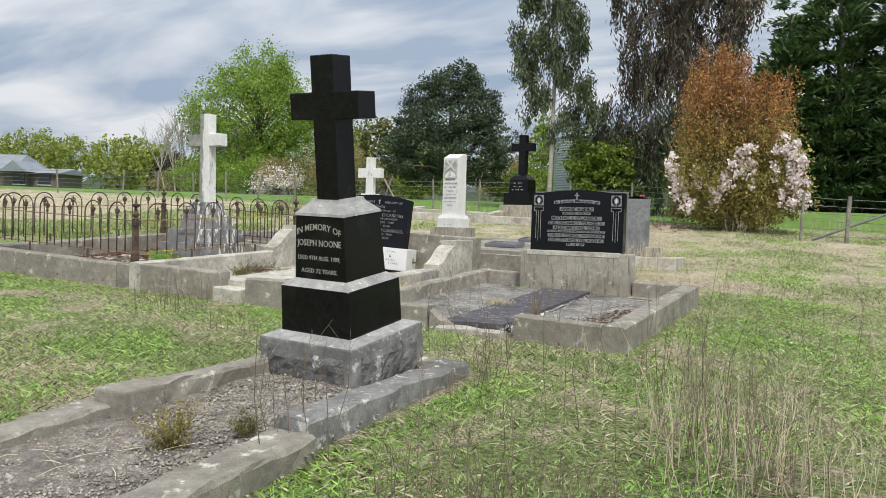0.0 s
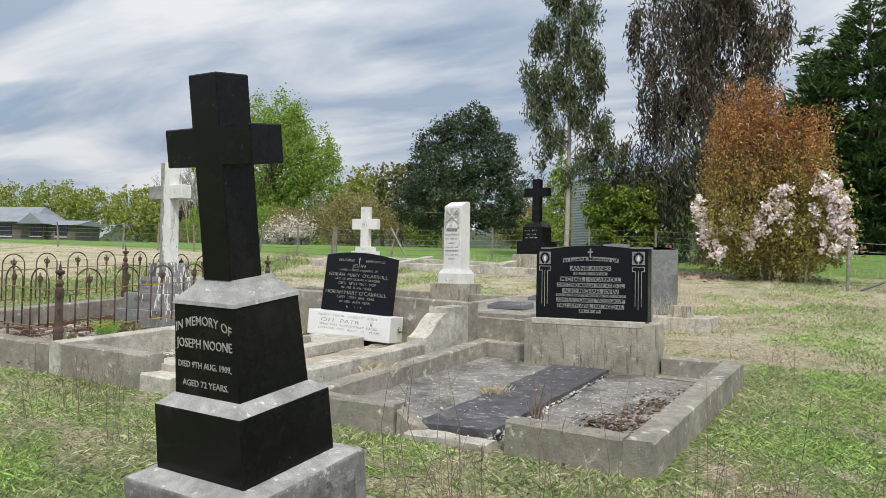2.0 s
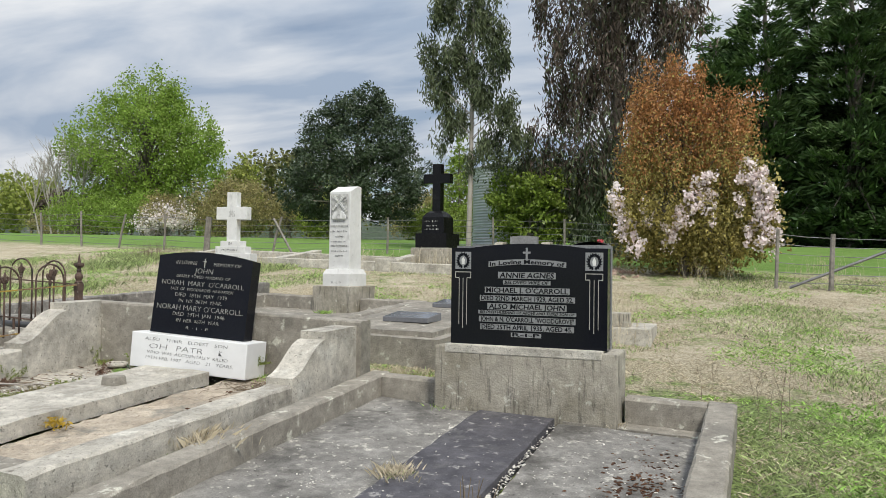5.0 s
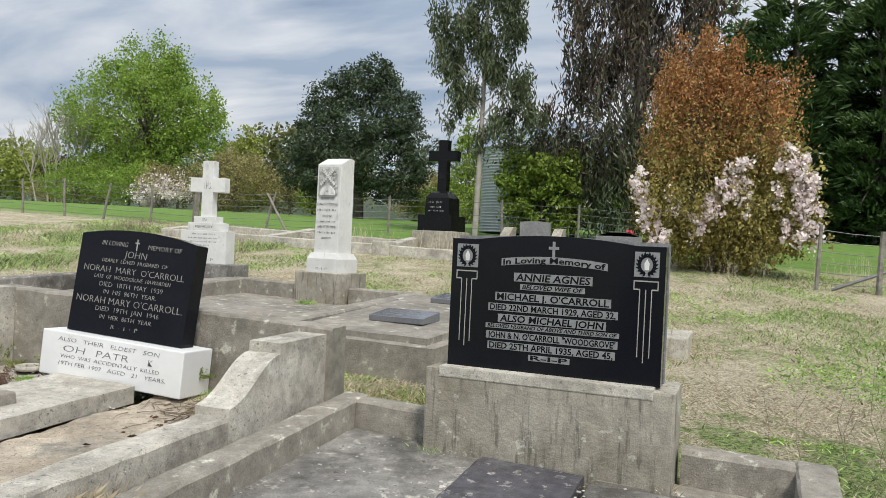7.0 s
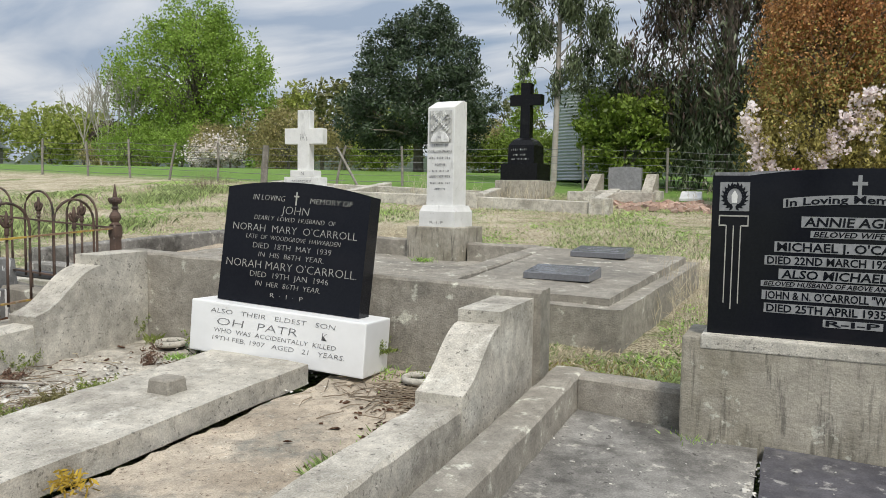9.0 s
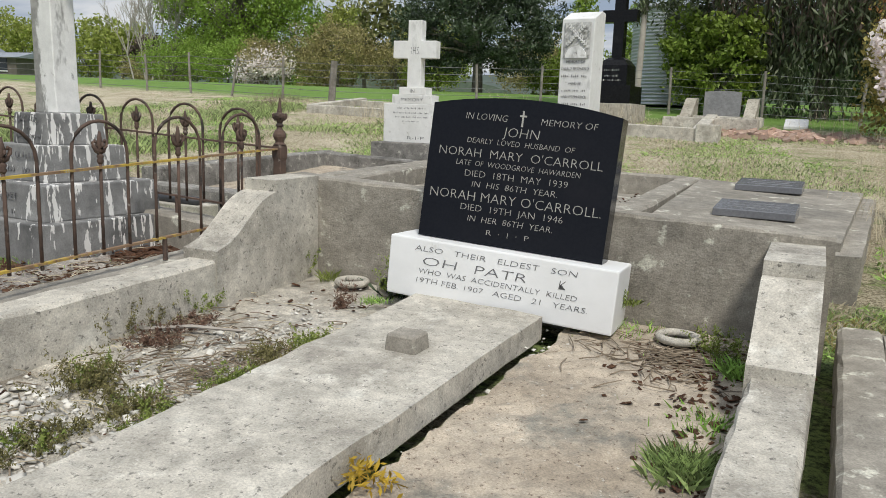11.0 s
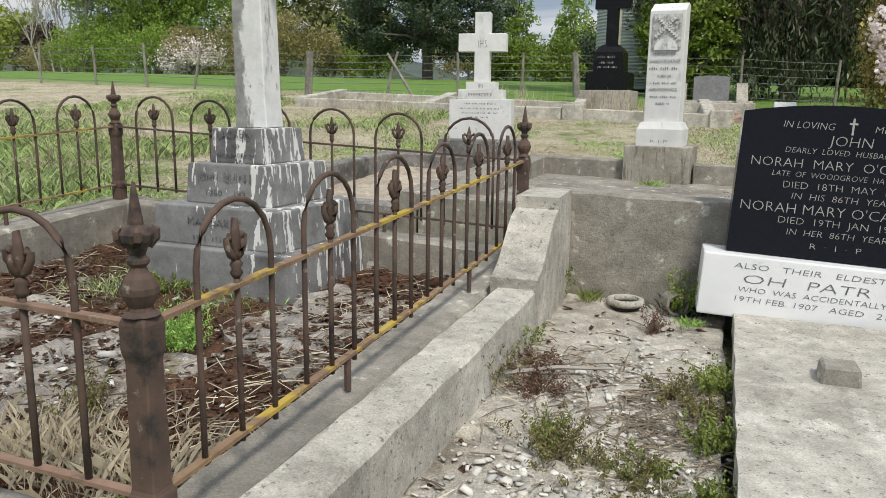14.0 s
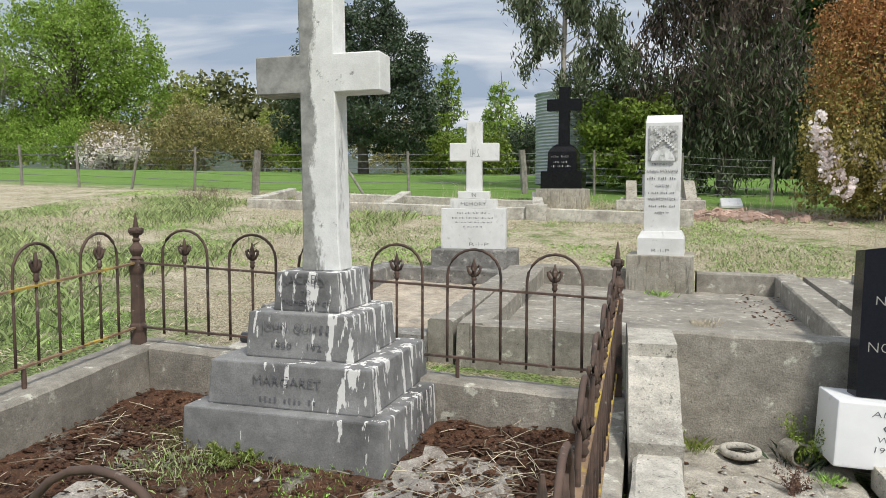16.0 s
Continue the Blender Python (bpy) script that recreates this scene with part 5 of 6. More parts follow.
part("roof", lathe([(1.0, 2.41), (1.0, 2.44), (.1, 2.74), (.02, 2.76)], 32), M["tank"], tank)

# ---- trees ----
SPRAYS = [(-1.05 + .19 * k + .07 * math.sin(k * 5.1), .25 * math.cos(k * 2.3), 3.05 + .75 * math.exp(-((k - 4.0) / 3.6) ** 2) + .16 * math.sin(k * 3.7), .13, .16, .62) for k in range(13)]
tree("copper_shrub", "tall shrub with copper-brown young leaves", "shrub", (-2.12, 19.3), ((-.2, 0, 2.65, .95, .9, 1.05), (-.45, 0, 1.4, 1.0, 1.0, 1.2), (.55, 0, 1.2, .95, .9, 1.1), (.65, 0, 2.3, .75, .75, .95), (-.85, 0, 2.2, .5, .6, 1.0), (-.35, 0, 3.3, .55, .5, .7), *SPRAYS),
     1250, 52, .095, (.056, .032), M["olive"], 3.1, .07, limb_count=200, seed=21, upward=1.2, flat=2.1, extra=(M["copper"], .92, 1.4, 3.2), shell=.3)
clem = thing("blossom_climber", (0, 0, 0), "white and pale pink flowering climber draped over a shrub", "climber")
rr = np.random.default_rng(5)
flow, leaf = [], []
for cx, cy, cz, rx, ry, rz, n in ((-3.38, 18.75, 2.85, .16, .25, .35, 380), (-3.22, 18.7, 2.35, .2, .25, .4, 460), (-3.0, 18.65, 2.0, .2, .25, .25, 260), (-2.8, 18.7, 2.6, .12, .2, .4, 120),
                                  (-1.72, 18.6, 3.1, .22, .25, .28, 400), (-1.92, 18.6, 2.78, .24, .25, .28, 460), (-2.18, 18.6, 2.45, .22, .25, .3, 400), (-2.4, 18.6, 2.1, .14, .2, .3, 230), (-1.6, 18.6, 2.62, .14, .2, .3, 120),
                                  (-1.0, 18.7, 3.32, .25, .3, .28, 520), (-.75, 18.75, 3.1, .22, .3, .45, 780), (-.65, 18.8, 2.6, .2, .3, .5, 700), (-.85, 18.75, 2.2, .22, .3, .35, 400), (-.53, 18.8, 2.15, .12, .25, .3, 180), (-1.12, 18.7, 2.75, .14, .2, .4, 150)):
    m_, _ = lobes_points([(cx, cy, cz, rx, ry, rz)], max(6, n // 19), 15, .05, rr, .2, 1.3)
    flow.append(m_)
    g_, _ = lobes_points([(cx, cy + .2, cz, rx * 1.1, ry, rz)], max(4, n // 22), 14, .12, rr, .1)
    leaf.append(g_)
for cx, cy, cz, rx, ry, rz, n in ((-3.2, 20.3, 2.0, .5, .4, .6, 40), (-2.4, 20.0, 2.1, .7, .4, .7, 70), (-1.5, 20.0, 2.0, .7, .4, .6, 70), (-1.0, 20.3, 2.2, .5, .4, .5, 50), (-2.2, 20.3, 1.8, .8, .4, .4, 60)):
    leaf.append(lobes_points([(cx + .1, cy - .75, cz - .06, rx, ry, rz)], n, 16, .12, rr, .1)[0])
leaf_cloud("blossom_mass", np.concatenate(flow), .066, .06, M["blossom"], clem, r=rr)
leaf_cloud("foliage", np.concatenate(leaf), .08, .05, M["olive"], clem, r=rr)
for k in range(12):
    a = Vector((-2.15 + rr.uniform(-.35, .6), 19.3, gz(-2.15, 19.3) - .02))
    b = Vector((rr.choice((-3.2, -2.2, -1.1, -.8)) + rr.uniform(-.3, .3), 19.2, a.z + rr.uniform(.6, 1.4)))
    part("stem", tube([a, a.lerp(b, .5) + Vector((0, 0, .2)), b], [.02, .014, .006], 5), M["twig"], clem)

tree("evergreen_tree", "dense dark evergreen tree with pointed top", "tree", (-15.5, 31.2), ((0, 0, 2.6, 3.1, 2.9, 2.0), (0, 0, 4.1, 2.4, 2.3, 1.5), (.1, 0, 5.3, 1.3, 1.2, 1.0), (-1.7, 0, 1.9, 1.7, 1.6, 1.3), (1.3, 0, 2.1, 1.5, 1.5, 1.5), (-.7, 0, 5.2, .6, .6, .7), (.8, 0, 5.0, .6, .6, .7), (1.7, 0, 4.2, .6, .6, .8), (-1.7, 0, 4.3, .6, .6, .8), (.1, 0, 6.3, .45, .4, .6)),
     600, 84, .22, (.14, .058), M["holly"], 5.0, .22, limb_count=30, seed=31, shell=.5)
tree("poplar_tree", "broad spring-green poplar tree", "tree", (-35.7, 41.5), ((.9, 0, 9.1, 1.2, 1.3, 1.4), (2.0, 0, 8.3, 1.2, 1.3, 1.4), (-.9, 0, 8.9, 1.1, 1.3, 1.3), (-2.6, 0, 8.3, 1.2, 1.2, 1.4), (0, 0, 5.6, 4.0, 4, 3.4), (-4.2, 0, 6.0, 2.2, 2.4, 2.4), (-5.6, 0, 5.4, 1.1, 1.3, 1.6), (3.2, 0, 5.6, 2.2, 2.4, 2.6), (4.7, 0, 5.2, 1.1, 1.4, 1.7), (.4, 0, 7.6, 2.6, 2.2, 1.6), (-3.4, 0, 3.4, 2.2, 2.2, 2.0), (3.2, 0, 3.4, 2.2, 2.2, 2.0), (0, 0, 2.2, 4.0, 3.5, 1.7)),
     1100, 46, .30, (.16, .105), M["poplar"], 9.0, .26, limb_count=160, seed=32, upward=.6, shell=.3, flat=1.3)
tree("gum_tree", "slender gum tree with drooping grey-green leaves", "tree", (-7.9, 23.0), ((-.1, 0, 9.4, .4, .4, .9), (.15, 0, 8.5, .5, .5, .7), (-.4, 0, 7.9, .45, .5, .5), (.45, 0, 7.3, .5, .5, .6), (-.75, 0, 6.8, .45, .5, .55), (.1, 0, 6.5, .45, .5, .5), (.6, 0, 6.0, .4, .5, .5), (-1.15, 0, 5.5, .4, .4, .6), (-.4, 0, 5.5, .42, .5, .5), (.75, 0, 5.1, .42, .5, .5), (.1, 0, 4.9, .4, .4, .5), (-.85, 0, 4.5, .42, .5, .5), (.4, 0, 4.2, .4, .5, .5), (1.05, 0, 3.9, .42, .4, .5), (-.45, 0, 3.7, .4, .4, .5), (1.35, 0, 3.1, .35, .35, .5), (.65, 0, 3.0, .35, .35, .45), (-.75, 0, 2.9, .3, .3, .4), (.1, 0, 2.5, .3, .3, .4)),
     330, 80, .12, (.15, .038), M["gum"], 10.0, .08, bark=M["bark_pale"], droop=1.9, limb_count=70, seed=33, hang=.14, lean=(.1, 0), shell=.1, flat=1.7, thick=.5, rise=(.02, .09))
tree("gum_tree", "large dark gum tree with weeping reddish foliage", "tree", (-4.15, 23.9), ((0, 0, 3.4, 1.6, 1.5, 2.2), (-.75, 0, 5.8, 1.1, 1.2, 1.6), (.75, 0, 6.0, 1.25, 1.2, 1.8), (-.2, 0, 8.2, 1.4, 1.4, 2.0), (.5, 0, 8.4, 1.3, 1.3, 1.8), (.1, 0, 10.6, 1.2, 1.2, 1.6), (-1.35, 0, 4.4, .6, .7, 1.0), (-1.55, 0, 2.2, .75, .8, 1.3), (1.3, 0, 2.2, 1.2, 1.0, 1.5), (2.2, .3, 1.7, .9, .8, 1.1), (-.3, 0, 1.5, 1.5, 1.1, 1.2), (-1.7, 0, 6.9, .45, .5, .7), (1.75, 0, 6.6, .5, .5, .9), (-1.3, 0, 9.0, .45, .5, .8), (-2.1, -.3, 3.4, .5, .4, .6), (-1.9, -.2, 2.6, .45, .4, .6)),
     720, 78, .15, (.19, .042), M["gum"], 10.4, .2, droop=2.2, limb_count=60, seed=34, hang=.4, shell=.3, flat=1.5, thick=.5, extra=(M["gum_brown"], .85, .9, 4.0))
tree("laurel_shrub", "glossy yellow-green leafy shrub beside a tank", "shrub", (-6.3, 23.4), ((0, 0, 1.05, 1.1, .8, 1.0), (.3, 0, 1.6, .8, .7, .7), (-.6, 0, 1.35, .6, .6, .95)),
     230, 36, .13, (.12, .06), M["laurel"], 1.6, .06, limb_count=25, seed=35)
tree("dark_shrub", "dark evergreen shrub behind a tank", "shrub", (-5.9, 25.3), ((0, 0, 1.6, 1.2, .8, 1.4), (-1.3, -.6, 2.1, .7, .5, .9), (-.9, -.5, 1.2, .6, .5, .8), (-1.7, -.8, 2.6, .5, .4, .5)), 240, 34, .17, (.14, .05), M["gum"], 2.6, .08, seed=36)
for i, (x, y, h, w) in enumerate(((-1.9, 38, 9.4, 2.2), (.1, 38.5, 12.2, 2.7), (3.4, 38, 12.8, 2.9), (6.4, 37.5, 13.5, 3.2), (10.0, 37, 14, 3.3), (14, 36, 14.5, 3.4), (18.5, 35, 15, 3.5), (2.2, 41, 12, 3), (5, 41, 13, 3))):
    tree("cypress_tree", "tall dark green cypress with feathery sprays", "tree", (x, y), tuple((math.sin(k * 2.1) * .25, math.cos(k * 1.7) * .3, h * (.09 + .87 * k / 8), w * (1 - .75 * (k / 8) ** 1.4), w * (1 - .75 * (k / 8) ** 1.4), h * .10) for k in range(9)),
         520, 44, .27, (.40, .085), M["cypress"], h * .95, .28, upward=.9, fan=True, limb_count=24, seed=50 + i, shell=.6, flat=.45)
tree("conifer_tree", "small yellow-green pointed conifer", "tree", (-14.55, 41), tuple((0, 0, 5.6 * (.1 + .86 * k / 6), 1.35 * (1 - .85 * k / 6), 1.35 * (1 - .85 * k / 6), .55) for k in range(7)), 150, 24, .2, (.26, .07), M["conifer_light"], 5.4, .1, seed=61, flat=.5, shell=.5)
tree("conifer_tree", "small green pointed conifer beyond the fence", "tree", (-12.0, 41.5), tuple((0, 0, 4.8 * (.1 + .86 * k / 6), 1.5 * (1 - .8 * k / 6), 1.5 * (1 - .8 * k / 6), .55) for k in range(7)), 150, 24, .2, (.26, .07), M["poplar"], 5.0, .1, seed=62, flat=.5, shell=.5)
SHRUBS = ((-28.6, 35.2, 1.7, 1.7, "blossom", "pink"), (-29.4, 35.6, 2.3, .9, "tawny", ""), (-25.2, 36.5, 3.1, 1.9, "tawny", ""), (-22.3, 37, 2.5, 1.8, "tawny", ""), (-31.8, 45.5, 5.6, 1.9, "willow", ""), (-30.5, 38.5, 2.6, 1.6, "rusty_crown", ""), (-26.7, 37.5, 3.5, 2.1, "tawny", ""), (-10.5, 41, 3.0, 1.6, "conifer_light", ""), (-19.8, 36.5, 2.0, 1.6, "laurel", ""), (-33, 37.5, 2.3, 1.9, "poplar", ""), (-38, 38.5, 2.6, 2.2, "poplar", ""),
          (-11.9, 36, 1.7, 1.3, "laurel", ""), (-10.2, 37, 2.3, 1.5, "holly", ""), (-13.2, 33.5, 1.5, 1.1, "laurel", ""), (-17.6, 43, 3.0, 2.2, "tawny", ""), (-8.5, 40, 3.2, 2.0, "poplar", ""), (-24, 44, 4.0, 2.6, "willow", ""), (-46, 46, 2.4, 2.6, "rusty_crown", ""), (-52, 50, 2.6, 3.0, "tawny", ""), (-58, 58, 3.2, 3.2, "holly", ""), (-3.4, 44, 5.5, 3.0, "cypress", ""), (-7, 47, 5, 3.0, "cypress", ""), (-20, 52, 5.5, 3.5, "rusty_crown", ""), (-44, 62, 3.0, 3.5, "tawny", ""))
NAMES = {"blossom": "low shrub in pale pink blossom beyond a lawn", "tawny": "tawny spring shrub of fine twigs beyond a lawn", "rusty_crown": "dull rusty-green rounded bush beyond a lawn", "laurel": "yellow-green leafy bush beyond a wire fence", "poplar": "fresh green spring bush beyond a lawn", "holly": "dark evergreen bush behind a wire fence", "conifer_light": "bright green bush beyond a wire fence", "willow": "yellow-green willow bush beyond a lawn", "cypress": "dark cypress bush behind the tank"}
for i, (x, y, h, w, mt, _) in enumerate(SHRUBS):
    tree("shrub", NAMES[mt], "shrub", (x, y), ((0, 0, h * .5, w, w * .8, h * .5), (w * .4, 0, h * .62, w * .6, w * .5, h * .36), (-w * .45, 0, h * .45, w * .6, w * .5, h * .4)),
         130, 44, .26, (.12, .065) if h < 4 else (.2, .1), M[mt], h * .8, .07, limb_count=40, seed=200 + i, upward=.5, shell=.25, extra=(M["tawny"], .5, .3, 1.2) if mt == "blossom" else ())
for i, (x, y, h, w, mt) in enumerate(((-38.5, 60, 8.2, 4.2, "rusty_crown"), (-33.5, 61, 6.8, 3.5, "rusty_crown"), (-76, 68, 7.2, 4.5, "willow"), (-84, 70, 8.6, 5, "willow"), (-93, 70, 9.0, 5, "willow"), (-102, 70, 9.8, 5.5, "willow"), (-112, 70, 10, 5.5, "willow"), (-70, 66, 5.4, 2.2, "gum_brown"), (-63, 66, 5.0, 4, "willow"), (-124, 66, 9, 6, "willow"), (-50, 70, 5, 4.5, "poplar"))):
    tree("distant_tree", {"rusty_crown": "distant rounded rusty-green tree on the skyline", "willow": "distant yellow-green willow in spring leaf", "gum_brown": "distant bare brown tree beside willows", "poplar": "distant fresh green tree in leaf"}[mt], "tree", (x, y), ((0, 0, h * .55, w, w * .8, h * .44), (w * .4, 0, h * .65, w * .6, w * .6, h * .34), (-w * .45, 0, h * .5, w * .6, w * .6, h * .4)),
         170, 24, .5, (.40, .26), M[mt], h * .8, .2, limb_count=25, seed=300 + i, shell=.4)
bare = thing("bare_tree", (0, 0, 0), "leafless pale birch with upright twigs", "tree")
bm = bmesh.new()
rr = random.Random(8)


def twigs(p, d, length, r, depth):
    q = p + d * length
    tube([p, p.lerp(q, .5) + Vector((rr.uniform(-.05, .05), rr.uniform(-.05, .05), 0)) * length, q], [r, r * .8, r * .6], 4, bm)
    if depth:
        for _ in range(4 if depth > 2 else 3):
            e = (d + Vector((rr.gauss(0, .35), rr.gauss(0, .35), rr.uniform(.0, .3)))).normalized()
            twigs(p.lerp(q, rr.uniform(.45, 1)), e, length * rr.uniform(.5, .75), r * .62, depth - 1)


for sx in (-1.6, -.6, 0, .5, 1.3):
    twigs(Vector((-41.2 + sx, 40, gz(-41.2, 40) - .1)), Vector((sx * .22, 0, 1)).normalized(), 3.0, .05, 4)
part("branch_work", bm, M["bark_pale"], bare)

house = thing("house", (-70.4, 46, gz(-70.0, 46) + .35), "low dark house with a blue-grey gabled roof", "house", rz=18)
part("wall", block(-6.5, 4.2, -2.5, 2.5, -.5, 1.5, 0), M["house_wall"], house)
part("roof", loft([[(-7, -3.0, 1.4), (-7, 0, 3.0), (-7, 3.0, 1.4)], [(3.2, -3.0, 1.4), (2.2, 0, 3.0), (3.2, 3.0, 1.4)]]), M["roof"], house)
part("gable_roof", loft([[(2.0, -3.4, 1.2), (3.4, -3.4, 2.2), (4.8, -3.4, 1.2)], [(2.0, 0, 1.2), (3.4, 0, 2.2), (4.8, 0, 1.2)]]), M["roof"], house)
part("wing", block(4.2, 7.0, -2.0, 1.5, -.5, 1.2, 0), M["house_wall"], house)
part("wing_roof", loft([[(4.0, -2.4, 1.15), (4.0, -.2, 1.7), (4.0, 2.0, 1.15)], [(7.4, -2.4, 1.15), (7.4, -.2, 1.7), (7.4, 2.0, 1.15)]]), M["roof"], house)
for x in (-5, -2.5, 0.2, 3.4, 5.6):
    w_ = part("window", block(x - .6, x + .6, -2.56 if x < 4 else -2.06, -2.5 if x < 4 else -2.0, .1, 1.1, 0), M["glass"], house)
    part("window_frame", block(x - .66, x + .66, -2.58 if x < 4 else -2.08, -2.56 if x < 4 else -2.06, .02, .1, 0), M["white_trim"], house)
hill = bmesh.new()
rings = []
for i in range(41):
    x = -620 + 20 * i
    h = 14 + 7 * math.sin(i * .7) + 5 * math.sin(i * 1.9 + 1)
    rings.append([(x, 300, 0), (x, 330, 8 + h * .8), (x, 380, 10 + h), (x, 460, 0)])
loft(rings, hill)
me = bpy.data.meshes.new("backdrop"); hill.to_mesh(me); hill.free(); me.materials.append(M["holly"])
tagged(new("backdrop", me), "low wooded hills on the horizon", "hills", kind="structure")

# ---- grass and weeds ----
def bed_lift(x, y):
    """How far the littered bed inside the railing stands over the other beds."""
    return .017 + .0143 * (y - 6.15) if -9.15 < x < -6.85 and 6.1 < y < 8.66 else 0.0



def no_grass(x, y):
    """True where a plot, slab or kerb covers the ground."""
    inside = np.zeros(len(x), bool)
    for a, b, c, d in ((-3.94, -1.27, 5.88, 8.92), (-9.45, -3.92, 5.9, 8.95), (-3.40, -2.02, 1.0, 4.8), (-7.7, -5.05, 8.9, 12.8), (-5.1, -3.6, 9.98, 12.8), (-9.0, -7.6, 9.8, 13.2), (-3.45, -2.1, 12.22, 13.12)):
        inside |= (x > a) & (x < b) & (y > c) & (y < d)
    return inside


def patchiness(x, y, s, seed):
    return np.array([noise.noise((a * s, b * s, seed)) for a, b in zip(x, y)])


def blades(name, label, n, area, height, width, material, seed, thr=-1.0, scale=0.8, lean=0.5, fall=1.0, blur=.07):
    """Grass blades as bent slips, thick where a noise is high."""
    r = np.random.default_rng(seed)
    x, y = r.uniform(area[0], area[1], n), area[2] + (area[3] - area[2]) * r.random(n) ** fall
    ok = ~no_grass(x, y)
    x, y = x[ok], y[ok]
    ok = patchiness(x, y, scale, seed) + r.normal(size=len(x)) * blur > thr
    x, y = x[ok], y[ok]
    n = len(x)
    z = ground_z(x, y) - .01
    h = height * r.uniform(.4, 1.3, n)
    a = r.uniform(0, 2 * np.pi, n)
    l = r.normal(size=(n, 2)) * lean * h[:, None]
    w = width * r.uniform(.6, 1.3, n) / 2
    dx, dy = np.cos(a) * w, np.sin(a) * w
    v = np.stack([np.stack([x - dx, y - dy, z], 1), np.stack([x + dx, y + dy, z], 1), np.stack([x + l[:, 0] * .4 + dx * .7, y + l[:, 1] * .4 + dy * .7, z + h * .62], 1), np.stack([x + l[:, 0], y + l[:, 1], z + h], 1)], 1).reshape(-1, 3)
    ob = mesh_from_arrays(name, v, np.arange(4 * n).reshape(-1, 4), material)
    return tagged(ob, label, "grass", kind="stuff")


blades("grass", "short patchy green grass", 270000, (-9.5, 4.0, .8, 9.5), .036, .0075, M["grass"], 71, -.06, .7, fall=.9, lean=.8, blur=.12)
blades("grass", "short green grass between far graves", 260000, (-17, 7, 9, 21), .045, .012, M["grass"], 72, .14, .5, blur=.1)
blades("weed_patch", "bright clumps of green weeds in the grass", 420000, (-9.5, 4.0, .8, 10), .029, .010, M["moss_grass"], 73, .06, 1.2, lean=1.2, blur=.1)
blades("weed_patch", "bright green weeds in patches between far graves", 300000, (-17, 7, 9.5, 20.5), .03, .016, M["moss_grass"], 76, .19, .7, lean=1.1, blur=.09)
blades("dry_grass", "dry straw-coloured grass", 230000, (-9.5, 4.0, .8, 9.5), .027, .0040, M["straw"], 74, 0.0, 1.1, lean=1.4, blur=.12)
blades("dry_grass", "dry straw-coloured grass between far graves", 150000, (-16, 7, 9, 20.5), .034, .006, M["straw"], 75, .04, .6, lean=1.2, blur=.1)


blades("long_grass", "long green grass beyond the railed plot", 46000, (-17, -9.9, 9.2, 18.5), .11, .011, M["grass"], 77, .10, .45, lean=.5, blur=.08)


def stalks(name, label, spots, material, seed, spread=.16, lean=.12, side=True):
    """Dead upright weed stalks in clumps: (x, y, count, height)."""
    rr = random.Random(seed)
    bm = bmesh.new()
    for x, y, n, h in spots:
        for _ in range(n):
            px, py = rr.gauss(x, spread), rr.gauss(y, spread)
            p = Vector((px, py, gz(px, py) - .01))
            k = h * rr.uniform(.45, 1.05)
            q = p + Vector((rr.gauss(0, lean) * k, rr.gauss(0, lean) * k, k))
            mid = p.lerp(q, .5) + Vector((rr.gauss(0, .05), rr.gauss(0, .05), 0)) * k * 1.3
            tube([p, mid, q], [.0024, .002, .0009], 4, bm)
            if side:
                for _ in range(rr.randint(2, 7)):
                    s = p.lerp(q, rr.uniform(.35, .95))
                    tube([s, s + Vector((rr.gauss(0, .045), rr.gauss(0, .045), rr.uniform(.03, .12)))], [.0013, .0006], 3, bm)
    me = bpy.data.meshes.new(name); bm.to_mesh(me); bm.free(); me.materials.append(material)
    return tagged(new(name, me), label, "weeds", kind="stuff")




stalks("dead_weed_stalks", "dry brown weed stalks standing in the grass", ((-1.07, 4.05, 4, .85), (-0.70, 4.25, 12, .95), (-0.35, 3.75, 40, .62), (-0.55, 3.95, 22, .6), (-1.15, 2.6, 26, .3), (-.8, 2.75, 26, .32), (-.45, 2.9, 22, .3), (-1.45, 2.75, 14, .28), (-2.0, 4.42, 10, .55), (-2.05, 4.65, 8, .45), (-5.32, 5.29, 20, .42), (-4.19, 4.85, 8, .32), (-2.13, 3.12, 9, .6), (0.0, 6.15, 8, .75), (-1.25, 3.0, 8, .55), (0.36, 5.7, 10, .6), (-5.3, 5.2, 8, .35), (-2.54, 5.2, 5, .7), (-1.1, 9.05, 4, .5), (-1.05, 9.7, 5, .55), (-1.75, 5.3, 5, .8), (.35, 4.3, 9, .5), (-.9, 5.2, 8, .5), (-.4, 7.4, 5, .5)), M["twig"], 81)
stalks("pale_weed_stalks", "pale dry weed stalks standing in the grass", ((-.3, 3.7, 46, .55), (-.5, 3.95, 26, .5), (.05, 3.6, 20, .45), (.3, 5.6, 14, .5), (-.75, 4.3, 12, .6)), M["straw"], 84, spread=.2)
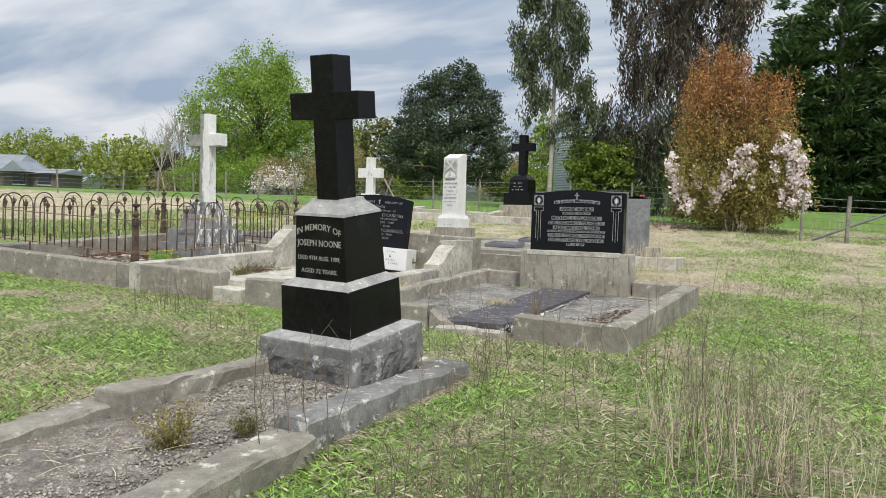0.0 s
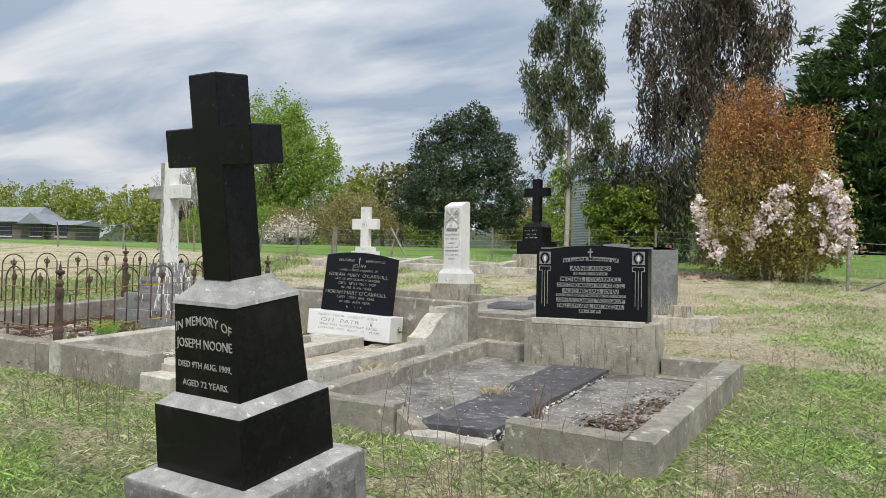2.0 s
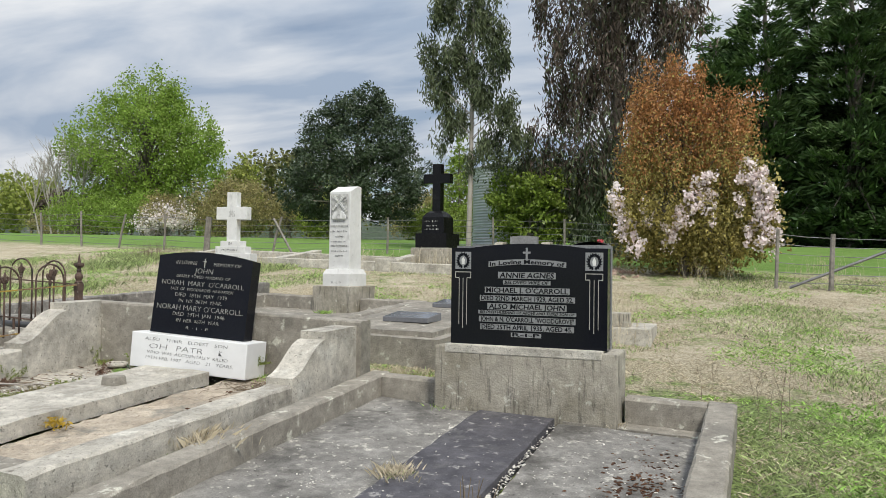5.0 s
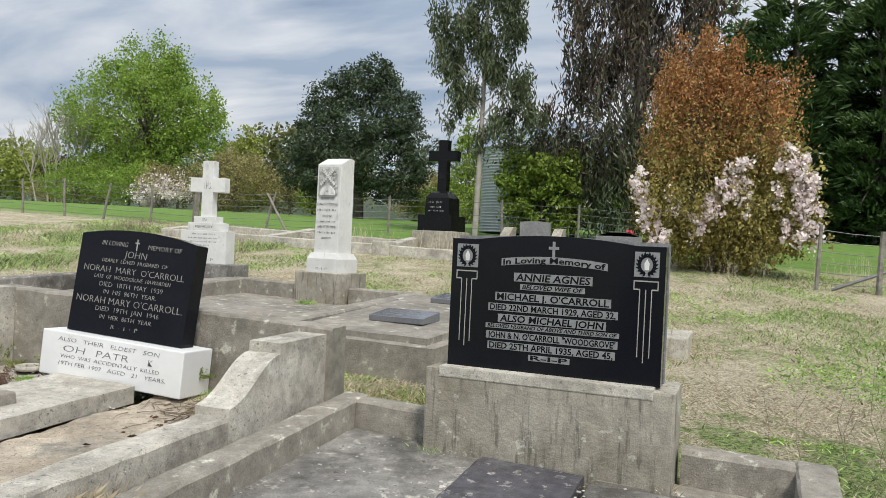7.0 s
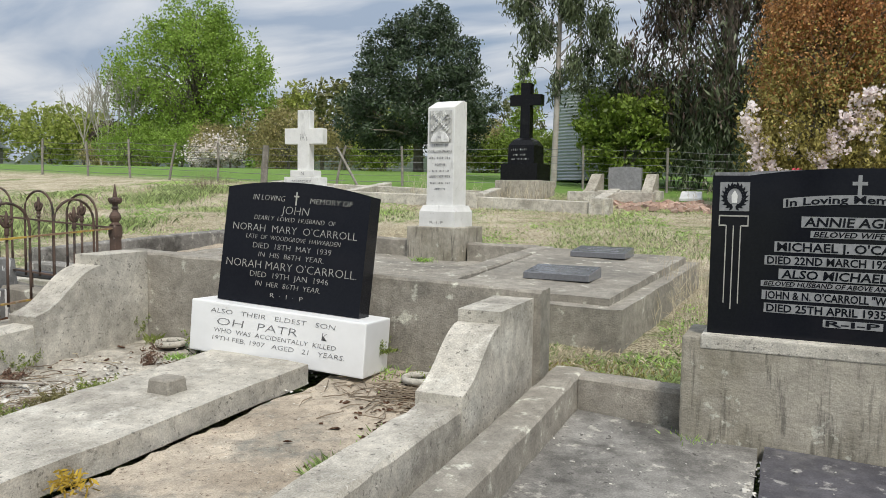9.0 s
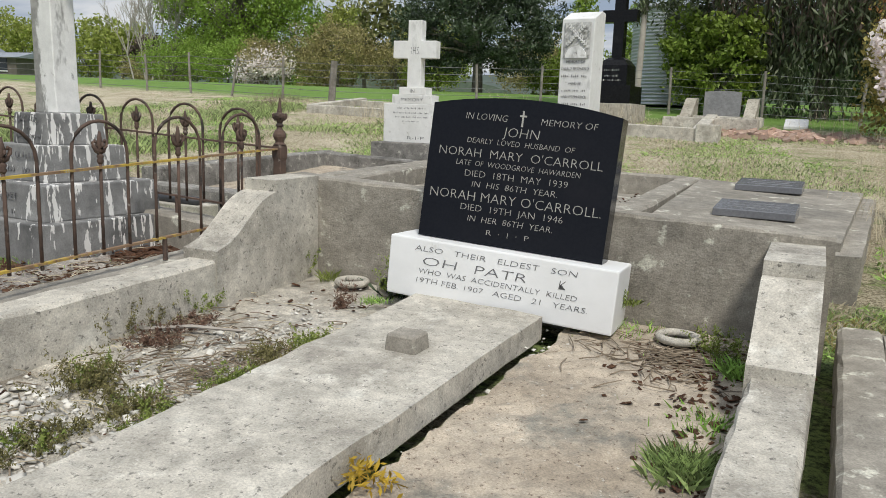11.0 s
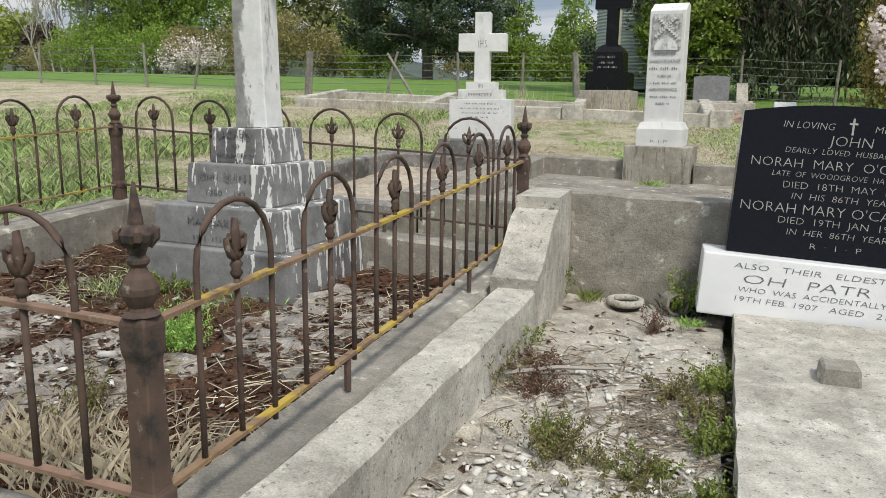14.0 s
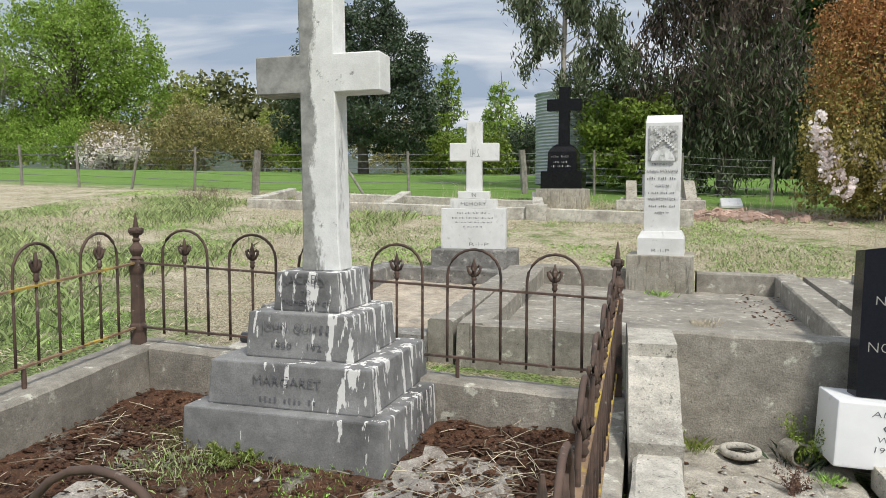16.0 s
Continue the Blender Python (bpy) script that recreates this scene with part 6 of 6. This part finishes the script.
stalks("dry_weed_clumps", "pale dry weed stalks among the far graves", ((-3.3, 14.8, 60, .6), (-3.15, 12.0, 110, .5), (-3.05, 11.2, 90, .45), (-3.0, 10.4, 60, .4), (-2.7, 12.6, 60, .45), (-2.6, 13.9, 40, .55), (-3.2, 10.6, 16, .4), (-9.7, 15.6, 26, .5), (-6.6, 14.6, 22, .5), (-5.0, 15.2, 20, .5), (-11, 17.2, 60, .4), (-7.2, 18.6, 40, .45), (-9.2, 19, 50, .5), (-1.5, 19.0, 50, .45), (.4, 19.6, 50, .5), (-3.6, 19.4, 40, .5), (-12.5, 14, 20, .4)), M["straw"], 82, spread=.35)
stalks("dead_bush", "low dead brown bush in the grass", ((-14.3, 18.2, 90, .4), (-12.1, 11.3, 30, .35), (-12.8, 13.1, 30, .35)), M["twig"], 83, spread=.25, lean=.4)


def tuft(x, y, z, n, h, spread, material, name, label, seed, lean=.3, width=.006):
    """A tuft of leaves or fine stems growing from one spot."""
    r = np.random.default_rng(seed)
    n, width, h = int(n * 2.4), width * .42, h * (.95 if n > 400 else .68)
    p = np.stack([r.normal(x, spread, n), r.normal(y, spread, n), np.full(n, z)], 1)
    k = h * r.uniform(.15, .75, n)
    out = (p[:, :2] - (x, y)) / max(spread, 1e-3)
    l = out * lean * k[:, None] * .4 + r.normal(size=(n, 2)) * k[:, None] * .45
    a = r.uniform(0, 6.28, n)
    w = np.stack([np.cos(a), np.sin(a), np.zeros(n)], 1) * width / 2
    tip = p + np.stack([l[:, 0], l[:, 1], k], 1)
    mid = p + np.stack([l[:, 0] * .35, l[:, 1] * .35, k * .6], 1)
    v = np.stack([p - w, p + w, mid + w * .8, tip], 1).reshape(-1, 3)
    return tagged(mesh_from_arrays(name, v, np.arange(4 * n).reshape(-1, 4), material), label, "plant", kind="stuff")


for i, (x, y, dz, n, h, sp, mt, wd) in enumerate((
        
        (-5.8, 8.33, .12, 90, .06, .03, "moss_grass", .009),
        (-4.27, 7.5, .09, 620, .10, .045, "grass", .006), (-4.24, 7.85, .09, 140, .10, .06, "moss_grass", .014), (-4.22, 8.35, .09, 120, .16, .05, "moss_grass", .012), (-4.7, 8.64, .22, 70, .05, .025, "weed", .010), (-6.28, 8.66, .07, 40, .14, .03, "weed", .006), (-5.83, 8.62, .07, 60, .17, .05, "holly", .014), (-4.75, 8.68, .1, 140, .08, .12, "moss_grass", .012),
        (-4.0, 7.0, .13, 260, .22, .09, "straw", .005), (-4.0, 6.9, .1, 120, .12, .09, "grass", .008), (-2.9, 7.15, .06, 160, .15, .045, "straw", .006), (-2.9, 7.15, .06, 60, .1, .04, "grass", .008), 
        (-7.55, 6.45, .07, 300, .22, .13, "straw", .005), (-7.2, 6.5, .07, 160, .2, .1, "straw", .005), (-7.0, 6.35, .07, 120, .12, .08, "moss_grass", .008), (-8.35, 7.75, .1, 260, .07, .13, "grass", .008), (-7.9, 7.9, .07, 200, .06, .2, "moss_grass", .01), (-8.7, 6.35, .07, 260, .18, .16, "straw", .005),
        (-6.25, 12.3, .1, 90, .12, .05, "moss_grass", .01), (-6.0, 10.9, .16, 70, .1, .05, "straw", .006), (-2.02, 8.6, .05, 60, .09, .03, "straw", .005), (-3.2, 8.55, .05, 60, .08, .04, "moss_grass", .008), (-4.05, 9.5, 0, 500, .06, .25, "dull_yellow", .008), (-3.6, 9.6, 0, 420, .06, .3, "dull_yellow", .008), (-4.3, 9.7, 0, 500, .09, .3, "straw", .005), (-12.2, 12.2, 0, 500, .3, .4, "grass", .012), (-11.5, 15.5, 0, 400, .22, .4, "grass", .012), (.9, 12.5, 0, 400, .12, .35, "grass", .012), (-.2, 13.6, 0, 300, .12, .35, "grass", .012))):
    lab = {"weed": "mossy yellow-green grass before a ledger slab", "moss_grass": "fresh green weed tuft on a grave", "twig": "dead brown heath-like weed on a grave", "straw": "dry straw tuft growing at a grave", "grass": "green grass tuft on the ground", "holly": "dark leafy weed against a wall", "dull_yellow": "yellowed plants growing close to a grave"}[mt]
    tuft(x, y, gz(x, y) + dz + bed_lift(x, y) - .01, n, h, sp, M[mt], "weed_tuft" if mt != "grass" else "grass_tuft", lab, 900 + i, width=wd)


def bushlet(x, y, dz, stems, w, h, material, label, seed, leaf=(.013, .005), lean=.35):
    """A small dense weed: many short stems set with tiny leaves."""
    r = np.random.default_rng(seed)
    stems, k = int(stems * .8), 46
    root = np.stack([r.normal(x, w * .4, stems), r.normal(y, w * .4, stems), np.full(stems, gz(x, y) + dz + bed_lift(x, y))], 1)
    out = (root[:, :2] - (x, y)) / w
    tip = root + np.stack([out[:, 0] * w * .7 + r.normal(size=stems) * h * lean, out[:, 1] * w * .7 + r.normal(size=stems) * h * lean, h * r.uniform(.35, 1.1, stems)], 1)
    f = r.random((stems, k, 1)) ** .8
    pts = root[:, None] + (tip - root)[:, None] * f + r.normal(size=(stems, k, 3)) * .006
    ob = leaf_cloud("weed_bushlet", pts.reshape(-1, 3), leaf[0], leaf[1], material, upward=1.0, r=r)
    return tagged(ob, label, "plant", kind="stuff")


YELLOW, BROWN, FRESH, RED_W = "small yellowed bush growing in a gravel grave", "olive-brown heath weed growing in a grave bed", "fresh green leafy weed growing in a grave bed", "reddish dead heath weed in a grave bed"
for i, (x, y, dz, n, w, h, mt, lab) in enumerate(((-6.50, 7.47, .07, 60, .07, .17, "heath", BROWN), (-6.48, 7.62, .07, 40, .08, .10, "heath", BROWN), (-6.47, 7.86, .07, 50, .07, .13, "weed", FRESH), (-6.27, 7.50, .065, 46, .08, .08, "red_heath", RED_W), (-6.36, 7.72, .065, 40, .1, .05, "red_heath", RED_W),
        (-6.13, 7.06, .07, 80, .10, .12, "heath", BROWN), (-6.17, 7.10, .08, 24, .05, .10, "weed", FRESH), (-5.92, 7.03, .07, 50, .11, .045, "heath", BROWN), (-5.88, 7.05, .07, 16, .08, .05, "weed", FRESH), (-5.95, 6.76, .07, 60, .14, .05, "heath", BROWN), (-5.97, 6.72, .07, 14, .08, .05, "weed", FRESH), (-6.16, 6.46, .07, 50, .13, .06, "heath", BROWN),
        (-6.47, 6.42, .07, 30, .06, .10, "red_heath", RED_W), (-5.95, 8.27, .065, 24, .03, .11, "red_heath", RED_W), (-5.69, 7.73, .07, 60, .06, .10, "weed", FRESH), (-5.70, 7.28, .07, 60, .06, .10, "weed", FRESH), (-5.69, 6.93, .07, 46, .06, .08, "weed", FRESH), (-5.72, 7.5, .07, 50, .07, .07, "heath", BROWN), (-5.84, 7.62, .07, 50, .1, .06, "heath", BROWN),
        (-2.60, 2.68, .04, 60, .045, .19, "dull_yellow", YELLOW), (-2.60, 2.66, .04, 40, .05, .12, "heath", BROWN), (-2.44, 2.98, .04, 40, .04, .11, "heath", BROWN), (-7.68, 7.30, .065, 150, .12, .15, "moss_grass", FRESH), (-7.6, 6.75, .065, 40, .1, .12, "heath", BROWN), (-8.45, 8.05, .06, 60, .2, .05, "heath", BROWN), (-8.2, 7.95, .06, 60, .12, .06, "weed", FRESH), (-6.44, 8.65, .07, 26, .05, .16, "weed", FRESH), (-5.82, 8.62, .07, 50, .07, .2, "laurel", FRESH), (-4.3, 8.5, .1, 30, .08, .12, "weed", FRESH), (-4.75, 8.62, .2, 30, .04, .07, "weed", FRESH))):
    bushlet(x, y, dz, n, w, h, M[mt], lab, 1200 + i, (.014, .006) if mt in ("weed", "laurel") else (.013, .005))


def scatter(name, label, category, zones, material, seed, size=(.01, .03), flat=.6, lift=0.0):
    """Loose angular pieces over zones of (x, y, spread x, spread y, count, height over the ground)."""
    rr = random.Random(seed)
    bm = bmesh.new()
    verts, faces = [], []
    for x, y, sx, sy, n, dz in zones:
        for _ in range(n):
            px, py = rr.gauss(x, sx), rr.gauss(y, sy)
            s = rr.uniform(*size) * (2.0 if rr.random() < .04 else 1)
            c = Vector((px, py, gz(px, py) + dz + bed_lift(px, py) + s * flat * .3))
            e = Euler((rr.uniform(-.5, .5), rr.uniform(-.5, .5), rr.uniform(0, 6.28))).to_matrix()
            k = len(verts)
            for zz, q in ((-1, .85), (1, .6)):
                for a, b in ((-1, -1), (1, -1), (1, 1), (-1, 1)):
                    verts.append(c + e @ Vector((a * s * q * rr.uniform(.6, 1.1), b * s * .7 * q * rr.uniform(.6, 1.1), zz * s * flat * .5 * rr.uniform(.6, 1.1))))
            faces += [(k, k + 3, k + 2, k + 1), (k + 4, k + 5, k + 6, k + 7), (k, k + 1, k + 5, k + 4), (k + 1, k + 2, k + 6, k + 5), (k + 2, k + 3, k + 7, k + 6), (k + 3, k, k + 4, k + 7)]
    bm.free()
    ob = mesh_from_arrays(name, np.array(verts), np.array(faces), material)
    return tagged(ob, label, category, kind="stuff")


scatter("concrete_chips", "pale broken concrete chips strewn on a grave", "rubble", ((-5.95, 7.3, .16, .5, 520, .075), (-6.05, 6.7, .2, .3, 320, .075), (-5.85, 7.9, .13, .25, 90, .07), (-6.1, 7.0, .2, .5, 300, .075), (-2.0, 7.4, .25, .5, 120, .05), (-2.93, 7.2, .018, .7, 260, .052), (-2.385, 7.2, .018, .7, 300, .056), (-2.3, 6.2, .4, .05, 160, .05), (-7.9, 6.9, .4, .3, 160, .08), (-4.95, 8.3, .08, .15, 40, .09), *((-5.07 + .05 * (.16 * k) + .012, 6.2 + .16 * k, .016, .06, 10, .045) for k in range(14))), M["chips"], 91, (.004, .015), .35)
scatter("concrete_lumps", "larger lumps of broken concrete on a grave", "rubble", ((-6.0, 6.98, .14, .2, 30, .075), (-6.1, 6.75, .15, .25, 14, .075), (-6.23, 6.87, .05, .06, 6, .075), (-5.8, 7.4, .1, .3, 8, .075), (-5.85, 6.6, .06, .1, 8, .08), (-8.1, 7.1, .3, .3, 10, .1), (-2.2, 6.25, .25, .1, 14, .06), (-3.2, 6.2, .2, .1, 12, .06), *((-5.065 + .05 * (.3 * k) + .01, 6.4 + .3 * k, .012, .1, 2, .045) for k in range(7)), (-6.05, 7.15, .15, .3, 40, .07), (-6.2, 6.95, .12, .1, 16, .07)), M["chips"], 92, (.010, .030), .5)
scatter("gravel", "loose brown-grey gravel filling a grave", "gravel", ((-2.7, 2.6, .3, .75, 5600, .038), (-2.7, 3.5, .28, .35, 2400, .035)), M["gravel"], 93, (.004, .011), .8)
scatter("brown_leaves", "dead brown leaves lying on a grave and grass", "leaf litter", ((-1.72, 7.25, .1, .5, 420, .05), (-1.85, 6.75, .12, .25, 260, .05), (-6.95, 7.9, .08, .5, 700, .065), (-7.1, 6.9, .25, .4, 900, .065), (-8.2, 7.4, .6, .5, 900, .065), (-8.7, 8.1, .25, .3, 500, .06), (-7.15, 7.9, .2, .35, 500, .065), (-7.95, 7.05, .35, .35, 420, .075), (-7.2, 7.7, .18, .4, 260, .075), (-8.5, 7.0, .25, .4, 300, .075), (-8.7, 8.1, .25, .3, 420, .06), (-7.2, 8.35, .3, .12, 300, .06), (-8.9, 7.2, .2, .5, 300, .06), (-1.95, 3.0, .12, .1, 20, .01), (-4.35, 8.35, .15, .2, 260, .1), (-4.25, 7.6, .06, .5, 160, .1), (-6.0, 7.6, .25, .6, 160, .07), (-5.4, 11.6, .12, .6, 120, .13)), M["litter"], 94, (.008, .02), .25)
scatter("pale_flecks", "white lichen flecks and chips on dark slabs", "rubble", ((-2.05, 7.2, .22, .6, 420, .048), (-3.3, 7.3, .2, .7, 300, .048), (-2.7, 7.0, .15, .8, 60, .085)), M["chips"], 95, (.003, .009), .5)
scatter("white_petals", "small white flowers and petals in the grass", "flowers", ((.2, 7.0, .8, 1.2, 300, .03), (-.2, 4.5, 1.0, 1.0, 160, .03), (-6, 4, 1.5, .9, 120, .03), (-1.2, 19.4, .8, .3, 120, .02)), M["blossom"], 96, (.004, .008), .4)


def litter_sticks(name, label, zones, material, seed, length=(.05, .16), r=.0025):
    rr = random.Random(seed)
    bm = bmesh.new()
    for x, y, sx, sy, n, dz in zones:
        for _ in range(n):
            px, py = rr.gauss(x, sx), rr.gauss(y, sy)
            a, l = rr.uniform(0, 6.28), rr.uniform(*length) / 2
            c = Vector((px, py, gz(px, py) + dz + bed_lift(px, py) + .006))
            d = Vector((math.cos(a) * l, math.sin(a) * l, rr.uniform(-.15, .25) * l))
            tube([c - d, c + Vector((rr.gauss(0, .006), rr.gauss(0, .006), .004)), c + d], [r, r, r * .6], 4, bm)
    me = bpy.data.meshes.new(name); bm.to_mesh(me); bm.free(); me.materials.append(material)
    return tagged(new(name, me), label, "litter", kind="stuff")


litter_sticks("dry_twigs", "dry twigs lying on a grave", ((-5.84, 7.4, .12, .16, 190, .08), (-6.3, 7.6, .1, .15, 60, .075), (-6.1, 6.5, .14, .1, 70, .08), (-4.45, 8.35, .16, .12, 120, .1), (-5.9, 7.6, .2, .3, 50, .075), (-6.0, 6.9, .2, .4, 60, .075), (-6.35, 7.75, .08, .2, 26, .075), (-4.5, 8.4, .2, .15, 60, .1), (-7.0, 7.0, .15, .5, 140, .07), (-7.4, 6.6, .2, .2, 120, .075), (-8.0, 7.2, .5, .5, 160, .075), (-7.1, 8.0, .15, .35, 100, .07), (-2.05, 4.5, .1, .25, 30, .02), (-.4, 3.6, .4, .3, 60, .0), (-8.6, 8.0, .3, .4, 60, .07)), M["twig"], 97)
litter_sticks("pale_straws", "pale straws and dead stems lying about", ((-7.2, 6.7, .25, .35, 130, .08), (-6.95, 7.4, .1, .5, 90, .075), (-7.2, 7.9, .2, .4, 60, .075), (-6.1, 7.3, .25, .5, 50, .08), (-1.0, 3.8, .6, .6, 70, .01), (-8.7, 7.8, .3, .5, 80, .07), (-.3, 6.5, .8, 1.2, 14, .01), (-2.9, 2.5, .3, .5, 40, .05)), M["straw"], 98, (.06, .18), .0017)
branch = thing("fallen_branch", (-6.25, 7.62, gz(-6.25, 7.62) + .09), "bare grey stick lying on a grave", "stick")
part("stick", tube([(-.18, -.06, .0), (0, .02, .02), (.2, .1, .012)], [.009, .008, .005], 6), M["bark_pale"], branch)

# ---- small things on the plot ----
stub = thing("concrete_stub", (-5.30, 7.74, .722), "small square concrete stub on a cover slab", "block")
part("stub_body", bevel(loft([rect(.065, .06, -.01), rect(.058, .055, .06)]), .008), M["concrete"], stub)
for x, y, r in ((-6.10, 8.60, .075), (-4.47, 8.56, .078)):
    ring = thing("vase_ring", (x, y, gz(x, y) + (.068 if x < -5 else .098)), "round grey concrete vase rim set in a grave bed", "vase rim", "vase rims")
    bm = bmesh.new()
    n, k = 20, 8
    vs = [[bm.verts.new(((r + .017 * math.cos(b)) * math.cos(a), (r + .017 * math.cos(b)) * math.sin(a), .028 + .018 * math.sin(b))) for b in (2 * math.pi * j / k for j in range(k))] for a in (2 * math.pi * i / n for i in range(n))]
    for i in range(n):
        for j in range(k):
            bm.faces.new((vs[i][j], vs[(i + 1) % n][j], vs[(i + 1) % n][(j + 1) % k], vs[i][(j + 1) % k]))
    part("rim", bm, M["concrete_pale"], ring, smooth=True)
    part("soil", lathe([(r, 0.0), (r, .008), (r * .5, .010), (.005, .011)], 16), M["earth"], ring)
pot = thing("fallen_vase", (-5.88, 8.60, gz(-5.88, 8.60) + .12), "small grey vase lying on its side", "vase")
part("vase_body", lathe([(.03, -.07), (.045, -.05), (.05, .04), (.055, .06), (.044, .06), (.038, .03), (.03, -.04)], 16), M["concrete"], pot, smooth=True, m=pose(0, 0, 0, 90, 0, 25))
sprig = thing("yellow_sprig", (-4.99, 6.98, gz(-4.99, 6.98) + .13), "yellowed cypress sprig lying in a crack", "sprig")
leaf_cloud("leaves", npr.normal(size=(130, 3)) * (.045, .035, .012), .035, .009, M["yellow_leaf"], sprig)
plant = thing("dead_plant", (-2.30, 6.5, gz(-2.3, 6.5) + .06), "dead black-brown plant standing on a slate slab", "plant")
bm = bmesh.new()
rr = random.Random(6)
for _ in range(16):
    a = Vector((rr.gauss(0, .02), rr.gauss(0, .02), 0))
    b = a + Vector((rr.gauss(0, .05), rr.gauss(0, .05), rr.uniform(.12, .3)))
    tube([a, a.lerp(b, .5) + Vector((rr.gauss(0, .012), rr.gauss(0, .012), 0)), b], [.005, .004, .0015], 4, bm)
part("stem", bm, M["twig"], plant)
